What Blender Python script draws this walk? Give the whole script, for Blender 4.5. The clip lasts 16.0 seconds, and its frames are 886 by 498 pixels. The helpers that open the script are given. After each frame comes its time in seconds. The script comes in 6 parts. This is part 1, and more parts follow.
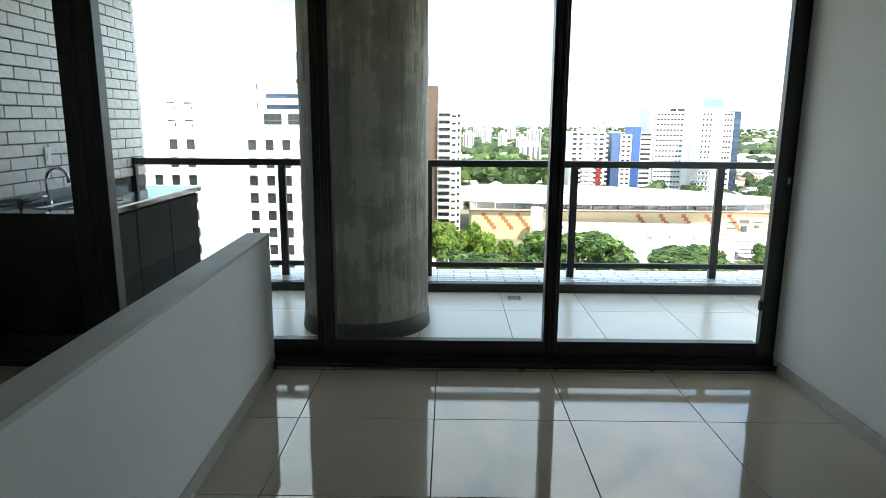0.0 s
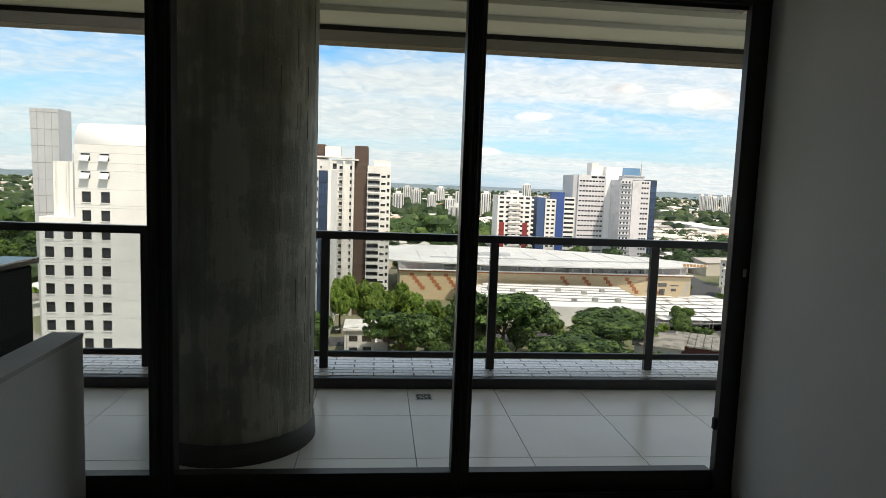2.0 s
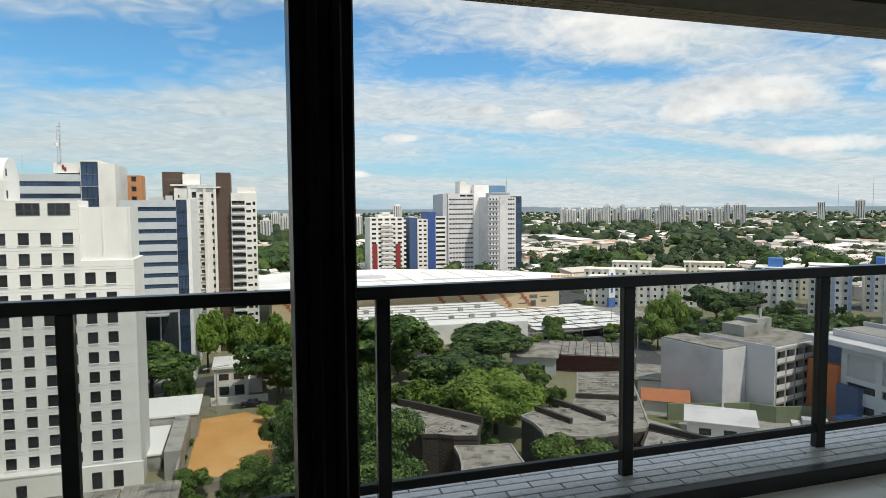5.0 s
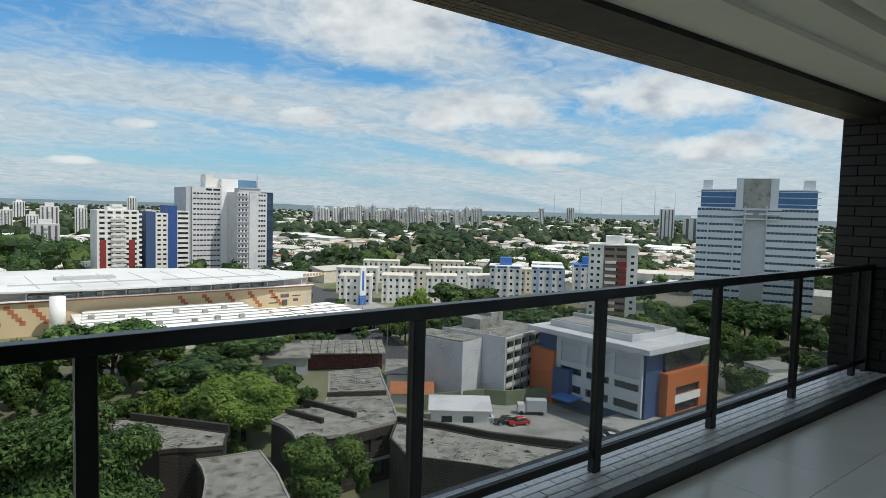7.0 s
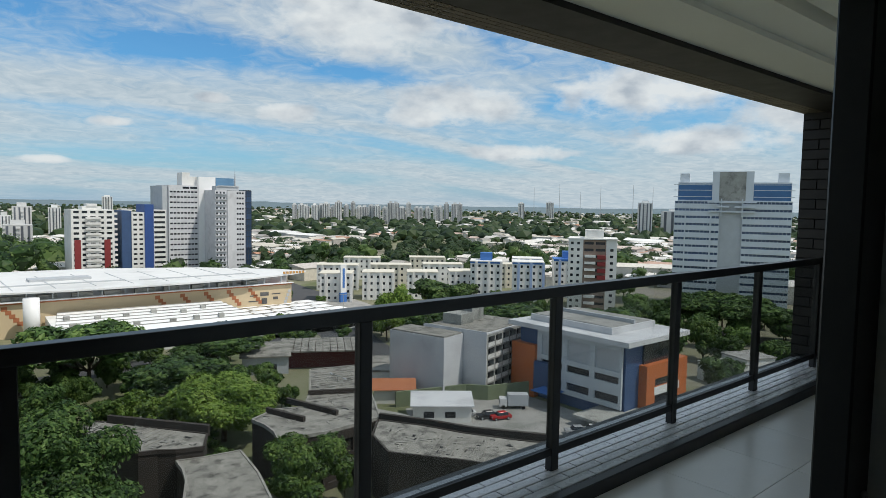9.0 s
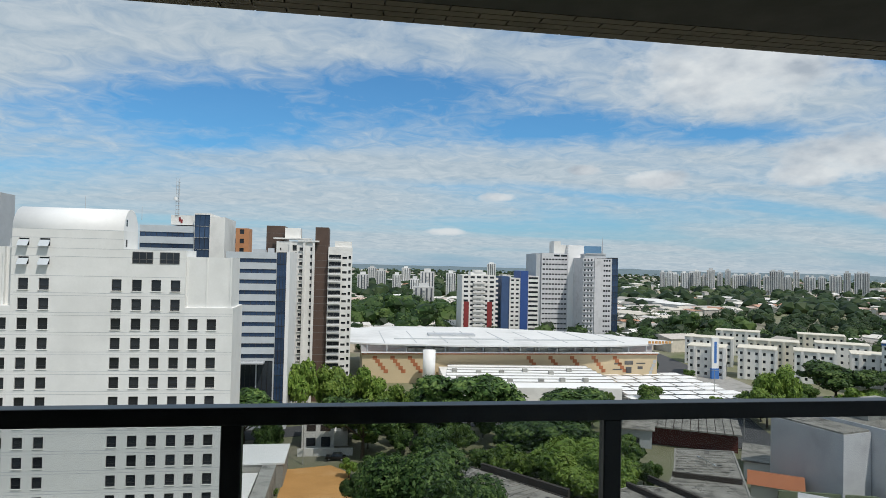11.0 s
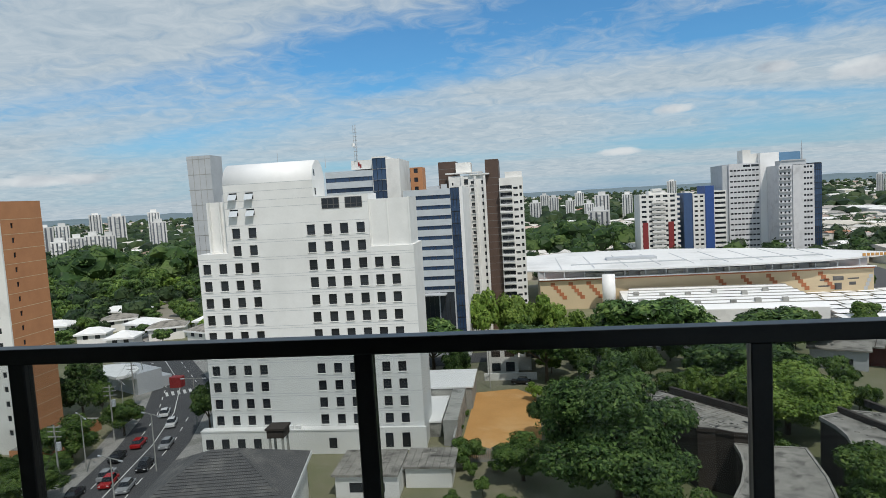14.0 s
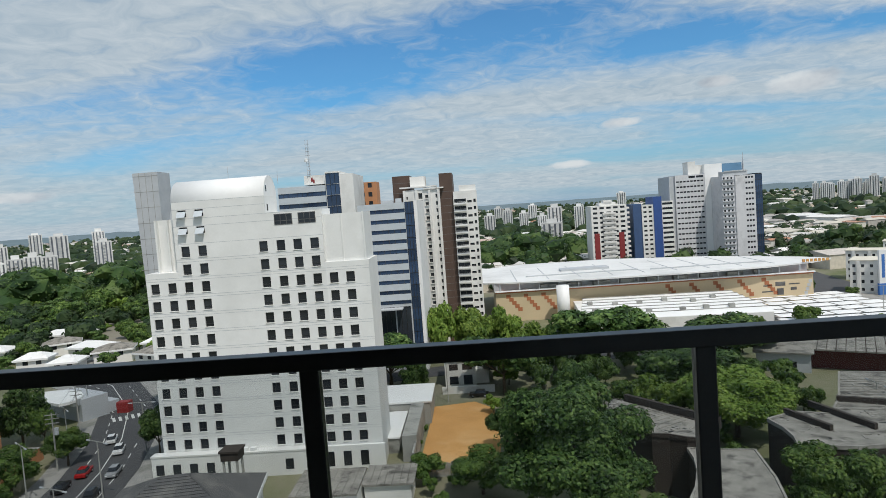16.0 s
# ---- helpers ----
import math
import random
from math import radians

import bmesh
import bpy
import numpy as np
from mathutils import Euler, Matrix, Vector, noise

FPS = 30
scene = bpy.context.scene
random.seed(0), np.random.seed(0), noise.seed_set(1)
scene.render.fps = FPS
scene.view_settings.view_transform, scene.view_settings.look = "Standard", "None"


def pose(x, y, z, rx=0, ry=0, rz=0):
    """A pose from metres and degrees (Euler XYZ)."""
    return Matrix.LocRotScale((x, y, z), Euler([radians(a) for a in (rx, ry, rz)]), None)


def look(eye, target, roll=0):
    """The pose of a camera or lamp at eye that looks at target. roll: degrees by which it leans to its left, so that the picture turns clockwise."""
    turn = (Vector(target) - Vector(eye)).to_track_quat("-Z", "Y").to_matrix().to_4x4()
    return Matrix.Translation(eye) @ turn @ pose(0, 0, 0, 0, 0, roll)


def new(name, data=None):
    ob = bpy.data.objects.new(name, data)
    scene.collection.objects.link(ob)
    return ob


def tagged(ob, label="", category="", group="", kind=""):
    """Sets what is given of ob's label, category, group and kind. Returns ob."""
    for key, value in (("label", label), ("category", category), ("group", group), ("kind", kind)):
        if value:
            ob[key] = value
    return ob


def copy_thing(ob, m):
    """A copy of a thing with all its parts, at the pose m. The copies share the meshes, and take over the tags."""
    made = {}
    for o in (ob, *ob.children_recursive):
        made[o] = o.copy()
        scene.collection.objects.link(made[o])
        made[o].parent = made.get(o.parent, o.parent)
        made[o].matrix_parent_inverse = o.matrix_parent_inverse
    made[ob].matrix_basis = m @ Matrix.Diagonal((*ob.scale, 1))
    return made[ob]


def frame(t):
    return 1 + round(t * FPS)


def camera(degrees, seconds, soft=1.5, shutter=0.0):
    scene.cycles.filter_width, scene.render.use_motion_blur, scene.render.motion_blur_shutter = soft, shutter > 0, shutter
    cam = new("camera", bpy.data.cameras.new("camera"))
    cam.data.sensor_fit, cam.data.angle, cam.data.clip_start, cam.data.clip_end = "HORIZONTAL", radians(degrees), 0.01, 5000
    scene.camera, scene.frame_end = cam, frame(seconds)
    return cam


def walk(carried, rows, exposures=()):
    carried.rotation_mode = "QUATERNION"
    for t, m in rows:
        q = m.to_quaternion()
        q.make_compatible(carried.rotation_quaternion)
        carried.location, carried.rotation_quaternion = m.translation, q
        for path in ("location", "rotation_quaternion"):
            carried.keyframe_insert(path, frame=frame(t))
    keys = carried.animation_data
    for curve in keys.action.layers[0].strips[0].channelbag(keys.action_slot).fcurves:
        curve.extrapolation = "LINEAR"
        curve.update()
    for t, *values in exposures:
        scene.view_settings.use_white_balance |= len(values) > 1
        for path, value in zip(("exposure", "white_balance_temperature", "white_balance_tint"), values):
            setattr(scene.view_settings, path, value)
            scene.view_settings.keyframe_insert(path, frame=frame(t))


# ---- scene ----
cam = camera(69.2, 16.0, soft=0.55)
PATH = [
    (0, (0.397, 0.55, 1.46), (0.381, 2.511, 1.067), 0.4),
    (0.5, (0.41, 0.638, 1.467), (0.45, 2.607, 1.115), 0.5),
    (1, (0.534, 0.842, 1.495), (0.539, 2.828, 1.251), 1.9),
    (1.5, (0.602, 1.094, 1.486), (0.702, 3.077, 1.241), 3.9),
    (2, (0.607, 1.378, 1.507), (0.809, 3.357, 1.302), 2.1),
    (2.5, (0.65, 1.697, 1.482), (0.761, 3.686, 1.3), 1.7),
    (3, (0.682, 2.045, 1.484), (0.75, 4.032, 1.27), 1.6),
    (3.5, (0.652, 2.454, 1.476), (0.818, 4.439, 1.299), 1.1),
    (4, (0.706, 2.789, 1.444), (1.038, 4.752, 1.251), 1.8),
    (4.2, (0.749, 2.921, 1.445), (1.159, 4.87, 1.264), 1.3),
    (6.3, (1.117, 3.844, 1.531), (1.992, 5.641, 1.465), 1.9),
    (6.5, (1.132, 3.899, 1.526), (2.114, 5.64, 1.452), 2.7),
    (7, (1.121, 4.002, 1.548), (2.375, 5.555, 1.419), 1.6),
    (7.5, (1.09, 4.056, 1.537), (2.384, 5.576, 1.413), 2.0),
    (8, (1.147, 3.96, 1.551), (2.517, 5.411, 1.412), 2.2),
    (8.2, (1.173, 3.937, 1.554), (2.589, 5.342, 1.412), 2.7),
    (10.3, (1.566, 3.958, 1.582), (2.206, 5.852, 1.635), 2.0),
    (10.5, (1.651, 3.988, 1.575), (2.158, 5.92, 1.678), 3.5),
    (11, (1.841, 4.066, 1.59), (2.142, 6.043, 1.636), 1.3),
    (11.5, (1.951, 4.092, 1.593), (2.027, 6.09, 1.589), 3.0),
    (12, (2.01, 4.128, 1.588), (1.929, 6.126, 1.541), 1.7),
    (12.5, (2.018, 4.142, 1.579), (1.83, 6.13, 1.458), -0.3),
    (13, (2.026, 4.149, 1.575), (1.826, 6.13, 1.391), -2.2),
    (13.5, (2.043, 4.125, 1.573), (1.808, 6.105, 1.416), -2.8),
    (14, (2.039, 4.118, 1.577), (1.803, 6.097, 1.412), -3.4),
    (14.5, (2.058, 4.146, 1.56), (1.854, 6.126, 1.358), -4.5),
    (15, (2.054, 4.142, 1.564), (1.885, 6.131, 1.446), -3.1),
    (15.5, (2.06, 4.144, 1.568), (1.942, 6.139, 1.478), -3.5),
    (16, (2.065, 4.147, 1.564), (1.969, 6.14, 1.433), -4.2),
]
walk(cam, [(t, look(e, g, r)) for t, e, g, r in PATH],
     [(0, 2.3, 7000, 10), (0.5, 1.55, 7100, 10), (1, 0.95, 7400, 10), (1.5, 0.7, 7500, 14), (2.5, 0.6, 7500, 16), (4.2, 0.4, 7350, 15), (6.3, 0.0, 6700, 10), (8.2, -0.05, 6600, 10), (10.3, -0.15, 6500, 11), (16, -0.2, 6500, 11)])

# ---- light ----
SUN_EL, SUN_AZ = radians(58), radians(150)  # azimuth clockwise from +y: behind and to the right


def nodes(tree):
    tree.nodes.clear()
    def add(kind, *ins, **props):
        n = tree.nodes.new(kind)
        for k, v in props.items():
            setattr(n, k, v)
        for i, v in ins:
            if isinstance(v, bpy.types.NodeSocket):
                tree.links.new(v, n.inputs[i])
            else:
                n.inputs[i].default_value = v
        return n
    return add


def ramp(add, fac, stops):
    n = add("ShaderNodeValToRGB", (0, fac))
    e = n.color_ramp.elements
    while len(e) < len(stops):
        e.new(0.5)
    for el, (p, c) in zip(e, stops):
        el.position, el.color = p, (c if isinstance(c, tuple) else (c, c, c)) + (1,)
    return n.outputs[0]


def make_world():
    w = bpy.data.worlds.new("sky")
    scene.world = w
    w.use_nodes = True
    add = nodes(w.node_tree)
    sky = add("ShaderNodeTexSky", sky_type="NISHITA", sun_disc=False, sun_elevation=SUN_EL, sun_rotation=SUN_AZ, air_density=1.0, dust_density=0.6)
    co = add("ShaderNodeTexCoord").outputs["Generated"]
    sep = add("ShaderNodeSeparateXYZ", (0, co))
    zz = add("ShaderNodeMath", (0, sep.outputs[2]), (1, -0.04), operation="MAXIMUM").outputs[0]
    zb = add("ShaderNodeMath", (0, zz), (1, 0.12), operation="ADD").outputs[0]
    px = add("ShaderNodeMath", (0, sep.outputs[0]), (1, zb), operation="DIVIDE").outputs[0]
    py = add("ShaderNodeMath", (0, sep.outputs[1]), (1, zb), operation="DIVIDE").outputs[0]
    flat = add("ShaderNodeCombineXYZ", (0, px), (1, py), (2, 0.0)).outputs[0]
    az = add("ShaderNodeMath", (0, sep.outputs[0]), (1, sep.outputs[1]), operation="ARCTAN2").outputs[0]
    dome = add("ShaderNodeCombineXYZ", (0, az), (1, sep.outputs[2]), (2, 0.0)).outputs[0]

    def field(rows):
        """Smallest distance to a set of ovals: azimuth, height, half width and half height in degrees."""
        best = None
        for a, e, w, h in rows:
            d = add("ShaderNodeVectorMath", (0, dome), (1, (radians(a), math.sin(radians(e)), 0)), operation="SUBTRACT").outputs[0]
            d = add("ShaderNodeVectorMath", (0, d), (1, (1 / radians(w), 1 / radians(h), 1)), operation="MULTIPLY").outputs[0]
            d = add("ShaderNodeVectorMath", (0, d), operation="LENGTH").outputs["Value"]
            best = d if best is None else add("ShaderNodeMath", (0, best), (1, d), operation="MINIMUM").outputs[0]
        return best

    # high streaky veil with blue gaps
    mp = add("ShaderNodeMapping", (0, flat), (1, (3.1, 0.4, 0)), (2, (0, 0, radians(-28))), (3, (0.30, 0.8, 1))).outputs[0]
    veil = add("ShaderNodeTexNoise", (0, mp), ("Scale", 1.0), ("Detail", 8.0), ("Roughness", 0.5), ("Distortion", 0.5)).outputs[0]
    rip = add("ShaderNodeTexNoise", (0, flat), ("Scale", 7.0), ("Detail", 7.0), ("Roughness", 0.62), ("Distortion", 0.9)).outputs[0]
    gap = ramp(add, field([(-10, 11.0, 12, 3.2), (7, 15.5, 12, 2.8), (19, 12.5, 11, 2.2), (33, 11, 8, 1.5), (44, 12, 6, 1.5), (51, 8.5, 4, 1.6), (66, 9, 5, 2.0), (-3, 21, 16, 2.6)]), [(0.25, 1.0), (1.25, 0.0)])
    amp = ramp(add, sep.outputs[2], [(0.03, 0.05), (0.24, 0.30)])
    rip0 = add("ShaderNodeMath", (0, rip), (1, -0.5), operation="ADD").outputs[0]
    low_veil = ramp(add, sep.outputs[2], [(0.0, 0.16), (0.12, 0.13)])
    vbase = add("ShaderNodeMath", (0, veil), (1, low_veil), operation="ADD").outputs[0]
    vs0 = add("ShaderNodeMath", (0, rip0), (1, amp), (2, vbase), operation="MULTIPLY_ADD").outputs[0]
    vsum = add("ShaderNodeMath", (0, gap), (1, -0.085), (2, vs0), operation="MULTIPLY_ADD").outputs[0]
    vfac = ramp(add, vsum, [(0.45, 0.03), (0.53, 0.34), (0.61, 0.72), (0.72, 0.93)])
    # heaped clouds
    sc = add("ShaderNodeVectorMath", (0, co), (1, (1, 1, 1.9)), operation="MULTIPLY").outputs[0]
    warp = add("ShaderNodeTexNoise", (0, sc), ("Scale", 16.0), ("Detail", 9.0), ("Roughness", 0.6)).outputs[0]
    heaps = field([(42, 8.6, 6.0, 1.7), (38.5, 7.8, 3.0, 1.0), (58, 9.8, 7.5, 2.0), (33, 16, 8.5, 3.4), (62, 5.6, 6.5, 1.1), (27, 7.5, 2.6, 0.8), (47, 4.6, 4.5, 0.7), (13.4, 6.0, 1.6, 0.4), (9, 2.9, 1.8, 0.35), (69, 7.5, 4, 1.6),
                   (-38, 2.9, 4, 0.45), (21, 8.4, 1.2, 0.4), (85, 11, 9, 3), (120, 9, 12, 3), (170, 12, 14, 4), (-70, 8, 9, 2), (-110, 12, 12, 4), (-150, 7, 10, 2)])
    edge = add("ShaderNodeMath", (0, warp), (1, -1.9), (2, heaps), operation="MULTIPLY_ADD").outputs[0]
    puff = ramp(add, add("ShaderNodeMath", (0, edge), (1, 0.50), operation="ADD").outputs[0], [(0.0, 0.97), (0.36, 0.7), (0.70, 0.0)])
    lowr = add("ShaderNodeVectorMath", (0, sc), (1, (0, 0, 0.02)), operation="ADD").outputs[0]
    under = add("ShaderNodeTexNoise", (0, lowr), ("Scale", 16.0), ("Detail", 6.0), ("Roughness", 0.5)).outputs[0]
    shade = ramp(add, under, [(0.40, (0.92, 0.98, 1.0)), (0.56, (0.74, 0.81, 0.86)), (0.70, (0.52, 0.60, 0.68))])
    vcol = ramp(add, rip, [(0.3, (0.56, 0.70, 0.80)), (0.7, (0.82, 0.92, 0.97))])
    blue = add("ShaderNodeVectorMath", (0, sky.outputs[0]), (1, (0.33, 0.73, 0.98)), operation="MULTIPLY").outputs[0]
    b_sky = add("ShaderNodeBackground", (0, blue), (1, SKY))
    b_veil = add("ShaderNodeBackground", (0, vcol), (1, VEIL))
    b_puff = add("ShaderNodeBackground", (0, shade), (1, PUFF))
    haze = ramp(add, sep.outputs[2], [(0.0, 0.75), (0.05, 0.45), (0.16, 0.0)])
    b_haze = add("ShaderNodeBackground", (0, (0.46, 0.64, 0.86, 1)), (1, VEIL))
    m0 = add("ShaderNodeMixShader", (0, haze), (1, b_sky.outputs[0]), (2, b_haze.outputs[0]))
    m1 = add("ShaderNodeMixShader", (0, vfac), (1, m0.outputs[0]), (2, b_veil.outputs[0]))
    m2 = add("ShaderNodeMixShader", (0, puff), (1, m1.outputs[0]), (2, b_puff.outputs[0]))
    add("ShaderNodeOutputWorld", (0, m2.outputs[0]))


SKY, VEIL, PUFF = 0.14, 0.77, 0.84
make_world()
sun = new("sun", bpy.data.lights.new("sun", "SUN"))
sun.data.energy, sun.data.angle, sun.data.color = 3.3, radians(0.5), (1.0, 0.95, 0.87)
sun_way = Vector((math.sin(SUN_AZ) * math.cos(SUN_EL), math.cos(SUN_AZ) * math.cos(SUN_EL), math.sin(SUN_EL)))
sun.matrix_world = look((0, 0, 0), -sun_way)

# ---- materials ----


def material(name, a, b=None, scale=4.0, rough=0.6, metal=0.0, bump=0.0, fine=40.0, rough_var=0.1, vary=0.0, stretch=(1, 1, 1), spec=0.5, stain=None, stain_scale=0.6):
    """Two colours mixed by noise at two sizes; bump depth; vary: value change from object to object."""
    m = bpy.data.materials.new(name)
    m.use_nodes = True
    add = nodes(m.node_tree)
    b = b or tuple(c * 0.86 for c in a)
    co = add("ShaderNodeTexCoord").outputs["Object"]
    co = add("ShaderNodeMapping", (0, co), (3, stretch)).outputs[0]
    n1 = add("ShaderNodeTexNoise", (0, co), ("Scale", scale), ("Detail", 6.0), ("Roughness", 0.6)).outputs[0]
    n2 = add("ShaderNodeTexNoise", (0, co), ("Scale", fine), ("Detail", 3.0)).outputs[0]
    s = add("ShaderNodeMath", (0, n2), (1, 0.35), (2, n1), operation="MULTIPLY_ADD").outputs[0]
    col = ramp(add, s, [(0.45, a), (0.9, b)])
    if stain:
        n3 = add("ShaderNodeTexNoise", (0, co), ("Scale", stain_scale), ("Detail", 7.0), ("Roughness", 0.65)).outputs[0]
        f = ramp(add, n3, [(0.5, 0.0), (0.66, 1.0)])
        mx = add("ShaderNodeMix", data_type="RGBA")
        m.node_tree.links.new(f, mx.inputs[0]); m.node_tree.links.new(col, mx.inputs[6]); mx.inputs[7].default_value = (*stain, 1)
        col = mx.outputs[2]
    if vary:
        rnd = add("ShaderNodeObjectInfo").outputs["Random"]
        v = add("ShaderNodeMapRange", (0, rnd), (3, 1 - vary), (4, 1 + vary)).outputs[0]
        col = add("ShaderNodeHueSaturation", ("Value", v), ("Color", col)).outputs[0]
    r = add("ShaderNodeMapRange", (0, n1), (3, max(0.02, rough - rough_var)), (4, min(1, rough + rough_var))).outputs[0]
    p = add("ShaderNodeBsdfPrincipled", ("Base Color", col), ("Roughness", r), ("Metallic", metal), ("Specular IOR Level", spec))
    if bump:
        bp = add("ShaderNodeBump", ("Strength", 0.6), ("Distance", bump), ("Height", s))
        m.node_tree.links.new(bp.outputs[0], p.inputs["Normal"])
    add("ShaderNodeOutputMaterial", (0, p.outputs[0]))
    return m


def glass(name, tint, rough=0.0):
    m = bpy.data.materials.new(name)
    m.use_nodes = True
    add = nodes(m.node_tree)
    lw = add("ShaderNodeLayerWeight", ("Blend", 0.5)).outputs["Facing"]
    f5 = add("ShaderNodeMath", (0, lw), (1, 4.0), operation="POWER").outputs[0]
    fr = add("ShaderNodeMath", (0, f5), (1, 0.8), (2, 0.015), operation="MULTIPLY_ADD").outputs[0]
    t = add("ShaderNodeBsdfTransparent", (0, (*tint, 1)))
    g = add("ShaderNodeBsdfGlossy", (0, (1, 1, 1, 1)), ("Roughness", rough))
    mx = add("ShaderNodeMixShader", (0, fr), (1, t.outputs[0]), (2, g.outputs[0]))
    add("ShaderNodeOutputMaterial", (0, mx.outputs[0]))
    return m


def concrete_column():
    m = bpy.data.materials.new("board_concrete")
    m.use_nodes = True
    add = nodes(m.node_tree)
    co = add("ShaderNodeTexCoord").outputs["Object"]
    st = add("ShaderNodeMapping", (0, co), (3, (1, 1, 0.07))).outputs[0]
    n1 = add("ShaderNodeTexNoise", (0, st), ("Scale", 7.0), ("Detail", 7.0), ("Roughness", 0.65)).outputs[0]
    n2 = add("ShaderNodeTexNoise", (0, co), ("Scale", 3.0), ("Detail", 8.0), ("Roughness", 0.7)).outputs[0]
    n3 = add("ShaderNodeTexNoise", (0, co), ("Scale", 60.0), ("Detail", 3.0)).outputs[0]
    s = add("ShaderNodeMath", (0, n2), (1, 0.8), (2, n1), operation="MULTIPLY_ADD").outputs[0]
    col = ramp(add, s, [(0.6, (0.13, 0.13, 0.10)), (0.82, (0.31, 0.30, 0.245)), (0.95, (0.40, 0.385, 0.325)), (1.1, (0.58, 0.56, 0.48))])
    h = add("ShaderNodeMath", (0, n3), (1, 0.25), (2, s), operation="MULTIPLY_ADD").outputs[0]
    bp = add("ShaderNodeBump", ("Strength", 0.8), ("Distance", 0.02), ("Height", h))
    p = add("ShaderNodeBsdfPrincipled", ("Base Color", col), ("Roughness", 0.62), ("Normal", bp.outputs[0]))
    add("ShaderNodeOutputMaterial", (0, p.outputs[0]))
    return m


M_BLACK = material("black_aluminium", (0.012, 0.012, 0.013), (0.02, 0.02, 0.021), 8, 0.38, 0.0, 0.0005, 90)
M_RAIL = material("dark_bronze_aluminium", (0.022, 0.021, 0.021), (0.035, 0.034, 0.034), 6, 0.34, 0.3, 0.0005, 90)
M_WALL = material("white_wall_paint", (0.86, 0.87, 0.86), (0.79, 0.80, 0.79), 1.3, 0.75, 0, 0.001, 120)
M_CAP = material("grey_wall_cap", (0.66, 0.65, 0.63), (0.56, 0.55, 0.53), 3, 0.6, 0, 0.001, 90)
M_SKIRT = material("porcelain_skirting", (0.5, 0.47, 0.42), (0.44, 0.41, 0.36), 4, 0.25)
M_TILE_IN = material("polished_porcelain", (0.47, 0.415, 0.345), (0.42, 0.37, 0.305), 1.8, 0.045, 0, 0, 30, 0.02, 0.03, spec=0.8)
M_TILE_OUT = material("satin_porcelain", (0.82, 0.80, 0.77), (0.76, 0.74, 0.71), 2.2, 0.22, 0, 0.0003, 60, 0.06, 0.03, spec=0.85)
M_GROUT = material("dark_grout", (0.16, 0.15, 0.14), (0.11, 0.105, 0.1), 6, 0.9)
M_CEIL = material("cream_plaster", (0.82, 0.80, 0.70), (0.77, 0.75, 0.66), 0.8, 0.85, 0, 0.0004, 60)
M_BRICK_W = material("glazed_grey_brick", (0.68, 0.68, 0.70), (0.60, 0.60, 0.62), 5, 0.28, 0, 0.0008, 40, 0.08, 0.05)
M_MORTAR = material("grey_mortar", (0.2, 0.2, 0.2), (0.15, 0.15, 0.15), 12, 0.95)
# brown brick and its mortar, darkened so the colour carries the balcony's shade
M_BRICK_D = material("shaded_brown_brick", (0.014, 0.010, 0.008), (0.009, 0.007, 0.006), 6, 0.6, 0, 0.001, 50, 0.1, 0.14)
M_MORTAR_D = material("shaded_mortar", (0.012, 0.0105, 0.0095), (0.009, 0.008, 0.007), 12, 0.95)
M_SLAT = material("tan_thin_brick", (0.15, 0.115, 0.078), (0.10, 0.078, 0.055), 4, 0.6, 0, 0.001, 50, 0.1)
M_CONC = concrete_column()
M_COLBASE = material("black_base_band", (0.03, 0.03, 0.028), (0.05, 0.05, 0.045), 5, 0.5, 0, 0.002, 40)
M_GRANITE = material("black_granite", (0.012, 0.012, 0.013), (0.022, 0.022, 0.024), 60, 0.07, 0, 0, 200, 0.03)
M_CAB = material("black_laminate", (0.006, 0.006, 0.006), (0.009, 0.009, 0.009), 5, 0.7, spec=0.12)
M_CABB = material("dark_brown_laminate", (0.016, 0.013, 0.010), (0.012, 0.010, 0.008), 5, 0.7, spec=0.12)
M_CHROME = material("chrome", (0.7, 0.7, 0.72), (0.6, 0.6, 0.62), 9, 0.14, 1.0)
M_STEEL = material("brushed_steel", (0.5, 0.5, 0.5), (0.4, 0.4, 0.41), 9, 0.3, 1.0)
M_PLASTIC = material("white_plastic", (0.8, 0.8, 0.78), (0.76, 0.76, 0.74), 9, 0.35)
# black for rubber parts, and for sheets that stand for unlit voids
M_RUBBER_VOID = material("black_rubber_and_void", (0.01, 0.01, 0.01), (0.015, 0.015, 0.015), 9, 0.8)
G_RAIL = glass("smoke_grey_glass", (0.80, 0.82, 0.825))
G_DOOR = glass("clear_door_glass", (0.97, 0.98, 0.975))


# ---- building blocks ----
def obj(name, bm, mat, parent=None, label=""):
    me = bpy.data.meshes.new(name)
    bm.to_mesh(me); bm.free()
    me.materials.append(mat)
    ob = new(name, me)
    if parent is not None:
        ob.parent = parent
    if label:
        ob["label"] = label
    return ob


def part(name, bm, mat, parent, label=""):
    return obj(name, bm, mat, parent, label)


def thing(name, at, label, category, group="", rz=0.0):
    e = new(name)
    e.empty_display_size = 0.2
    e.matrix_world = pose(*at, 0, 0, rz)
    return tagged(e, label, category, group)


def structure(name, bm, mat, label=""):
    return tagged(obj(name, bm, mat), label, name.rstrip("_0123456789").replace("_", " ").split()[0], "", "structure")


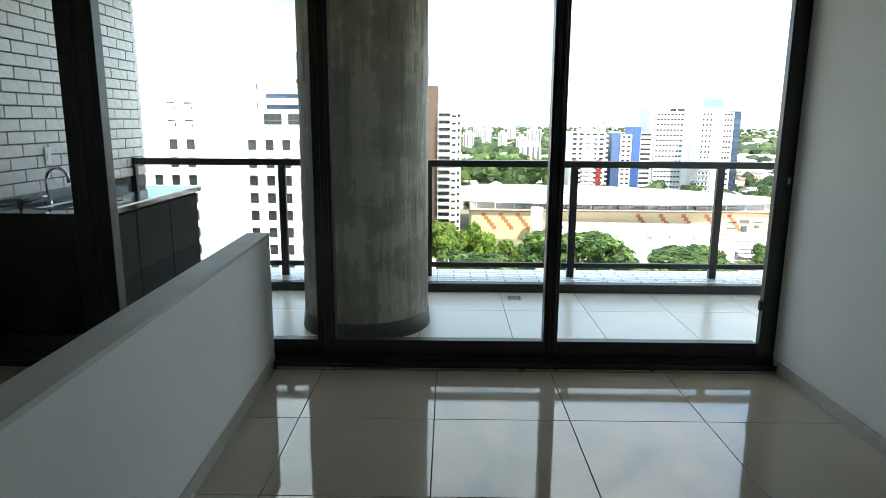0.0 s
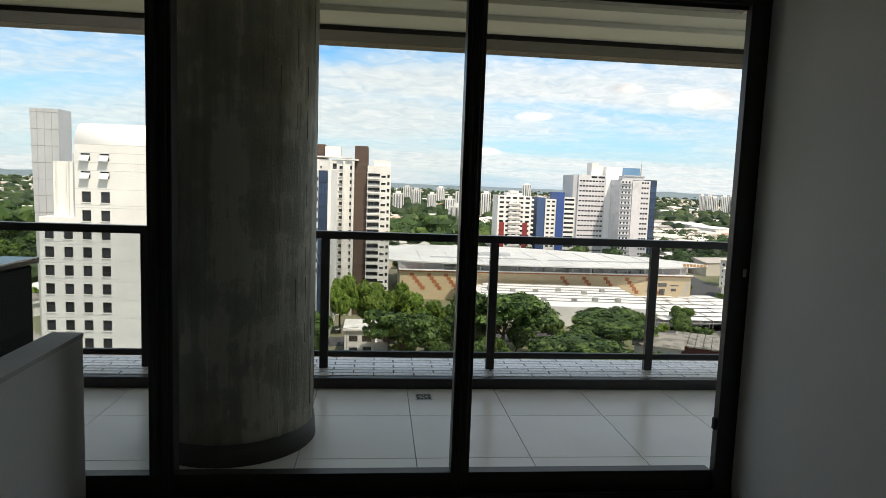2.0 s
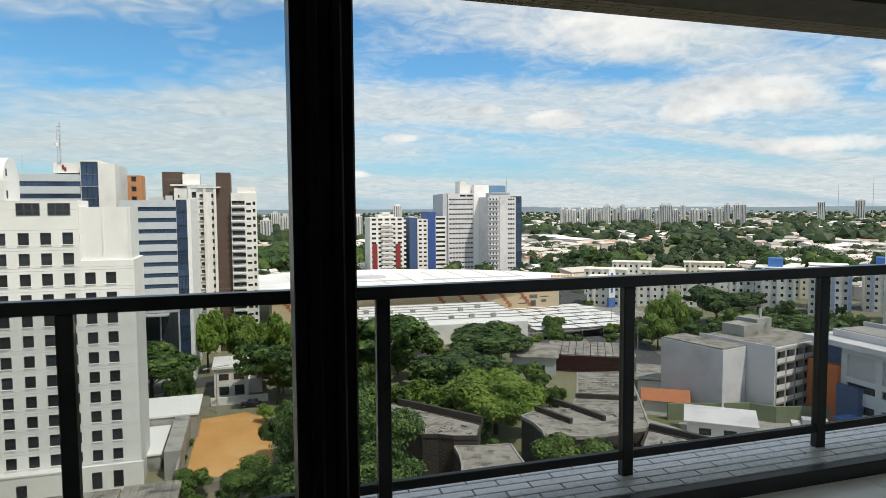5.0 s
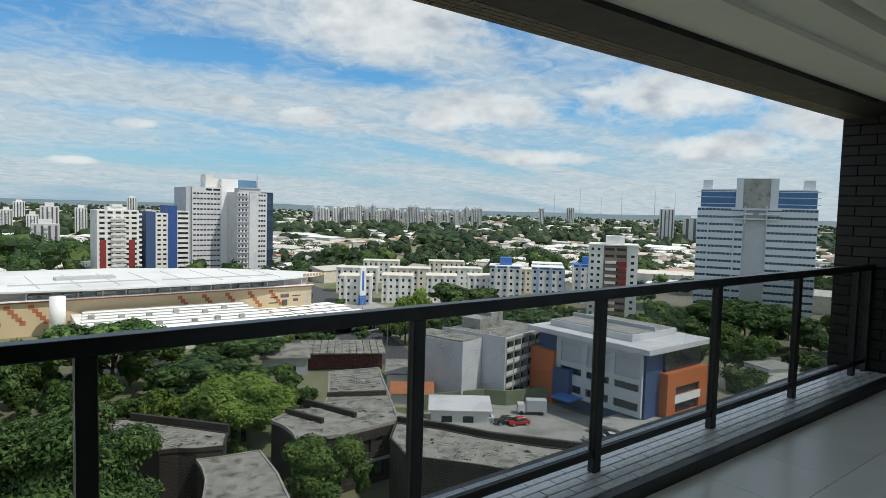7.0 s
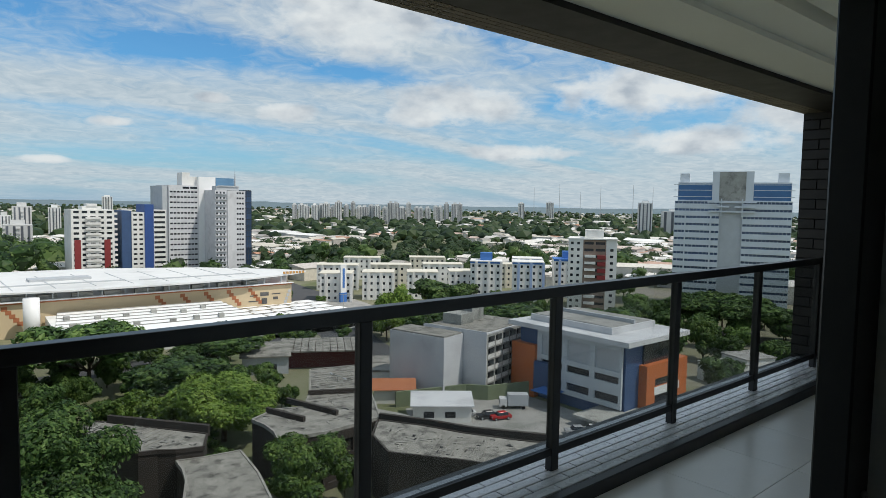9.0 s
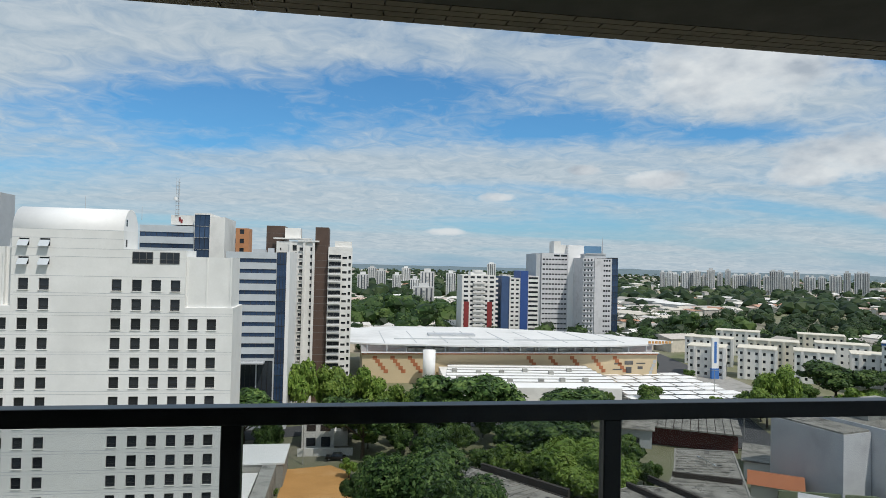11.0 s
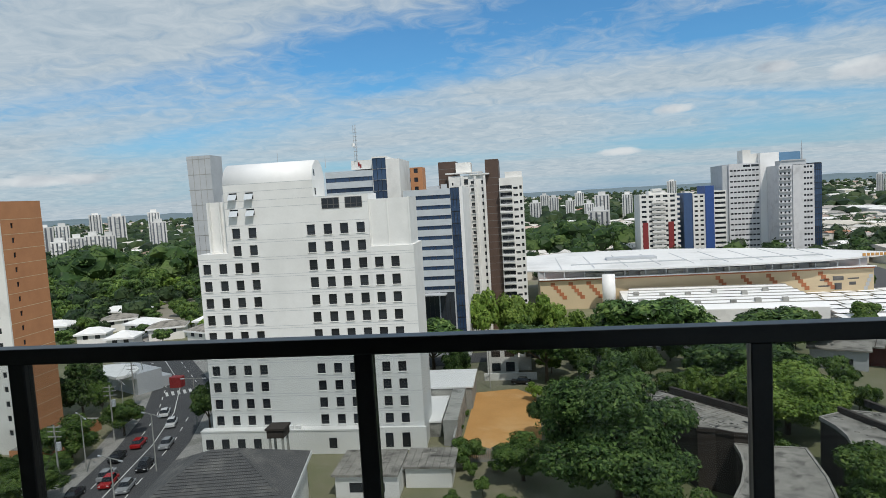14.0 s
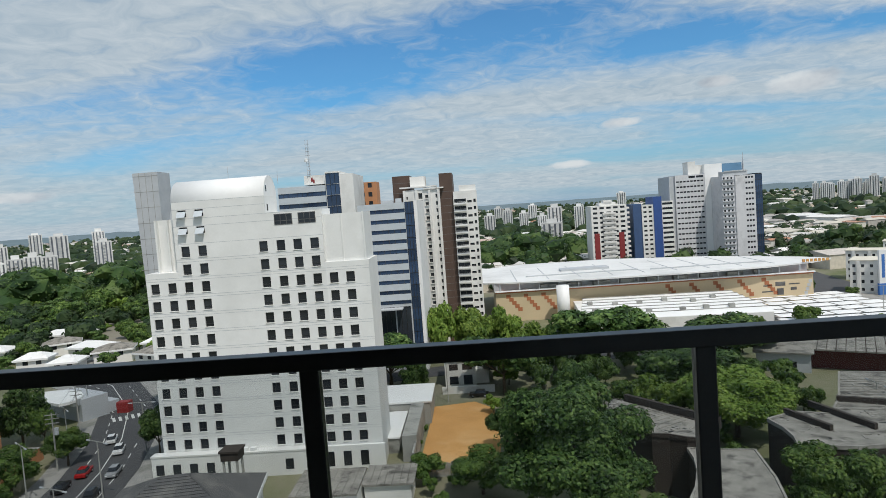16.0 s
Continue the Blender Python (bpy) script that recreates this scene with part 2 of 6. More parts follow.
def box(x0, x1, y0, y1, z0, z1, bevel=0.0, bm=None, seg=1):
    bm2 = bmesh.new()
    bmesh.ops.create_cube(bm2, size=1.0, matrix=Matrix.LocRotScale(((x0 + x1) / 2, (y0 + y1) / 2, (z0 + z1) / 2), None, (x1 - x0, y1 - y0, z1 - z0)))
    if bevel:
        bmesh.ops.bevel(bm2, geom=bm2.edges[:], offset=bevel, segments=seg, affect="EDGES", profile=0.7)
    if bm is None:
        return bm2
    me = bpy.data.meshes.new("tmp")
    bm2.to_mesh(me); bm2.free()
    bm.from_mesh(me)
    bpy.data.meshes.remove(me)
    return bm


def boxes(rows, bevel=0.0):
    bm = bmesh.new()
    for r in rows:
        box(*r, bevel=bevel, bm=bm)
    return bm


def prism(points, z0, z1, bm=None):
    """An upright prism over a closed outline of (x, y)."""
    bm = bm or bmesh.new()
    lo = [bm.verts.new((x, y, z0)) for x, y in points]
    hi = [bm.verts.new((x, y, z1)) for x, y in points]
    n = len(points)
    bm.faces.new(lo[::-1]); bm.faces.new(hi)
    for i in range(n):
        bm.faces.new((lo[i], lo[(i + 1) % n], hi[(i + 1) % n], hi[i]))
    bmesh.ops.recalc_face_normals(bm, faces=bm.faces[:])
    return bm


def cylinder(r0, r1, z0, z1, seg=24, at=(0, 0), bm=None):
    bm = bm or bmesh.new()
    bmesh.ops.create_cone(bm, cap_ends=True, segments=seg, radius1=r0, radius2=r1, depth=z1 - z0, matrix=Matrix.Translation((*at, (z0 + z1) / 2)))
    return bm


def tube(points, r, seg=8):
    """A round tube along a line of points."""
    bm = bmesh.new()
    pts = [Vector(p) for p in points]
    rings = []
    for i, p in enumerate(pts):
        d = (pts[min(i + 1, len(pts) - 1)] - pts[max(i - 1, 0)]).normalized()
        q = d.to_track_quat("Z", "Y")
        rings.append([bm.verts.new(p + q @ Vector((r * math.cos(a), r * math.sin(a), 0))) for a in [2 * math.pi * k / seg for k in range(seg)]])
    for a, b in zip(rings, rings[1:]):
        for k in range(seg):
            bm.faces.new((a[k], a[(k + 1) % seg], b[(k + 1) % seg], b[k]))
    bm.faces.new(rings[0][::-1]); bm.faces.new(rings[-1])
    bmesh.ops.recalc_face_normals(bm, faces=bm.faces[:])
    return bm


def smooth(ob):
    for p in ob.data.polygons:
        p.use_smooth = True
    return ob


piece_meshes = {}


def piece(name, size, at, mat, parent, bevel=0.003):
    """One brick or tile as an object; alike sizes share a mesh. at: centre."""
    key = (mat.name, tuple(round(s, 3) for s in size))
    if key not in piece_meshes:
        sx, sy, sz = (s / 2 for s in size)
        bm = box(-sx, sx, -sy, sy, -sz, sz, bevel)
        me = bpy.data.meshes.new(name)
        bm.to_mesh(me); bm.free()
        me.materials.append(mat)
        piece_meshes[key] = me
    o = new(name, piece_meshes[key])
    o.location = at
    o.parent = parent
    return o

# ---- the flat: room, balcony ----
YD, XR, XL, YB = 4.29, 2.36, -3.4, -4.2      # door plane, right wall, left wall, back wall
BL, BR, YK, YR, YO = -2.40, 8.25, 5.95, 6.214, 6.55   # balcony ends, kerb, rail, outer edge
CEIL_IN, CEIL_OUT, SOFFIT = 2.75, 2.60, 2.53

floor = structure("floor", box(XL - 0.2, BR + 0.2, YB - 0.2, YK + 0.02, -0.28, -0.010), M_GROUT, "porcelain tile floor with thin dark joints")
ledge = structure("ledge", box(BL, BR, YK + 0.03, YO, -0.4, 0.062), M_MORTAR, "brick-topped balcony ledge outside the kerb")
kerb = structure("kerb", box(BL, BR, YK - 0.005, YK + 0.06, -0.01, 0.075, 0.006), M_BLACK, "black stone kerb along the balcony edge")
wall_right = structure("wall_right", prism([(XR + 0.13, YB), (XR + 0.4, YB), (XR + 0.4, YD - 0.008), (XR, YD - 0.008)], -0.01, CEIL_IN), M_WALL, "plain white painted wall")
wall_left = structure("wall_left", box(XL - 0.18, XL, YB, YD + 0.06, -0.01, CEIL_IN), M_WALL, "plain white painted wall")
wall_back = structure("wall_back", box(XL - 0.18, XR + 0.4, YB - 0.18, YB, -0.01, CEIL_IN), M_WALL, "plain white painted wall")
wall_outer = structure("wall_outer", box(XR + 0.4, BR + 0.2, YD - 0.1, YD - 0.01, -0.01, 2.9), M_WALL, "white outer wall along the balcony")
wall_corner = structure("wall_corner", box(XL - 0.18, BL - 0.2, YD + 0.06, YD + 0.2, -0.01, 2.9), M_WALL, "white outer wall")
ceiling = structure("ceiling", box(XL - 0.2, XR + 0.4, YB - 0.2, YD + 0.1, CEIL_IN, CEIL_IN + 0.3), M_CEIL, "cream plaster ceiling")
ceiling_2 = structure("ceiling_balcony", boxes([
    (BL - 0.2, BR + 0.2, YD - 0.1, 5.28, CEIL_OUT + 0.02, 3.1), (BL - 0.2, BR + 0.2, 5.36, 5.62, CEIL_OUT, 3.1),
    (BL - 0.2, BR + 0.2, 5.28, 5.36, CEIL_OUT + 0.10, 3.1), (BL - 0.2, BR + 0.2, 5.62, 6.0, CEIL_OUT - 0.035, 3.1)]), M_CEIL, "cream plaster balcony ceiling with a shadow groove")
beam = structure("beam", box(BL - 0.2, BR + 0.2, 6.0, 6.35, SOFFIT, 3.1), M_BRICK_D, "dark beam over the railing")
beam_2 = structure("fascia", box(BL - 0.2, BR + 0.2, 6.352, YO, SOFFIT + 0.012, 3.1), M_MORTAR, "fascia clad in thin tan bricks")
rows = []
for r in range(4):
    y0 = 6.355 + r * 0.049
    x = BL - 0.2 - (r % 2) * 0.12
    while x < BR + 0.2:
        rows.append((x + 0.003, x + 0.237, y0 + 0.002, y0 + 0.046, SOFFIT, SOFFIT + 0.02))
        x += 0.24
tagged(obj("soffit_brick", boxes(rows), M_SLAT, beam_2), kind="stuff")
rows = []
for r in range(10):
    z0 = SOFFIT + 0.004 + r * 0.05
    x = BL - 0.2 - (r % 2) * 0.12
    while x < BR + 0.2:
        rows.append((x + 0.003, x + 0.237, YO, YO + 0.015, z0, z0 + 0.046))
        x += 0.24
tagged(obj("fascia_brick", boxes(rows), M_SLAT, beam_2), kind="stuff")
# the tower above, below and around the flat; unseen, added to block the sun
tower_shell = structure("tower_wall", boxes([(-12, BL - 0.22, -14, 6.3, -39.5, 24), (BR + 0.22, 16, -14, 6.3, -39.5, 24), (BL - 0.22, BR + 0.22, -14, 6.3, -39.5, -0.42), (BL - 0.22, BR + 0.22, -14, 6.3, 3.12, 24),
    (BL - 0.22, BR + 0.22, -14, YB - 0.4, -0.42, 3.12)]), M_WALL, "unseen pale tower mass around the flat, blocks the sun")

# low wall beside the walk, a little out of square
def lean(x0, x1, y0, y1, dx, z0, z1):
    return prism([(x0 + dx, y0), (x1 + dx, y0), (x1, y1), (x0, y1)], z0, z1)


low_wall = structure("wall_low", lean(-0.773, -0.648, -0.8, YD - 0.062, 0.15, -0.01, 0.79), M_WALL, "white painted half-height wall")
part("cap", lean(-0.776, -0.645, -0.8, YD - 0.06, 0.15, 0.79, 0.809), M_CAP, low_wall, "grey painted top of the low wall")
baseboard = structure("baseboard", lean(-0.648, -0.636, -0.8, YD - 0.13, 0.15, 0, 0.07), M_SKIRT, "beige porcelain skirting")
baseboard_2 = structure("baseboard_right", lean(XR - 0.012, XR, YB, YD - 0.13, 0.13, 0, 0.07), M_SKIRT, "beige porcelain skirting")

# ---- door frame ----
door_1 = tagged(new("door_1"), "black aluminium glazed balcony door, standing open", "door", "", "structure")
door_1.location = (0, YD, 0)


def stile(name, x0, x1, z0=0.05, z1=2.36, flat=False):
    w = x1 - x0
    if flat:
        return part(name, boxes([(x0, x1, -0.06, -0.012, z0, z1), (x0 + 0.03, x1, -0.012, -0.004, z0, z1)], 0.003), M_BLACK, door_1)
    bm = boxes([(x0, x1, -0.045, 0.045, z0, z1), (x0 + w * 0.22, x0 + w * 0.42, -0.06, 0.06, z0, z1), (x0 + w * 0.62, x0 + w * 0.8, -0.055, 0.055, z0, z1)], 0.003)
    return part(name, bm, M_BLACK, door_1)


stile("jamb", 2.265, 2.36, flat=True); stile("mullion", 0.975, 1.06); stile("mullion", -0.385, -0.28); stile("jamb", -1.79, -1.575); stile("jamb", -2.40, -2.34)
part("sill", boxes([(BL, XR, -0.125, 0.07, -0.008, 0.03), (BL, XR, -0.07, 0.066, 0.03, 0.045), (BL, 0.975, -0.03, 0.03, 0.045, 0.15), (1.06, 2.265, -0.03, 0.03, 0.045, 0.15), (BL, XR, -0.122, -0.112, 0.03, 0.04), (BL, XR, -0.066, -0.054, 0.045, 0.058), (BL, XR, 0.03, 0.05, 0.045, 0.07)], 0.002), M_BLACK, door_1, "black aluminium threshold track")
part("threshold_strip", box(-0.62, XR, -0.134, -0.126, 0.0, 0.012), M_STEEL, door_1, "thin bright threshold strip")
part("head", boxes([(BL, XR, -0.06, 0.06, 2.36, 2.44), (BL, 0.975, -0.03, 0.03, 2.33, 2.36), (1.06, 2.265, -0.03, 0.03, 2.34, 2.36)], 0.002), M_BLACK, door_1)
structure("wall_over_door", box(XL, XR, YD - 0.08, YD + 0.08, 2.44, CEIL_IN), M_WALL, "white wall strip over the balcony door")
structure("wall_beside_door", box(XL, BL, YD - 0.08, YD + 0.06, -0.01, 2.44), M_WALL, "white wall beside the balcony door")
for x0, x1 in ((-2.34, -1.79), (-1.575, -0.385), (-0.28, 0.975)):
    g = part("pane", box(x0, x1, -0.004, 0.004, 0.15, 2.33), G_DOOR, door_1, "clear glass pane")
    g.visible_shadow = False
part("lock", boxes([(2.325, 2.341, -0.067, -0.058, 1.115, 1.155)], 0.003), M_STEEL, door_1, "small steel lock")
part("bumper", boxes([(2.252, 2.265, -0.05, -0.02, 0.36, 0.42)], 0.005), M_RUBBER_VOID, door_1, "black rubber door stop")

# ---- column ----
column = structure("column", cylinder(0.445, 0.445, -0.01, 2.65, 96), M_CONC, "round board-marked raw concrete column with stains")
column.location = (-0.195, 5.11, 0)
smooth(column)
random.seed(4)
ridges = bmesh.new()
for k in range(30):
    a = 2 * math.pi * k / 30 + random.uniform(-0.03, 0.03)
    r0 = 0.4445
    w = random.uniform(0.003, 0.008)
    for zz in range(14):
        if random.random() < 0.55:
            z0 = zz * 0.19 + random.uniform(0, 0.06)
            m = Matrix.Rotation(a, 4, "Z") @ Matrix.LocRotScale((r0, 0, z0 + 0.08), None, (0.008, w, random.uniform(0.1, 0.2)))
            bmesh.ops.create_cube(ridges, size=1, matrix=m)
part("board_mark", ridges, M_CONC, column)["kind"] = "stuff"
ring = cylinder(0.462, 0.452, -0.008, 0.115, 64)
smooth(part("base_band", ring, M_COLBASE, column, "black painted band round the foot"))

# ---- railing ----
railing = thing("balcony_railing", (0, YR, 0.062), "dark aluminium balcony railing with smoked glass panes", "railing")
POSTS = [-2.385, -1.072] + [0.22 + 1.278 * k for k in range(7)] + [8.21]
tr = part("top_rail", box(BL, BR, -0.032, 0.032, 1.0, 1.058, 0.006, None, 2), M_RAIL, railing)
part("bottom_rail", box(BL, BR, -0.018, 0.018, 0.10, 0.145, 0.004), M_RAIL, railing)
for k, x in enumerate(POSTS):
    p = part("post", box(x - 0.032, x + 0.032, -0.024, 0.024, 0.0, 1.0, 0.004), M_RAIL, railing)
    part("foot_plate", box(x - 0.045, x + 0.045, -0.04, 0.04, 0.0, 0.014, 0.003), M_RAIL, p)
for a, b in zip(POSTS, POSTS[1:]):
    g = part("pane", box(a + 0.032, b - 0.032, -0.004, 0.004, 0.145, 1.0), G_RAIL, railing, "smoke grey glass pane")
    g.visible_shadow = False

# ---- drain ----
drain = thing("floor_drain", (0.955, 5.76, 0.0), "small square steel floor drain with a punched grate", "drain")
part("frame", boxes([(-0.06, 0.06, -0.06, -0.05, 0, 0.004), (-0.06, 0.06, 0.05, 0.06, 0, 0.004), (-0.06, -0.05, -0.05, 0.05, 0, 0.004), (0.05, 0.06, -0.05, 0.05, 0, 0.004)]), M_STEEL, drain)
# black sheet below the spokes stands for the unlit drain
part("grate", boxes([(-0.05, 0.05, -0.05, 0.05, 0, 0.0015)]), M_RUBBER_VOID, drain, "black sheet standing for the dark grate holes")
bm = bmesh.new()
for k in range(8):
    m = Matrix.Rotation(k * math.pi / 4, 4, "Z") @ Matrix.Translation((0.028, 0, 0.003)) @ Matrix.Diagonal((0.034, 0.008, 0.003, 1))
    bmesh.ops.create_cube(bm, size=1, matrix=m)
part("spoke", bm, M_STEEL, drain)

# ---- barbecue counter on the balcony ----
CX0, CX1, CY0, CY1 = BL + 0.004, -1.74, 4.40, 6.08
counter = thing("counter_cabinet", (CX1, CY0, 0), "black laminate cabinets under the balcony counter", "cabinet")
part("body", box(CX0 - CX1 + 0.0, -0.05, 0.0, CY1 - CY0 - 0.02, 0.08, 0.85, 0.002), M_CAB, counter)
part("plinth", box(CX0 - CX1, -0.09, 0.02, CY1 - CY0 - 0.04, 0.0, 0.08), M_CAB, counter)
for k in range(3):
    y0 = 0.01 + k * 0.545
    part("cabinet_door", box(-0.05, -0.03, y0, y0 + 0.535, 0.09, 0.83, 0.003), M_CABB if k == 0 else M_CAB, counter)
worktop = thing("worktop", (CX1, CY0, 0.85), "polished black granite worktop with an upstand", "worktop")
part("slab", boxes([(CX0 - CX1, 0.0, -0.02, CY1 - CY0, 0.0, 0.04)], 0.004), M_GRANITE, worktop)
part("upstand", boxes([(CX0 - CX1, CX0 - CX1 + 0.02, -0.02, CY1 - CY0, 0.04, 0.11)], 0.002), M_GRANITE, worktop)
part("edge_strip", boxes([(-0.012, 0.004, -0.02, CY1 - CY0, 0.034, 0.046)], 0.002), M_STEEL, worktop, "pale polished front edge")
part("basin_rim", boxes([(-0.5, -0.12, 0.18, 0.2, 0.04, 0.045), (-0.5, -0.12, 0.62, 0.64, 0.04, 0.045), (-0.5, -0.48, 0.2, 0.62, 0.04, 0.045), (-0.14, -0.12, 0.2, 0.62, 0.04, 0.045)]), M_STEEL, worktop)
tap = thing("tap", (-2.28, 4.80, 0.89), "chrome swan-neck kitchen tap on the counter", "tap")
pts = [(0, 0, 0), (0, 0, 0.16)] + [(0.075 - 0.075 * math.cos(a), 0, 0.16 + 0.085 * math.sin(a)) for a in [math.pi * k / 10 for k in range(1, 10)]] + [(0.152, 0, 0.145)]
smooth(part("spout", tube(pts, 0.011, 10), M_CHROME, tap))
part("base", cylinder(0.026, 0.022, 0, 0.03, 20), M_CHROME, tap)
part("lever", box(-0.008, 0.008, -0.06, -0.01, 0.05, 0.062, 0.003), M_CHROME, tap)
socket = thing("wall_socket", (BL + 0.022, 5.0, 1.2), "white plastic wall socket on the brick wall", "socket")
part("plate", box(0, 0.01, -0.037, 0.037, -0.06, 0.06, 0.003), M_PLASTIC, socket)
part("insert", boxes([(0.01, 0.013, -0.018, 0.018, -0.03, 0.03)], 0.001), M_PLASTIC, socket)

# ---- the city: materials ----
GZ = -39.5


def island_material(name, stops, rough=0.8, scale=0.6):
    """Colour differs from joined piece to joined piece."""
    m = bpy.data.materials.new(name)
    m.use_nodes = True
    add = nodes(m.node_tree)
    rnd = add("ShaderNodeNewGeometry").outputs["Random Per Island"]
    col = ramp(add, rnd, stops)
    co = add("ShaderNodeTexCoord").outputs["Object"]
    n = add("ShaderNodeTexNoise", (0, co), ("Scale", scale), ("Detail", 5.0)).outputs[0]
    v = add("ShaderNodeMapRange", (0, n), (3, 0.72), (4, 1.25)).outputs[0]
    col = add("ShaderNodeHueSaturation", ("Value", v), ("Color", col)).outputs[0]
    p = add("ShaderNodeBsdfPrincipled", ("Base Color", col), ("Roughness", rough), ("Specular IOR Level", 0.2))
    add("ShaderNodeOutputMaterial", (0, p.outputs[0]))
    return m


def leaf_material(name, a, b, c, size=0.35):
    m = bpy.data.materials.new(name)
    m.use_nodes = True
    add = nodes(m.node_tree)
    rnd = add("ShaderNodeNewGeometry").outputs["Random Per Island"]
    co = add("ShaderNodeTexCoord").outputs["Object"]
    n = add("ShaderNodeTexNoise", (0, co), ("Scale", size), ("Detail", 3.0)).outputs[0]
    s = add("ShaderNodeMath", (0, rnd), (1, 0.45), (2, n), operation="MULTIPLY_ADD").outputs[0]
    col = ramp(add, s, [(0.4, a), (0.7, b), (1.0, c)])
    ob = add("ShaderNodeObjectInfo").outputs["Random"]
    v = add("ShaderNodeMapRange", (0, ob), (3, 0.8), (4, 1.22)).outputs[0]
    col = add("ShaderNodeHueSaturation", ("Value", v), ("Color", col)).outputs[0]
    p = add("ShaderNodeBsdfPrincipled", ("Base Color", col), ("Roughness", 0.55), ("Specular IOR Level", 0.3))
    t = add("ShaderNodeBsdfTranslucent", (0, col))
    mx = add("ShaderNodeMixShader", (0, 0.25), (1, p.outputs[0]), (2, t.outputs[0]))
    add("ShaderNodeOutputMaterial", (0, mx.outputs[0]))
    return m


M_GROUND = material("dry_grass_ground", (0.10, 0.125, 0.045), (0.24, 0.22, 0.15), 0.035, 0.95, 0, 0, 0.6, stain=(0.23, 0.21, 0.18), stain_scale=0.012)
M_ASPHALT = material("asphalt", (0.058, 0.059, 0.062), (0.08, 0.081, 0.085), 0.4, 0.9, 0, 0, 6)
M_PAVE = material("pale_pavement", (0.36, 0.35, 0.33), (0.27, 0.265, 0.25), 0.5, 0.9, 0, 0, 5, stain=(0.2, 0.2, 0.18), stain_scale=0.15)
M_LINE = material("road_paint", (0.75, 0.75, 0.72), (0.6, 0.6, 0.58), 1.0, 0.8)
M_SAND = material("orange_sand", (0.62, 0.33, 0.11), (0.50, 0.26, 0.085), 0.25, 0.95, 0, 0.02, 3, stain=(0.66, 0.40, 0.17), stain_scale=0.12)
M_HOTEL = material("white_panel", (0.82, 0.82, 0.80), (0.74, 0.74, 0.72), 0.25, 0.6, 0, 0, 3, stain=(0.7, 0.7, 0.68), stain_scale=0.08)
M_WHITE = material("white_render", (0.80, 0.79, 0.76), (0.70, 0.69, 0.66), 0.2, 0.7, 0, 0, 3, stain=(0.64, 0.63, 0.6), stain_scale=0.1)
M_CREAM = material("cream_render", (0.62, 0.50, 0.33), (0.56, 0.45, 0.29), 0.1, 0.75, 0, 0, 2)
M_LGREY = material("light_grey_panel", (0.50, 0.52, 0.54), (0.42, 0.44, 0.46), 0.3, 0.5, 0, 0, 2)
M_BROWNP = material("dark_brown_panel", (0.10, 0.062, 0.045), (0.075, 0.046, 0.034), 0.4, 0.6, 0, 0, 2)
M_BRICKO = material("orange_brick", (0.52, 0.24, 0.11), (0.43, 0.195, 0.09), 0.4, 0.8, 0, 0.01, 6)
M_ORANGE = material("orange_cladding", (0.55, 0.16, 0.045), (0.46, 0.13, 0.04), 0.4, 0.6, 0, 0, 3)
M_BLUE = material("blue_cladding", (0.035, 0.09, 0.30), (0.03, 0.075, 0.24), 0.4, 0.5, 0, 0, 3)
M_DBLUE = material("slate_blue_cladding", (0.05, 0.10, 0.22), (0.045, 0.085, 0.18), 0.4, 0.5)
M_RED = material("dark_red_panel", (0.26, 0.03, 0.03), (0.2, 0.025, 0.025), 0.5, 0.6)
M_BLUEW = material("blue_wall_paint", (0.06, 0.19, 0.52), (0.05, 0.16, 0.44), 0.5, 0.7)
M_CONCR = material("weathered_concrete", (0.40, 0.40, 0.37), (0.28, 0.28, 0.26), 0.3, 0.85, 0, 0.02, 3, stain=(0.14, 0.14, 0.13), stain_scale=0.25)
# dark brown for the ruin's walls; also stands for shade in balcony recesses
M_DARKW = material("dark_brown_wall", (0.055, 0.043, 0.035), (0.03, 0.026, 0.022), 0.4, 0.9, 0, 0.02, 3)
M_FIBRO = material("stained_fibre_cement", (0.36, 0.34, 0.30), (0.20, 0.19, 0.17), 0.5, 0.9, 0, 0.02, 5, stain=(0.085, 0.08, 0.07), stain_scale=0.55)
M_SCRAP = material("broken_sheet", (0.42, 0.40, 0.36), (0.20, 0.19, 0.17), 0.8, 0.9, 0, 0.01, 6)
M_DROOF = material("dark_grey_roof_tiles", (0.12, 0.118, 0.116), (0.08, 0.08, 0.082), 0.5, 0.85, 0, 0.02, 5, stain=(0.17, 0.165, 0.155), stain_scale=0.3)
M_ROOFW = material("white_sheet_roof", (0.86, 0.86, 0.85), (0.78, 0.78, 0.77), 0.15, 0.5, 0, 0, 2)
M_MALLR = material('pale_grey_membrane', (0.78, 0.78, 0.77), (0.68, 0.68, 0.67), 0.06, 0.6, 0, 0, 0.8, stain=(0.6, 0.6, 0.59), stain_scale=0.05)
M_TERRA = material("terracotta_tiles", (0.45, 0.17, 0.08), (0.36, 0.13, 0.06), 0.6, 0.85)
M_GLASSB = material("dark_window_glass", (0.018, 0.022, 0.028), (0.03, 0.035, 0.042), 0.4, 0.12, 0, 0, 3, 0.05, 0.4)
M_GLASSC = material("blue_tinted_glass", (0.03, 0.06, 0.12), (0.06, 0.10, 0.18), 0.4, 0.08, 0.35, 0, 2, 0.05, 0.35, spec=0.7)
M_GLASSS = material("sky_blue_glass", (0.05, 0.16, 0.36), (0.035, 0.12, 0.28), 0.15, 0.12, 0.1, 0, 2, 0.05)
M_GLASSP = material("pale_blue_glass", (0.16, 0.30, 0.45), (0.12, 0.24, 0.38), 0.15, 0.15, 0.2, 0, 2, 0.05)
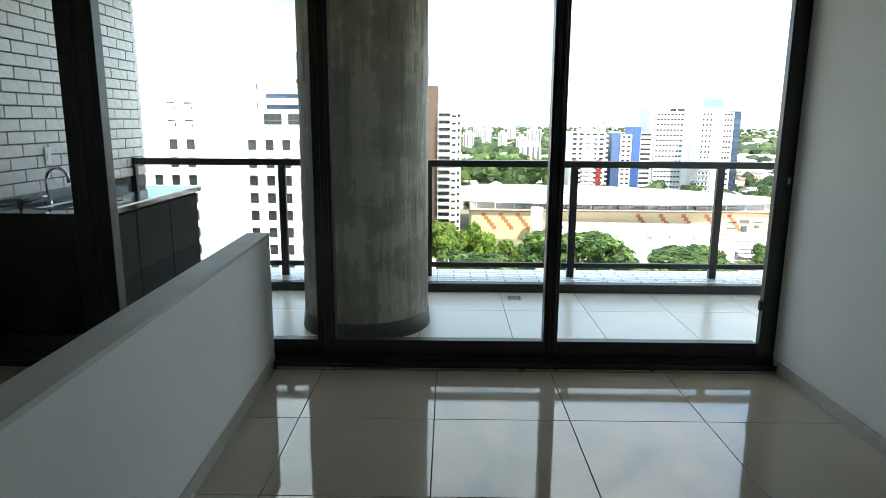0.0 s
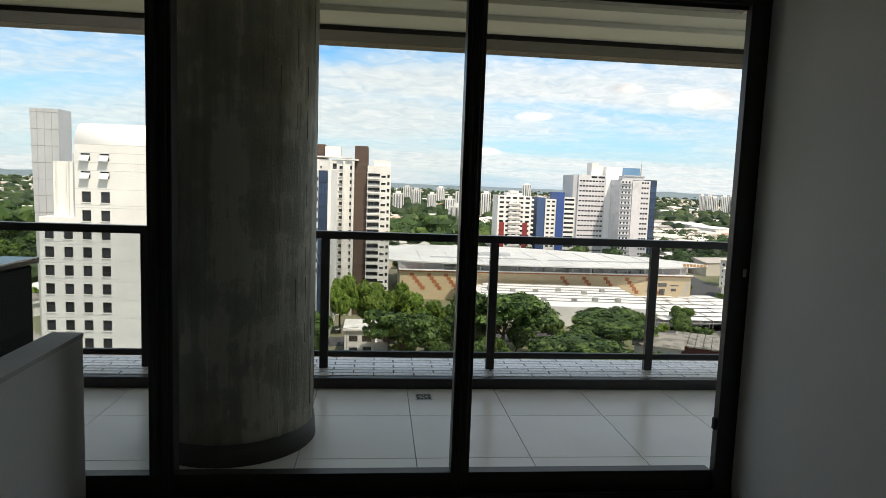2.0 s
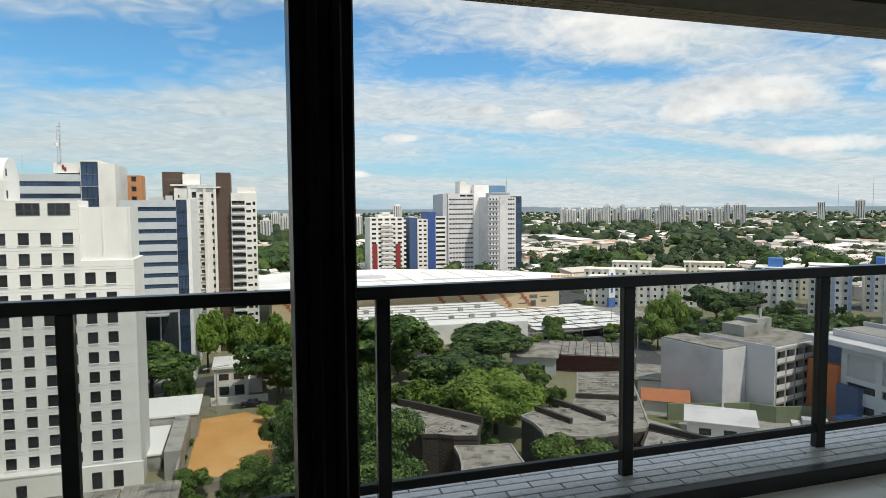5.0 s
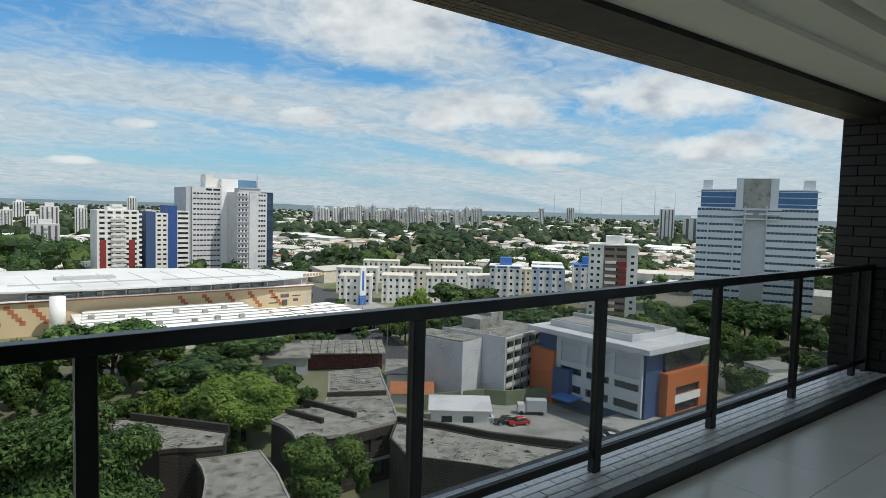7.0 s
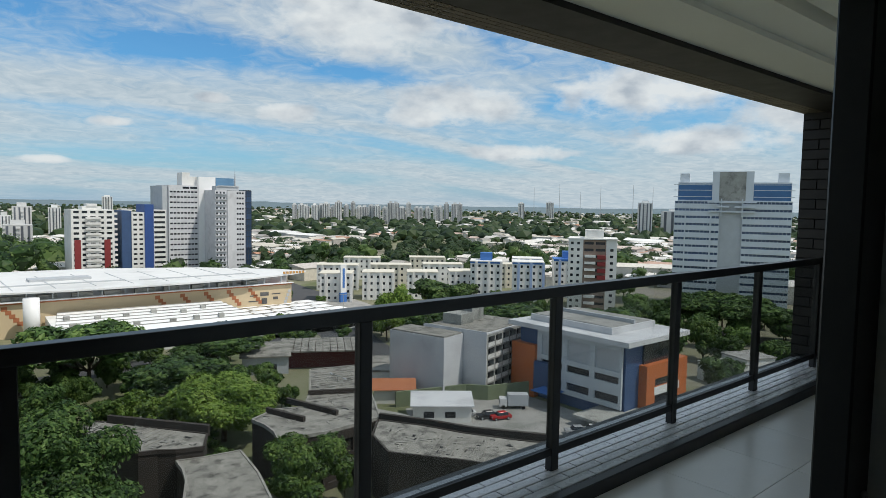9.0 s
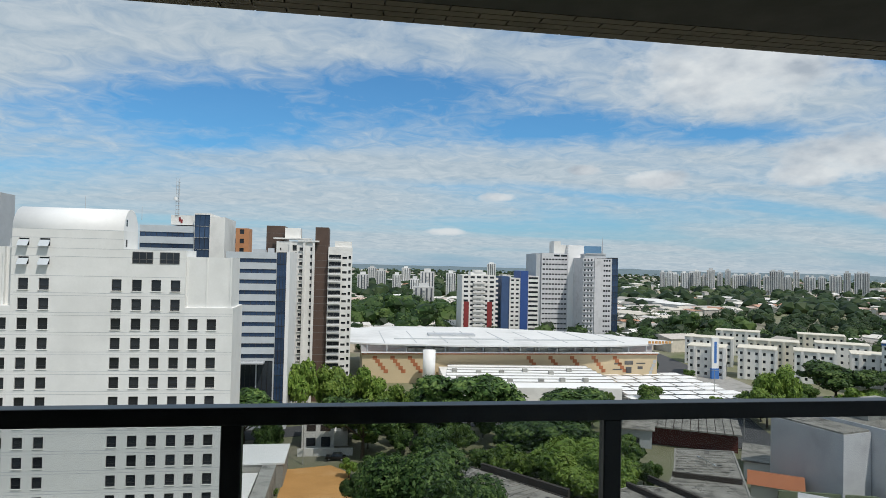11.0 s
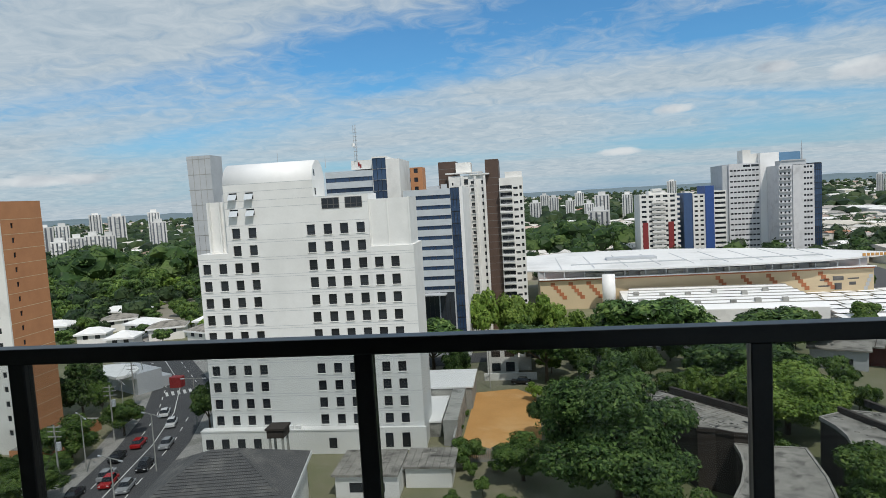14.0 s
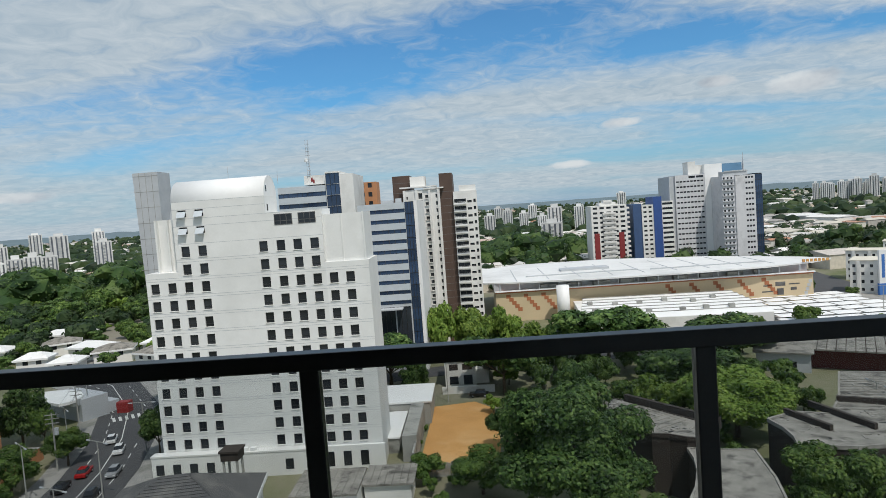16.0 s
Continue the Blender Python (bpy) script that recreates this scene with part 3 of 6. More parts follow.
M_TAN = material("brown_render", (0.30, 0.22, 0.17), (0.25, 0.18, 0.14), 0.5, 0.7)
M_BAND = material("pale_blue_band", (0.57, 0.61, 0.64), (0.49, 0.53, 0.56), 0.5, 0.4, 0, 0, 3)
M_PALEG = material("pale_grey_render", (0.66, 0.66, 0.67), (0.58, 0.58, 0.60), 0.3, 0.6, 0, 0, 2, stain=(0.50, 0.50, 0.51), stain_scale=0.2)
M_BARK = material("bark", (0.10, 0.075, 0.05), (0.065, 0.05, 0.035), 3, 0.9, 0, 0.02)
L_DARK = leaf_material("dark_leaves", (0.014, 0.032, 0.009), (0.05, 0.105, 0.024), (0.15, 0.23, 0.06))
L_MID = leaf_material("green_leaves", (0.028, 0.060, 0.013), (0.07, 0.135, 0.026), (0.16, 0.235, 0.05))
L_WOOD = leaf_material("wood_leaves", (0.012, 0.028, 0.008), (0.035, 0.078, 0.018), (0.10, 0.155, 0.04), 0.09)
L_FAR = leaf_material("far_leaves", (0.014, 0.032, 0.012), (0.032, 0.065, 0.022), (0.075, 0.115, 0.04), 0.05)
L_LIGHT = leaf_material("bright_leaves", (0.06, 0.12, 0.018), (0.14, 0.235, 0.035), (0.26, 0.35, 0.07))

# ---- ground ----
ground = structure("ground", prism([(-4600, -500), (4600, -500), (4600, 4700), (-4600, 4700)], GZ - 2, GZ), M_GROUND, "grassy ground of the city")


def sheet(name, pts, z, mat, label):
    return structure(name, prism(pts, GZ - 0.5, GZ + z), mat, label)


def strip(line, w):
    """Outline of a band of width w along a line."""
    left, right = [], []
    for i, p in enumerate(line):
        a, b = Vector(line[max(i - 1, 0)]), Vector(line[min(i + 1, len(line) - 1)])
        d = (b - a).normalized()
        n = Vector((-d.y, d.x)) * w / 2
        left.append((p[0] + n.x, p[1] + n.y)); right.append((p[0] - n.x, p[1] - n.y))
    return right + left[::-1]


STREET = [(-54.0, 62), (-59.5, 86), (-64.0, 108), (-69.5, 125), (-79, 145), (-96, 168), (-130, 196)]
sheet("pavement_street", strip(STREET, 20), 0.12, M_PAVE, "pale concrete pavements beside the street")
sheet("road", strip(STREET, 12.5), 0.16, M_ASPHALT, "dark asphalt street with white lane lines")
marks = bmesh.new()
for off in (-3.3, 0.2, 3.4):
    for a, b in zip(STREET, STREET[1:]):
        a, b = Vector(a), Vector(b)
        d = (b - a).normalized(); n = Vector((-d.y, d.x)); L = (b - a).length
        s = 0.0
        while s < L - 2:
            e = s + (L - s if off == 0.2 else 2.4)
            p, q = a + d * s + n * off, a + d * min(e, L) + n * off
            prism([tuple(p - n * 0.09), tuple(q - n * 0.09), tuple(q + n * 0.09), tuple(p + n * 0.09)], GZ + 0.1, GZ + 0.17, marks)
            s = e + 3.2
for k in range(9):
    a = Vector((-73.5, 138.5)) + Vector((0.86, 0.5)) * (k * 1.25 - 5)
    prism([tuple(a), tuple(a + Vector((0.5, 0.3))), tuple(a + Vector((-1.4, 3.2))), tuple(a + Vector((-1.9, 2.9)))], GZ + 0.1, GZ + 0.17, marks)
obj("lane_line", marks, M_LINE, bpy.data.objects["road"])["kind"] = "stuff"
sheet("sand_lot", [(-9.2, 100.5), (3.4, 100.0), (4.4, 112), (3.8, 131), (0, 136), (-8.3, 134)], 0.08, M_SAND, "bare orange sand lot")
sheet("parking_lot", [(71, 60), (104, 60), (104, 98), (94, 100), (78, 104), (70, 90)], 0.08, M_PAVE, "pale concrete parking lot")
sheet("avenue", strip([(96, 140), (118, 205), (140, 260), (150, 330)], 16), 0.08, M_ASPHALT, "dark asphalt avenue")
sheet("avenue_2", strip([(-60, 150), (0, 165), (60, 172), (120, 188), (210, 196), (330, 210)], 9), 0.1, M_ASPHALT, "dark asphalt street behind the trees")
sheet("mall_yard", [(85, 180), (140, 180), (150, 238), (112, 243), (86, 222)], 0.1, M_PAVE, "pale parking yard")

# ---- facades ----
def facade(rects, w, z0, z1, depth=0.3, bm=None, back=0.0):
    """A wall in the plane y = 0 (outside is -y), from x = 0 to w, with openings cut through to the depth."""
    bm = bm or bmesh.new()
    us = sorted({0.0, w, *[round(r[0], 3) for r in rects], *[round(r[1], 3) for r in rects]})
    vs = sorted({z0, z1, *[round(r[2], 3) for r in rects], *[round(r[3], 3) for r in rects]})
    hole = set()
    for i in range(len(us) - 1):
        for j in range(len(vs) - 1):
            u, v = (us[i] + us[i + 1]) / 2, (vs[j] + vs[j + 1]) / 2
            if any(r[0] < u < r[1] and r[2] < v < r[3] for r in rects):
                hole.add((i, j))
    cache = {}
    def V(i, j, y):
        k = (i, j, y)
        if k not in cache:
            cache[k] = bm.verts.new((us[i], y, vs[j]))
        return cache[k]
    n, m = len(us) - 1, len(vs) - 1
    for i in range(n):
        for j in range(m):
            if (i, j) in hole:
                continue
            bm.faces.new((V(i, j, 0.0), V(i + 1, j, 0.0), V(i + 1, j + 1, 0.0), V(i, j + 1, 0.0)))
            for di, dj, a, b in ((-1, 0, (i, j + 1), (i, j)), (1, 0, (i + 1, j), (i + 1, j + 1)), (0, -1, (i, j), (i + 1, j)), (0, 1, (i + 1, j + 1), (i, j + 1))):
                ii, jj = i + di, j + dj
                if (ii, jj) in hole or not (0 <= ii < n and 0 <= jj < m):
                    bm.faces.new((V(*a, 0.0), V(*a, depth), V(*b, depth), V(*b, 0.0)))
    return bm


window_meshes = {}


def windows(parent, rects, mat, depth, name="window", frame_mat=None, bay=1.4):
    """One pane object for each opening; alike sizes share a mesh. frame_mat: adds a frame and mullions about every bay metres."""
    for u0, u1, v0, v1 in rects:
        w, h = round(u1 - u0, 2), round(v1 - v0, 2)
        key = (mat.name, w, h, frame_mat)
        if key not in window_meshes:
            if frame_mat:
                bm, f = bmesh.new(), 0.055
                n = max(1, round(w / bay))
                rows = [(-h / 2, -h * 0.22), (-h * 0.22, h / 2)] if n == 1 else [(-h / 2, h / 2)]
                for k in range(n):
                    for z0, z1 in rows:
                        x0, x1 = -w / 2 + w * k / n, -w / 2 + w * (k + 1) / n
                        out = [bm.verts.new((x, -0.05, z)) for x, z in ((x0, z0), (x1, z0), (x1, z1), (x0, z1))]
                        lip = [bm.verts.new((x, -0.05, z)) for x, z in ((x0 + f, z0 + f), (x1 - f, z0 + f), (x1 - f, z1 - f), (x0 + f, z1 - f))]
                        deep = [bm.verts.new((v.co.x, 0.0, v.co.z)) for v in lip]
                        for q in range(4):
                            r = (q + 1) % 4
                            bm.faces.new((out[q], out[r], lip[r], lip[q])).material_index = 1
                            bm.faces.new((lip[q], lip[r], deep[r], deep[q])).material_index = 1
                        bm.faces.new(deep)
                bmesh.ops.remove_doubles(bm, verts=bm.verts[:], dist=0.001)
            else:
                bm = box(-w / 2, w / 2, 0, 0.06, -h / 2, h / 2)
            me = bpy.data.meshes.new(name)
            bm.to_mesh(me); bm.free()
            me.materials.append(mat)
            if frame_mat:
                me.materials.append(frame_mat)
            window_meshes[key] = me
        o = new(name, window_meshes[key])
        o.parent = parent
        o.location = ((u0 + u1) / 2, depth - 0.08, (v0 + v1) / 2)


def block(parent, x, y, w, d, z0, z1, rects, mat, glass_mat=None, depth=0.3, rz=0.0, name="wall", wname="window", frame_mat=None):
    """A block with a windowed front; x, y: the front's left corner in the thing's own space."""
    front = part(name, facade(rects, w, z0, z1, depth), mat, parent)
    bm = bmesh.new(); bm.from_mesh(front.data)
    box(0.0, w, depth, d, z0, z1, bm=bm)
    bm.to_mesh(front.data); bm.free()
    front.matrix_local = pose(x, y, 0, 0, 0, rz)
    if rects:
        windows(front, rects, glass_mat or M_GLASSB, depth, wname, frame_mat)
    return front


def grid(cols, rows, w, h):
    return [(c, c + w, r, r + h) for r in rows for c in cols]


def turned(parent, rows, mat, name, label="", bevel=0.0):
    return part(name, boxes(rows, bevel), mat, parent, label)


# white hotel
hotel = thing("hotel", (-51.0, 105.0, GZ), "white panelled hotel with square windows and a barrel-vaulted top", "building")
rowz = [4.45 + 2.87 * k for k in range(12)]
LC, RC = (0.7, 3.51, 6.26, 9.05), (18.97, 21.79, 24.5, 27.24, 29.88, 32.54)
def bay(cols, u, n):
    return grid([c - u for c in cols], rowz[:n], 1.36, 1.68)


VENTS = [(u - 5.3, u - 5.3 + 1.4, z, z + 1.1) for u in (6.2, 9.0) for z in (39.7, 42.4)]
TERRACE = [(21.75 - 20.44, 24.65 - 20.44, 40.1, 41.85), (25.6 - 20.44, 28.4 - 20.44, 40.1, 41.85)]
block(hotel, 0, 0, 5.3, 9, 0, 33.65, bay(LC[:2], 0, 10), M_HOTEL, depth=0.35, frame_mat=M_BLACK)
centre = block(hotel, 5.3, 0, 15.14, 6.6, 0, 44.9, bay(LC[2:] + RC[:1], 5.3, 12) + VENTS, M_HOTEL, depth=0.35, frame_mat=M_BLACK)
terrace = block(hotel, 20.44, 0, 8.91, 6.5, 0, 42.2, bay(RC[1:4], 20.44, 12), M_HOTEL, depth=0.35, frame_mat=M_BLACK)
block(hotel, 29.35, 0, 6.95, 9, 0, 33.65, bay(RC[4:], 29.35, 10), M_HOTEL, depth=0.35, frame_mat=M_BLACK)
for u0, u1, v0, v1 in TERRACE:
    tw = part("terrace_window", box(u0, u1, -0.02, 0.02, v0, v1), M_GLASSB, terrace, "glazed terrace opening with thin grey bars")
    part("bar", boxes([(u0, u1, -0.06, -0.02, v0, v0 + 0.1), (u0, u1, -0.06, -0.02, v1 - 0.1, v1), (u0, u1, -0.06, -0.02, v0 + 0.6, v0 + 0.68)] + [(u, u + 0.08, -0.06, -0.02, v0 + 0.1, v1 - 0.1) for u in (u0, (u0 * 2 + u1) / 3, (u0 + 2 * u1) / 3, u1 - 0.08)]), M_DROOF, tw)
for u0, u1, v0, v1 in VENTS:
    sash = part("open_sash", boxes([(-0.7, 0.7, -0.02, 0.02, -1.15, 0)]), M_BAND, centre, "window sash tilted open")
    sash.matrix_local = pose((u0 + u1) / 2, -0.03, v1 - 0.25, -38, 0, 0)
for c in LC + RC:
    for z in rowz[:10] if c in LC[:2] + RC[4:] else rowz:
        piece("window_sill", (1.5, 0.14, 0.08), (c + 0.68, -0.05, z - 0.05), M_WHITE, hotel, 0.0)
block(hotel, 29.36, 0.45, 6.6, 7, 33.6, 41.25, [], M_HOTEL)
block(hotel, 1.6, 2.0, 3.7, 5, 33.6, 42.2, [], M_HOTEL)
turned(hotel, [(1.6, 1.9, 1.2, 2.0, 33.6, 42.2), (3.5, 3.75, 1.4, 2.0, 33.6, 42.2)], M_HOTEL, "fin")
turned(hotel, [(32.2, 32.4, 0.36, 0.45, 33.65, 41.25), (35.7, 35.96, 0.3, 0.45, 33.65, 41.3), (29.36, 29.6, 0.3, 0.45, 33.65, 41.3)], M_HOTEL, "wall_rib")
turned(hotel, [(20.44, 20.47, 1.0, 1.6, 42.5, 43.6), (20.44, 20.47, 1.0, 1.5, 45.6, 46.6)], M_GLASSB, "side_window")
vault = bmesh.new()
n = 20
ring0 = []
for x in (5.3, 20.44):
    ring0.append([vault.verts.new((x, 3.3 - 3.3 * math.cos(math.pi * k / n), 44.9 + 3.35 * math.sin(math.pi * k / n))) for k in range(n + 1)])
for a, b, c, d in zip(ring0[0], ring0[0][1:], ring0[1], ring0[1][1:]):
    vault.faces.new((a, b, d, c)).smooth = True
vault.faces.new(ring0[0][::-1]); vault.faces.new(ring0[1])
bmesh.ops.recalc_face_normals(vault, faces=vault.faces[:])
part("roof", vault, M_ROOFW, hotel, "white rounded vault roof")
turned(hotel, [(-1.4, 26.3, -1.6, 0.0, 0, 3.9), (26.3, 36.6, -0.5, 0.0, 0, 3.9), (-1.5, 26.4, -1.7, 0.0, 3.9, 4.15)], M_HOTEL, "plinth")
windows(hotel, [(c, c + 1.3, 1.0, 2.7) for c in (-0.7, 2.1, 4.9, 7.7, 20.6)], M_GLASSB, -1.56, "window")
windows(hotel, [(c, c + 1.3, 0.6, 3.0) for c in (27.0, 29.8, 32.6)], M_GLASSB, -0.46, "window")
JOINTS = [z for k in range(12) for z in (4.45 + 2.87 * k - 0.42, 4.45 + 2.87 * k + 2.05)]
turned(hotel, [(0.02, 36.28, -0.012, 0.0, z, z + 0.05) for z in JOINTS if z < 33.3] + [(5.32, 29.3, -0.012, 0.0, z, z + 0.05) for z in JOINTS + [40.9, 42.1] if 33.7 < z < 42.15] + [(5.32, 20.4, -0.012, 0.0, z, z + 0.05) for z in (43.6, 44.85)], M_LGREY, "panel_joint")["kind"] = "stuff"
for x in (13.5, 14.9):
    turned(hotel, [(x, x + 1.0, -1.4, -0.8, 4.15, 4.75)], M_ROOFW, "air_conditioner", "", 0.05)
for x, h in ((12.0, 3.6), (20.5, 2.2)):
    part("antenna", cylinder(0.05, 0.03, 47, 47 + h, 6, (x, 8)), M_LGREY, hotel)
turned(hotel, [(-0.2 + 3.8, 6.2, 3, 6, 42.2, 43.4)], M_LGREY, "roof_tank")

# metal-clad shaft behind the hotel
shaft = thing("clad_shaft", (-62.1, 125, GZ), "tall grey metal-clad shaft, slightly tapered", "building")
bm = box(0, 4.9, 0, 5, 0, 51.7)
for v in bm.verts:
    if v.co.z < 1 and v.co.x < 1:
        v.co.x += 1.2
part("wall", bm, M_LGREY, shaft)
turned(shaft, [(0.0, 4.9, -0.03, 0, z, z + 0.08) for z in range(30, 52, 3)] + [(u, u + 0.06, -0.03, 0, 30, 51.7) for u in (1.2, 2.45, 3.7)], M_CONCR, "panel_joint")["kind"] = "stuff"

# orange brick apartments
ob_ = thing("brick_apartments", (-86.0, 104.8, GZ), "tall orange brick apartment tower with small windows", "building")
zs = [3.5 + 2.6 * k for k in range(15)]
block(ob_, 0, 0, 9.8, 18, 0, 44.6, [(2.2, 2.8, z, z + 0.9) for z in zs], M_BRICKO, depth=0.25, rz=90)
block(ob_, -18, -0.32, 18, 0.31, 0, 44.4, grid([8.0, 12.5, 15.4], zs, 0.8, 1.0), M_WHITE, depth=0.25)
turned(ob_, [(0.0, 0.02, 0, 9.8, z + 1.5, z + 1.58) for z in zs], M_CREAM, "floor_line")["kind"] = "stuff"
turned(ob_, [(0.2, 6, -4, 12, 0, 2.2)], M_BRICKO, "ramp_wall")
turned(ob_, [(0.4, 5.8, -3.8, 11.8, 2.2, 2.35)], M_PAVE, "deck")


def striped(parent, x, y, w, d, z0, z1, n, wall, glz, inset=0.25, lo=0.32, hi=0.78, split=1, depth=0.3, gap=0.0, frame_mat=None):
    """A block whose storeys have window bands."""
    h = (z1 - z0) / n
    rects = []
    sw = (w - 2 * inset - gap * (split - 1)) / split
    for k in range(n):
        for s in range(split):
            u = inset + s * (sw + gap)
            rects.append((u, u + sw, z0 + k * h + lo * h, z0 + k * h + hi * h))
    return block(parent, x, y, w, d, z0, z1, rects, wall, glz, depth, 0.0, "wall", "window_band", frame_mat)


# offices behind the hotel
office = thing("office_block", (-26.5, 165, GZ), "office block with white bands and dark blue glass", "building")
striped(office, 0, 0, 11.95, 24, 17.2, 42.9, 10, M_BAND, M_GLASSC, 0.05, 0.02, 0.40, frame_mat=M_BLACK)
block(office, 0, 0.05, 11.95, 24, 0, 17.2, [(0.4, 3.6, 1, 16.6), (3.9, 7.6, 1, 16.6), (7.9, 11.6, 1, 16.6)], M_LGREY, M_GLASSB, frame_mat=M_BLACK)
for k in range(14):
    windows(office, [(12.0, 14.2, 1.0 + 3.0 * k, 3.96 + 3.0 * k)], M_GLASSC, 0.3, "corner_glass", M_BLACK, 0.75)
turned(office, [(11.95, 14.25, 0.31, 24, 0, 43.0)], M_GLASSB, "corner_core")
turned(office, [(14.25, 15.1, 0, 24, 0, 43.2)], M_ROOFW, "fin")
turned(office, [(6, 9, 1, 4, 42.8, 43.6), (9.5, 11, 2, 3, 42.8, 44.0)], M_LGREY, "roof_unit")
turned(office, [(0.3, 9.8, -3, 0, 16.2, 16.5)], M_LGREY, "entrance_canopy")
office2 = thing("office_tower", (-53.8, 190, GZ), "white office tower with a dark glass corner", "building")
striped(office2, 0, 0, 14.3, 20, 0, 49.9, 16, M_BAND, M_GLASSC, 0.05, 0.02, 0.42, frame_mat=M_BLACK)
block(office2, 14.3, -0.5, 4.2, 20, 0, 53.6, [(0.1, 4.1, 2 + 3.2 * k, 5.15 + 3.2 * k) for k in range(16)], M_WHITE, M_GLASSC, frame_mat=M_BLACK)
block(office2, 18.5, -1.0, 4.0, 18, 0, 52.6, [], M_WHITE)
turned(office2, [(7.5, 14.5, 2, 18, 50.3, 53.0)], M_WHITE, "penthouse")
turned(office2, [(9.6, 10.1, 1.9, 2.0, 51.2, 52.4), (10.1, 10.6, 1.9, 2.0, 50.8, 51.8)], M_RED, "roof_sign", "small red sign shape")
mast = thing("radio_mast", (-44.6, 192, 13.4), "thin lattice radio mast on a roof", "mast")
for k, (a, b) in enumerate(((-0.4, -0.4), (0.4, -0.4), (0, 0.4))):
    part("leg", cylinder(0.07, 0.05, 0, 10.5, 5, (a, b)), M_LGREY, mast)
part("brace", boxes([(-0.5, 0.5, -0.45, 0.45, z, z + 0.08) for z in np.arange(0.5, 10.4, 1.1)]), M_LGREY, mast)
part("dish", cylinder(0.5, 0.5, 4.2, 5.1, 12, (-0.5, -0.5)), M_ROOFW, mast)
small_brown = thing("tan_tower", (-43.4, 260, GZ), "tan tower with square dark windows", "building")
block(small_brown, 0, 0, 8.4, 9, 0, 53, grid([2.0, 5.0], [40 + 3.6 * k for k in range(4)], 1.6, 1.8), M_BRICKO)
# apartment tower
apts = thing("apartment_tower", (-21.2, 195, GZ), "white apartment tower with dark brown vertical panels", "building")
st = [1.5 + 2.12 * k for k in range(21)]
block(apts, 0, 4, 5.3, 14, 0, 51.2, [], M_BROWNP)
block(apts, 3.4, 0, 10.9, 18, 0, 46.6, grid([0.9], st, 0.45, 0.8) + grid([4.5], st, 1.2, 1.65) + grid([6.5], st, 1.2, 1.0) + grid([9.6], st, 0.9, 1.1), M_WHITE, depth=0.4, frame_mat=M_DROOF)
for u in (3.4, 7.0, 10.9, 13.6):
    turned(apts, [(u, u + 0.7, -0.45, 0, 0, 46.6)], M_WHITE, "pilaster")
for z in st:
    turned(apts, [(9.75, 11.3, -0.3, 0, z - 0.16, z - 0.04)], M_WHITE, "window_sill")
block(apts, 14.3, 1.0, 3.9, 16, 0, 51.0, [], M_BROWNP)
turned(apts, [(14.32, 18.18, 0.97, 1.0, z + 1.6, z + 1.68) for z in st] + [(0.02, 5.28, 3.97, 4.0, z, z + 0.08) for z in (39.0, 42.5, 46.0, 49.0)], M_MORTAR, "panel_joint")["kind"] = "stuff"
block(apts, 18.2, 0.3, 7.0, 16, 0, 45.3, grid([0.2], st[:20], 3.5, 1.25) + grid([4.1], st[:20], 1.3, 0.7) + grid([5.9], st[:20], 0.7, 1.0), M_WHITE, depth=0.5, frame_mat=M_DROOF)
for k, z in enumerate(st[:20]):
    bal = turned(apts, [(18.2, 21.9, -1.0, 0.3, z - 0.45, z - 0.2)], M_WHITE, "balcony")
    part("rail", boxes([(18.2, 21.9, -1.0, -0.95, z + 0.3, z + 0.36), (18.2, 21.9, -1.0, -0.96, z - 0.2, z + 0.1)]), M_ROOFW if k % 3 else M_LGREY, bal)
for slab in ((2.5, 13.4, -0.5, 3, 47.2, 47.6), (5.5, 10, 2, 8, 47.6, 50.6), (9.5, 15.5, -0.6, 2, 46.6, 47.0), (20, 25, 1, 6, 45.3, 47.0)):
    turned(apts, [slab], M_WHITE, "roof_slab")

# shopping mall
mall = thing("shopping_mall", (0, 222, GZ), "long shopping mall with a white lens-shaped roof and cream walls", "building")
outline = [(2, 6), (14, 2), (40, -2), (70, -3), (98, -1), (116, 4), (126, 11), (120, 22), (96, 44), (60, 60), (24, 62), (0, 50), (-4, 26)]
part("roof", prism(outline, 13.0, 13.5), M_MALLR, mall, "smooth white roof with a thin edge")
for k in range(9):
    turned(mall, [(16 + 11 * k, 16.25 + 11 * k, 3.5 + 0.3 * k, 42, 13.5, 13.62)], M_LGREY, "roof_seam")
turned(mall, [(20, 60, 14, 14.4, 13.5, 13.9), (64, 104, 12, 12.4, 13.5, 13.9), (34, 52, 24, 30, 13.5, 14.3)], M_LGREY, "roof_kerb")
turned(mall, [(8, 114, 4, 40, 10.4, 12.9)], M_LGREY, "gallery_wall")
for k in range(16):
    part("roof_post", cylinder(0.22, 0.22, 10.3, 12.9, 8, (10 + k * 6.7, 1.6)), M_LGREY, mall)
for k in range(9):
    turned(mall, [(24 + 9 * k, 24 + 9 * k + random.uniform(4, 7), 2.2, 3.8, 10.3, 12.0)], M_CONCR, "plant_screen")
turned(mall, [(8.5, 115, 2, 30, 0, 9.8)], M_CREAM, "wall")
turned(mall, [(8.3, 115.2, 1.8, 30, 9.8, 10.35)], M_TERRA, "cornice", "red-brown cornice")
turned(mall, [(8.1, 115.3, 0.9, 2, 10.35, 10.7)], M_ROOFW, "parapet")
steps = []
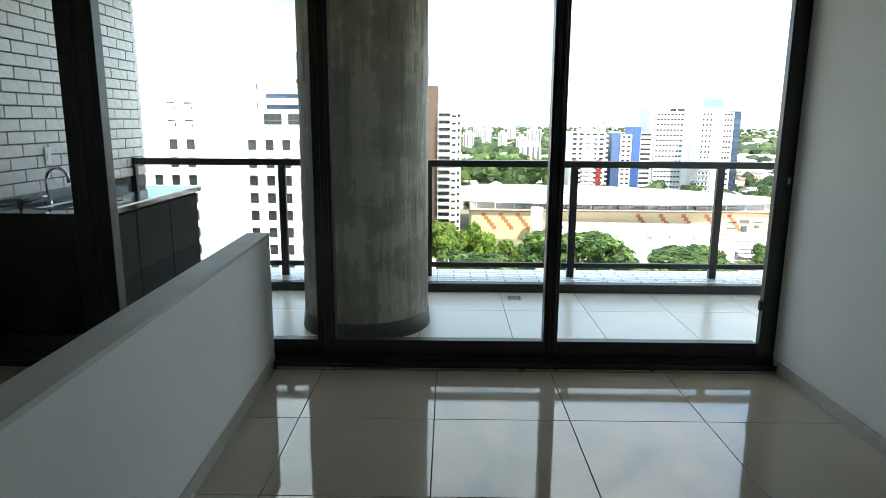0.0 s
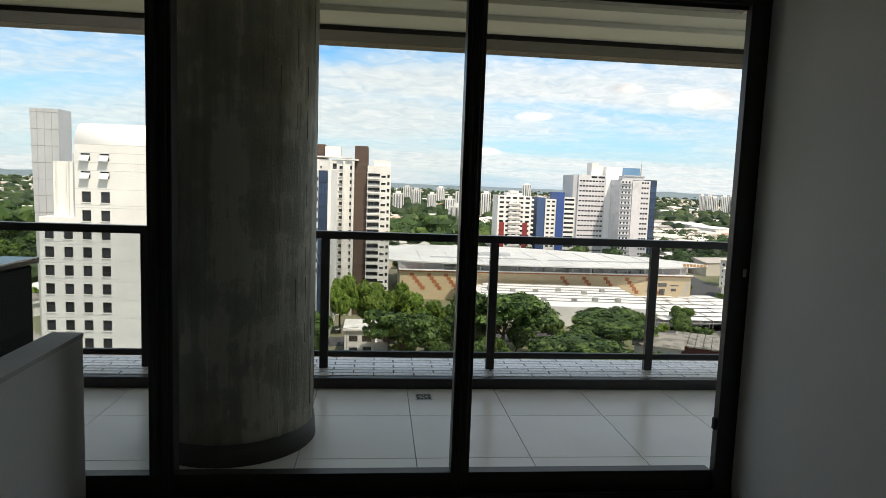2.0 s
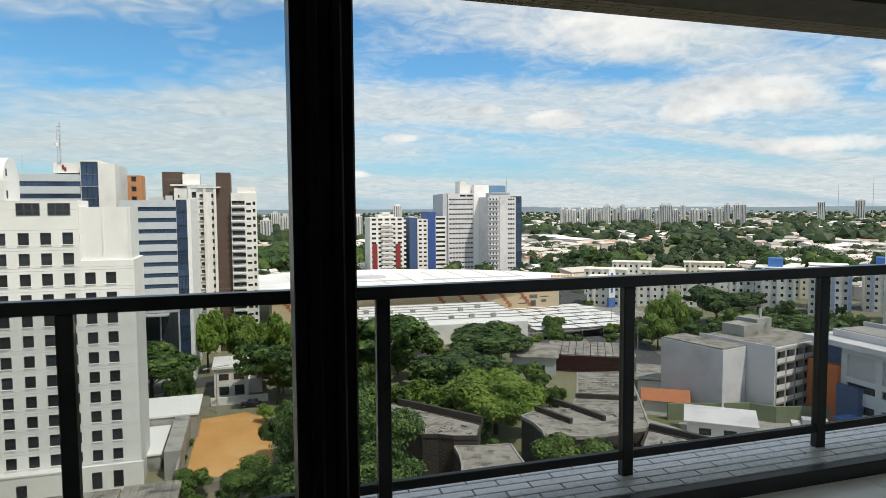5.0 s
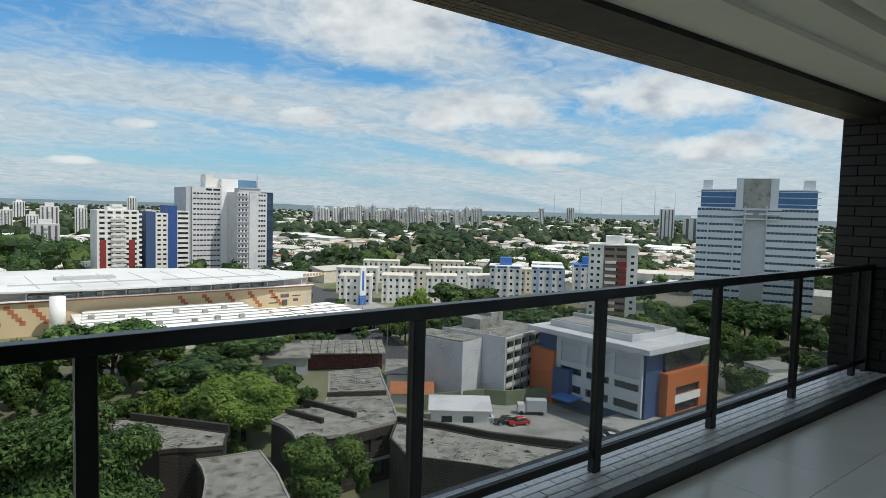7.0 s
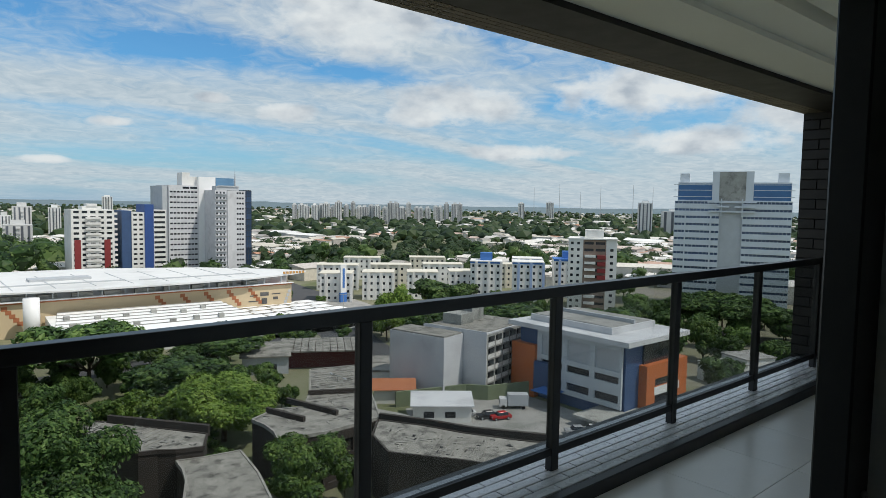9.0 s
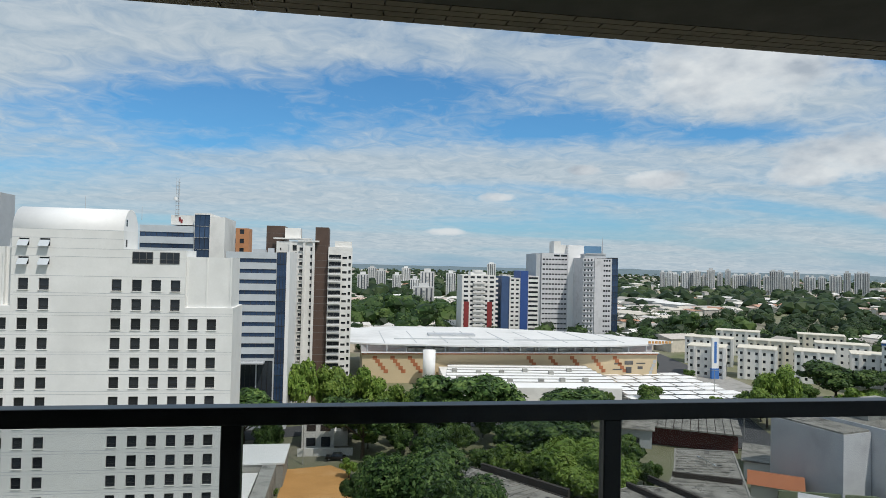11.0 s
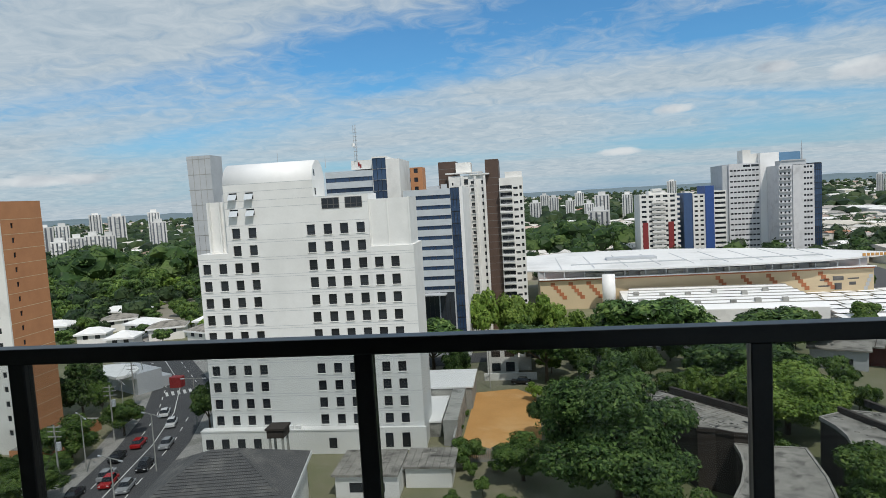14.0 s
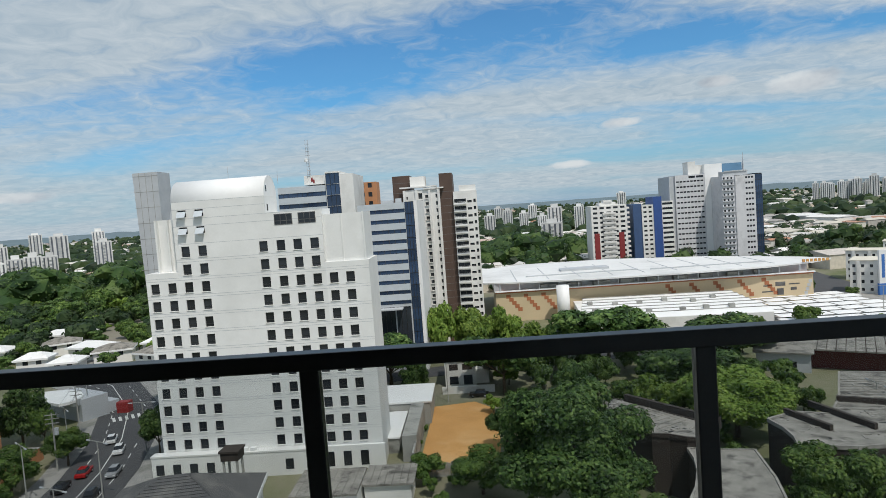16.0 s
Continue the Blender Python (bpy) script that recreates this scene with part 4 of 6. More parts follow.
for x in (12, 18, 24, 66, 74, 82, 90, 98):
    run = 3 if 66 <= x < 90 else 5
    for k in range(run):
        steps.append((x + k * 0.95, x + k * 0.95 + 1.5, 1.93, 2.0, 9.2 - 1.15 * (k + 1), 9.3 - 1.15 * k))
turned(mall, steps, M_TERRA, "stepped_pattern", "red-brown stepped wall pattern")["kind"] = "stuff"
signs = [(102.5, 105.8, 1.93, 2, 6.2, 7.6), (103, 105.2, 1.93, 2, 3.2, 5.4), (107.5, 109.5, 1.93, 2, 4.6, 5.6), (98.5, 101.5, 1.93, 2, 6.3, 6.7), (107, 110.5, 1.93, 2, 6.5, 6.9), (98, 101.5, 1.93, 2, 4.3, 4.7)]
for s in signs:
    turned(mall, [s], M_DROOF, "wall_sign", "dark sign shape", 0.03)
turned(mall, [(111.5 + 0.5 * k, 112.6 + 0.5 * k, 1.93, 2, 1.5 + 1.3 * k, 2.6 + 1.3 * k) for k in range(5)], M_LGREY, "stepped_sign")
for k in range(7):
    part("roof_sign_bar", box(112 + 1.3 * k, 112.9 + 1.3 * k, 2.6, 2.9, 13.7, 14.6), M_SAND, mall, "yellow roof sign bar")
smooth(part("water_tank", cylinder(2.1, 2.1, 0, 12.2, 24, (30.5, -4.5)), M_ROOFW, mall, "white round water tank"))
ware = thing("warehouse", (32, 186, GZ), "low warehouse with white ridged roofs", "building", rz=-4)
turned(ware, [(0, 51, 0, 37, 0, 5.8)], M_WHITE, "wall")
for k in range(7):
    bm = bmesh.new()
    y0 = 0.2 + k * 5.25
    v = [bm.verts.new(p) for p in ((-0.6 + k * 0.6, y0, 5.9), (51.6, y0, 5.9), (51.6, y0 + 5.2, 6.5), (-0.6 + k * 0.6, y0 + 5.2, 6.5), (-0.6 + k * 0.6, y0 + 5.2, 5.8), (51.6, y0 + 5.2, 5.8), (51.6, y0, 5.8), (-0.6 + k * 0.6, y0, 5.8))]
    for f in ((0, 1, 2, 3), (3, 2, 5, 4), (1, 6, 5, 2), (0, 3, 4, 7), (7, 6, 1, 0)):
        bm.faces.new([v[i] for i in f])
    part("roof_strip", bm, M_ROOFW, ware)
    # grey strip added on the ridge stands for the dark gutter line
    turned(ware, [(-0.6 + k * 0.6, 51.6, y0 + 4.85, y0 + 5.2, 6.5, 6.68)], M_CONCR, "ridge_cap")
random.seed(8)
for k in range(12):
    x, y = 4 + (k % 6) * 7.6 + random.uniform(-1, 1), 8 + (k // 6) * 14 + random.uniform(-3, 3)
    turned(ware, [(x, x + 1.6, y, y + 1.3, 6.2, 7.3)], M_CONCR, "roof_unit", "", 0.05)
canopy = thing("parking_canopy", (0, 0, GZ), "white stretched parking canopy on thin posts", "canopy", "canopies of the parking yard")
bm = bmesh.new()
q = [bm.verts.new(p) for p in ((-3.6, -2.6, 2.5), (3.6, -2.6, 2.5), (3.6, 2.6, 2.5), (-3.6, 2.6, 2.5))]
top = bm.verts.new((0, 0, 3.0))
for a, b in zip(q, q[1:] + q[:1]):
    bm.faces.new((a, b, top))
part("canopy_sheet", bm, M_ROOFW, canopy)
for a, b in ((-3.4, -2.4), (3.4, -2.4), (3.4, 2.4), (-3.4, 2.4)):
    part("post", cylinder(0.06, 0.06, 0, 2.55, 6, (a, b)), M_LGREY, canopy)
spots = [(90 + i * 7.8 + (j % 2) * 2, 186 + j * 6.6) for j in range(7) for i in range(5) if 90 + i * 7.8 < 127]
canopy.location = (*spots[0], GZ)
for x, y in spots[1:]:
    copy_thing(canopy, pose(x, y, GZ, 0, 0, random.uniform(-6, 6)))

# far towers over the mall
rw = thing("red_white_tower", (64.6, 345, GZ), "white apartment tower with dark red corner panels", "building")
striped(rw, 0, 0, 18.6, 16, 0, 35.4, 14, M_WHITE, M_GLASSB, 1.0, 0.3, 0.75, 5, 0.4, 1.2)
for u in (1.2, 14.0):
    turned(rw, [(u, u + 2.7, -0.3, 0, 2, 21)], M_RED, "corner_panel", "dark red panel")
for k in range(12):
    turned(rw, [(6, 12.6, -1.2, 0, 3 + 2.53 * k, 4.0 + 2.53 * k)], M_WHITE, "balcony")
turned(rw, [(5, 13.5, 2, 10, 35.4, 37.0), (7, 11.5, 1.5, 8, 37.0, 38.2)], M_WHITE, "penthouse")
for k in range(13):
    turned(rw, [(18.6, 20.2, 1, 6, 2.6 + 2.53 * k, 3.6 + 2.53 * k)], M_WHITE, "side_balcony")
bw = thing("blue_white_tower", (86.6, 345, GZ), "white apartment tower with a deep blue vertical panel", "building")
block(bw, 0, 0.5, 4.4, 15, 0, 35.0, [], M_DBLUE)
striped(bw, 4.4, 0, 6.0, 16, 0, 34.2, 14, M_WHITE, M_GLASSB, 0.8, 0.3, 0.7, 2, 0.4, 1.0)
block(bw, 10.4, -0.4, 4.3, 15, 0, 38.2, [], M_BLUE)
striped(bw, 14.7, 0, 6.0, 16, 0, 35.6, 14, M_WHITE, M_GLASSB, 0.3, 0.25, 0.7, 1, 0.4)
big = thing("hotel_tower", (106.0, 345, GZ), "large pale grey hotel tower with a dark glass corner", "building")
z20 = [4 + 2.68 * k for k in range(16)]
# darker grey strip: the shaded side face is put into the colour
block(big, 0, 0.9, 2.8, 20, 0, 47.9, [], M_LGREY)
striped(big, 2.8, 0, 15.1, 20, 0, 46.2, 17, M_PALEG, M_GLASSB, 0.6, 0.36, 0.66, 8, 0.35, 0.35)
block(big, 2.8, 0, 15.1, 20, 46.2, 48.3, [(7.0, 10.4, 46.5, 47.6), (10.9, 14.6, 46.5, 47.6)], M_PALEG)
# whiter strip: the sunlit part of the front is put into the colour
block(big, 17.9, -0.3, 9.0, 20, 0, 53.0, [(5.0, 5.7, z, z + 0.9) for z in z20] + [(7.2, 7.9, z, z + 0.9) for z in z20], M_ROOFW)
block(big, 21.0, -15, 6.2, 30, 0, 46.0, [(u, u + 0.9, z, z + 1.1) for z in z20 for u in (0.5, 2.4, 4.2)], M_PALEG)
for z in z20:
    turned(big, [(21.1, 26.8, -15.8, -15, z - 0.35, z + 0.1)], M_LGREY, "balcony")
block(big, 27.2, -15.6, 9.6, 30, 0, 45.8, grid([4.9, 6.3, 7.7], z20, 1.1, 0.95), M_PALEG)
for k in range(14):
    windows(big, [(36.8, 40.5, 4.0 + 3.0 * k, 6.9 + 3.0 * k)], M_GLASSC, -14.9, "corner_glass", M_BLACK, 0.95)
turned(big, [(36.8, 40.4, -14.9, 10, 0, 46.4)], M_GLASSB, "corner_core")
turned(big, [(10.3, 14.2, 2, 10, 48.3, 55.0), (14.2, 21, 3, 14, 48.3, 53.0)], M_WHITE, "penthouse")
turned(big, [(27.5, 37.5, 1, 12, 46.4, 52.8)], M_GLASSP, "roof_glass", "blue glass roof box")
turned(big, [(22, 34, -14, -8, 46.0, 48.2), (22.5, 33.5, -14.6, -14.3, 48.2, 48.5)], M_LGREY, "roof_screen")
part("spire", cylinder(0.7, 0.05, 46, 58.0, 5, (38.2, 1)), M_LGREY, big)

# glass office tower
M_PALEB = material("pale_blue_grey_panel", (0.66, 0.70, 0.74), (0.58, 0.62, 0.66), 0.3, 0.4, 0, 0, 2)
go = thing("glass_office", (254.4, 123.4, GZ), "pale banded office tower with blue glass crown", "building", rz=-64.8)
W2 = 21.35
striped(go, -W2, 0, 17.0, 24, 0, 44, 15, M_PALEB, M_GLASSC, 0.1, 0.62, 0.96, frame_mat=M_PALEB)
striped(go, 4.0, 0, 17.3, 24, 0, 44, 15, M_PALEB, M_GLASSC, 0.1, 0.62, 0.96, frame_mat=M_PALEB)
block(go, -4.4, 0.6, 8.4, 24, 0, 52, [], M_LGREY)
block(go, -W2 + 1, 0.8, 13, 20, 44, 51.5, [(0.1, 12.9, 44.4, 51.0)], M_PALEB, M_GLASSS)
block(go, 7.4, 0.8, 13.4, 20, 44, 51.5, [(0.1, 13.3, 44.4, 51.0)], M_PALEB, M_GLASSS)
block(go, -7.4, 0, 15.0, 20, 44, 55.8, [], M_PALEB)
turned(go, [(-4.8, 4.8, -0.15, 0, 44.2, 55.6)], M_CONCR, "core_panel", "grey core panel")
turned(go, [(-5.5, -1, -1.6, -0.15, 41.5, 42.2), (1, 8.5, -1.6, -0.15, 41.5, 42.2), (-4, -3.6, -1.4, -0.15, 38, 45), (3.6, 4, -1.4, -0.15, 38, 45), (-8.5, 8.5, -1.0, -0.15, 39.6, 40.2)], M_PALEB, "crown_bracket")
turned(go, [(-W2 + 1.5, -W2 + 5.2, 3, 7, 51.5, 55.2), (W2 - 5.2, W2 - 1.3, 3, 7, 51.5, 55.2)], M_PALEB, "roof_box")
turned(go, [(-W2 - 0.6, -7.6, -0.5, -0.3, z, z + 0.25) for z in (45.6, 48.2, 50.4)] + [(7.8, W2 + 0.6, -0.5, -0.3, z, z + 0.25) for z in (45.6, 48.2, 50.4)] + [(-9, 9, -1.0, -0.2, 43.4, 44.0)], M_PALEB, "sun_louvre")
for x in (-W2 + 4, -W2 + 13.5):
    turned(go, [(x, x + 0.5, -0.4, 0, 8, 40)], M_PALEB, "pilaster")

bt = thing("brown_tower", (202.9, 151.6, GZ), "white apartment tower with brown bands and red balconies", "building", rz=-53.8)
block(bt, -9, 0, 5.5, 14, 0, 28.6, grid([0.9, 3.2], [2 + 2.45 * k for k in range(11)], 1.0, 1.0), M_WHITE)
striped(bt, -3.5, 0.4, 8.5, 14, 0, 28.2, 11, M_TAN, M_GLASSB, 0.4, 0.35, 0.75, 2, 0.4, 0.8)
for k in range(9):
    turned(bt, [(-2.9, 1.2, -1.0, 0.4, 1.2 + 2.56 * k, 2.1 + 2.56 * k)], M_WHITE, "balcony")
turned(bt, [(1.8, 4.9, -0.9, 0.4, 13.4 + 2.56 * k, 14.9 + 2.56 * k) for k in range(4)], M_RED, "red_balcony", "red balcony front")
block(bt, 5.0, 0.2, 4.0, 14, 0, 28.4, grid([1.5], [2 + 2.45 * k for k in range(10)], 1.2, 1.0), M_WHITE)
turned(bt, [(-3, 4, 3, 10, 28.6, 32.0), (-9.2, 9.2, -0.2, 14.2, 28.4, 28.9)], M_WHITE, "penthouse")


def flats(at, rz, w, d, n, cols, wall, roof, label, group, trim=None):
    t = thing("apartment_block", (*at, GZ), label, "building", group, rz)
    h = 2.75
    w1 = w / cols
    block(t, -w / 2, 0, w, d, 0, n * h + 0.6, [(i * w1 + w1 * 0.3, i * w1 + w1 * 0.66, k * h + 1.0, k * h + 2.1) for k in range(n) for i in range(cols)], wall)
    turned(t, [(-w / 2 - 0.3, w / 2 + 0.3, -0.3, d + 0.3, n * h + 0.6, n * h + 0.9)], roof, "roof")
    turned(t, [(-w / 2 + (i + 1) * w1 - 0.5, -w / 2 + (i + 1) * w1 + 0.5, -0.5, 0, 0, n * h + 0.6) for i in range(0, cols, 2)], trim or wall, "stair_fin")
    return t


M_SKYTRIM = material("pale_blue_paint", (0.36, 0.46, 0.66), (0.30, 0.40, 0.60), 0.5, 0.7)
M_PALE = material("pale_cream_render", (0.70, 0.66, 0.56), (0.62, 0.58, 0.49), 0.2, 0.75)
G1, G2 = "white housing blocks", "blue and white housing blocks"
for k, (x, y) in enumerate(((139, 232), (156, 226), (173, 217), (190, 209))):
    flats((x, y), -37, 13.0, 12, 4, 5, M_WHITE, M_PALE, "white four-storey housing block with cream roof", G1)
for k, (x, y) in enumerate(((158, 262), (180, 250), (204, 240), (228, 226), (190, 290), (222, 274))):
    flats((x, y), -37, 19.0, 10, 4, 7, M_PALE if k % 2 else M_WHITE, M_PALE, "cream four-storey housing block", G1)
for k, (x, y) in enumerate(((190, 196), (203, 184), (216, 196), (230, 184))):
    b = flats((x, y), -46, 13.0, 11, 6, 5, M_WHITE, M_BLUEW if k == 3 else M_WHITE, "white six-storey housing block with blue trim", G2, M_SKYTRIM if k % 2 else M_WHITE)
    turned(b, [(-6.6, 6.6, -0.12, 0, 16.4, 17.1)], M_BLUEW, "blue_band", "blue painted top band")
    if k in (0, 3):
        turned(b, [(-2.5, 2.5, 3, 8, 17.4, 20.6)], M_BLUEW, "blue_tank_house", "blue tank house")

# ---- near buildings ----
grey = thing("grey_block", (95.3, 99.1, GZ), "weathered pale grey block of flats with balconies in a grid", "building", rz=14)
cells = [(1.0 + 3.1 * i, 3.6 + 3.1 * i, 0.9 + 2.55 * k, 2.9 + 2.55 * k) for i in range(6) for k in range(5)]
# dark panes close the recesses, so their shade is put into the colour
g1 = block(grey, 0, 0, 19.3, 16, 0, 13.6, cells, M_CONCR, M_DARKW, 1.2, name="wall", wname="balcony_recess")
for c in cells:
    turned(grey, [(c[0], c[1], -0.05, 0.05, c[2] - 0.2, c[2] + 0.7)], M_WHITE, "balcony_front")
    turned(grey, [(c[0] + 0.05, c[1] - 0.05, -0.06, -0.02, c[2] + 0.85, c[2] + 0.92)], M_DROOF, "balcony_rail")
    turned(grey, [(c[1] - 1.0, c[1] - 0.2, 1.0, 1.1, c[2], c[3] - 0.2)], M_GLASSB, "balcony_door")
turned(grey, [(-0.25, 0.0, -0.3, 16.3, 0, 14.3), (-0.3, 19.6, 0, 16, 13.6, 13.9)], M_PALEG, "gable_wall", "plain pale stained gable")
turned(grey, [(0.3, 19, 0.6, 15.5, 13.9, 14.1)], M_FIBRO, "roof")
turned(grey, [(4, 9, 9, 14, 14.1, 16.4), (10, 15, 10, 15, 14.1, 17.0)], M_CONCR, "roof_house")
turned(grey, [(-7.5, -0.4, 5.5, 20, 0, 13.4)], M_PALEG, "rear_wing")
turned(grey, [(-7.3, -0.6, 5.7, 19.8, 13.4, 13.7)], M_FIBRO, "rear_roof")
turned(grey, [(12.6, 13.0, 11, 11.4, 17, 19)], M_LGREY, "chimney")
orange = thing("orange_office", (105.0, 71.5, GZ), "office building with orange boxes, white frames and blue panels", "building")
turned(orange, [(0.95, 19, 0.6, 27.5, 0, 15.0)], M_DBLUE, "body")
turned(orange, [(-1.5, 20.5, -1.5, 29, 15.0, 16.0), (2.5, 18, 5, 26, 16.0, 17.3)], M_PALEG, "roof_slab", "white roof slab")
turned(orange, [(3.0, 17.5, 5.5, 25.5, 17.3, 17.45)], M_PAVE, "roof_deck")
turned(orange, [(10 + 0.0, 10.6, 5, 26, 17.45, 18.2)], M_LGREY, "roof_parapet")
side = part("side_wall", facade([(u, u + 5.6, z, z + h) for u in (1.2, 8.0, 14.8) for z, h in ((3.4, 1.6), (7.2, 1.4), (9.6, 4.2))], 21.0, 2.4, 15.0, 0.5), M_BAND, orange)
side.matrix_local = pose(0.2, 22.0, 0, 0, 0, -90)
windows(side, [(u, u + 5.6, z, z + h) for u in (1.2, 8.0, 14.8) for z, h in ((3.4, 1.6), (7.2, 1.4))], M_GLASSB, 0.5)
windows(side, [(u, u + 5.6, 9.6, 13.8) for u in (1.2, 8.0, 14.8)], M_LGREY, 0.5, "wall_panel")
turned(orange, [(-0.6, 6.5, 22.0, 28.6, 0, 11.2)], M_ORANGE, "orange_wing", "orange clad wing")
turned(orange, [(-0.8, 2, 17.5, 22.0, 2, 8)], M_DBLUE, "blue_box")
front = part("orange_front", facade([(3.0, 11.5, 2.4, 4.4), (3.0, 11.5, 6.0, 7.6)], 15.0, 0.6, 10.5, 0.5), M_ORANGE, orange, "orange clad front box")
front.matrix_local = pose(5.5, -1.2, 0)
windows(front, [(3.0, 11.5, 2.4, 4.4), (3.0, 11.5, 6.0, 7.6)], M_GLASSB, 0.5)
turned(orange, [(5.5, 20.5, -0.7, 6, 0.6, 10.5)], M_ORANGE, "orange_box")
turned(orange, [(8.2, 17.4, -1.28, -1.2, 4.4, 6.0)], M_ROOFW, "front_band", "white band across the orange front")
turned(orange, [(6.5, 19.5, 0.2, 0.6, 10.5, 14.6)], M_GLASSB, "terrace_glazing")
turned(orange, [(-8, 5, -4, 6, 1.6, 2.1), (-9, 24, -12, -4.5, 1.4, 1.8)], M_CONCR, "entrance_slab")
turned(orange, [(-5, -0.4, 14, 19, 3.0, 3.2)], M_BLUEW, "blue_awning", "blue awning")
for bx, by, w, d, h in ((145.5, 73.0, 8.5, 7, 4.2), (155.0, 71.0, 9, 8, 5.0)):
    cl = thing("white_shed", (bx, by, GZ), "low white shed with a flat pale roof", "building", "", -20)
    turned(cl, [(0, w, 0, d, 0, h)], M_WHITE, "wall")
    turned(cl, [(-0.3, w + 0.3, -0.3, d + 0.3, h, h + 0.25)], M_PAVE, "roof")
wall_g = thing("boundary_wall", (0, 0, GZ), "mossy green boundary wall round the parking lot", "wall")
part("wall", prism(strip([(77, 106), (92, 101.5), (95, 98), (104.5, 95)], 0.4), 0, 3.2), material("mossy_paint", (0.22, 0.26, 0.16), (0.15, 0.18, 0.11), 0.6, 0.9), wall_g)
annex = thing("white_annex", (74, 96.5, GZ), "small white annex with a pitched sheet roof", "building", rz=-38)
turned(annex, [(0, 11, 0, 6, 0, 3.2)], M_WHITE, "wall")
bm = prism([(-0.5, -0.5), (11.5, -0.5), (11.5, 6.5), (-0.5, 6.5)], 3.2, 3.4)
for v in bm.verts:
    v.co.z += 0.9 * (1 - abs(v.co.y - 3) / 3.5) + (0.9 if v.co.y > 3 else 0)
part("roof", bm, M_PALEG, annex)
windows(annex, [(2, 4, 1, 2.2), (6, 8, 1, 2.2)], M_GLASSB, 0.06)

# derelict hall with broken roofs
ruin = thing("derelict_hall", (0, 0, GZ), "derelict dark hall with stained broken roof sheets", "building")
R1 = [(41.0, 93.2), (41.5, 89.8), (41.3, 86.5), (40.5, 83.7), (46.7, 82.1), (56.7, 82.6), (58.0, 85.0), (62.2, 92.9), (71.6, 110.9), (61.9, 113.5), (54.4, 100.0), (49.8, 93.8), (45.7, 95.5)]
R3 = [(49.6, 70.4), (55.5, 62.5), (58.9, 56.5), (66.0, 52.0), (73.0, 54.0), (66.5, 62.5), (62.2, 69.5), (59.5, 75.6), (55.7, 81.7), (51.5, 77.0)]
R2 = [(24.2, 90.0), (26.4, 89.4), (28.3, 88.0), (31.5, 87.0), (33.6, 91.4), (29.6, 96.9), (24.6, 104.0), (21.0, 108.0), (19.5, 103.0), (22.5, 97.0)]
R4 = [(28.3, 87.9), (28.0, 84.5), (27.2, 81.0), (25.4, 76.5), (23.5, 73.0), (27.0, 68.0), (33.0, 70.0), (35.0, 78.0), (36.2, 86.2), (31.6, 86.9)]
for pts, top in ((R1, 8.2), (R3, 8.2), (R2, 8.2), (R4, 6.8)):
    part("wall", prism(pts, 0, top), M_DARKW, ruin)
    c = sum((Vector(p) for p in pts), Vector((0, 0))) / len(pts)
    part("roof", prism([tuple(c + (Vector(p) - c) * 0.985) for p in pts], top, top + 0.3), M_FIBRO, ruin, "stained fibre-cement roof sheets")
    for a, b in zip(pts, pts[1:] + pts[:1]):
        part("parapet", prism(strip([a, b], 0.28), top - 0.1, top + 0.42), M_SCRAP if pts is R4 or pts is R1 else M_DARKW, ruin)
part("parapet_wall", prism(strip([(24.2, 104.6), (34.0, 91.8)], 0.6), 8.0, 9.6), M_DARKW, ruin, "dark parapet wall along the roof edge")
part("parapet_wall", prism(strip([(56.5, 82.4), (60.6, 75.6), (63.4, 69.5), (74.0, 55.0)], 0.6), 7.9, 9.2), M_DARKW, ruin)
for a, b in (((44.2, 95.0), (46.6, 87.6)), ((48.9, 97.6), (52.0, 87.2)), ((53.5, 99.0), (62.5, 94.5))):
    part("roof_beam", prism(strip([a, b], 0.55), 8.4, 9.3), M_DARKW, ruin, "dark beam standing over the roof sheets")
front_r = part("broken_front", facade([(0.8 + 2.5 * k, 2.6 + 2.5 * k, z, z + 2.0) for k in range(4) for z in (1.0, 4.8)], 10.6, 0, 8.15, 0.5), M_DARKW, ruin, "dark brown wall with black sheets in its window openings")
front_r.matrix_local = pose(46.4, 81.7, 0, 0, 0, 2.8)
# black sheets stand for the darkness behind the empty openings
windows(front_r, [(0.8 + 2.5 * k, 2.6 + 2.5 * k, z, z + 2.0) for k in range(4) for z in (1.0, 4.8)], M_RUBBER_VOID, 0.5, "opening")
part("ledge", box(46.4, 57.0, 81.2, 81.7, 3.6, 3.9), M_CONCR, ruin)
ribs = bmesh.new()
for (ax, ay), (bx, by), count, (sx, sy) in (((50.5, 95), (61.5, 111), 13, (8.6, -1.8)), ((53, 67), (58, 61), 6, (6.0, 4.5)), ((25.5, 91), (23.5, 102), 9, (5.0, 3.0))):
    for k in range(count):
        f = (k + 0.5) / count
        x, y = ax + (bx - ax) * f, ay + (by - ay) * f
        prism(strip([(x, y), (x + sx, y + sy)], 0.16), 8.45, 8.58, ribs)
part("sheet_rib", ribs, M_FIBRO, ruin)["kind"] = "stuff"
random.seed(21)
holes = bmesh.new()
scraps = bmesh.new()
def inside(p, pts):
    odd = False
    for (ax, ay), (bx, by) in zip(pts, pts[1:] + pts[:1]):
        if (ay > p.y) != (by > p.y) and p.x < (bx - ax) * (p.y - ay) / (by - ay) + ax:
            odd = not odd
    return odd


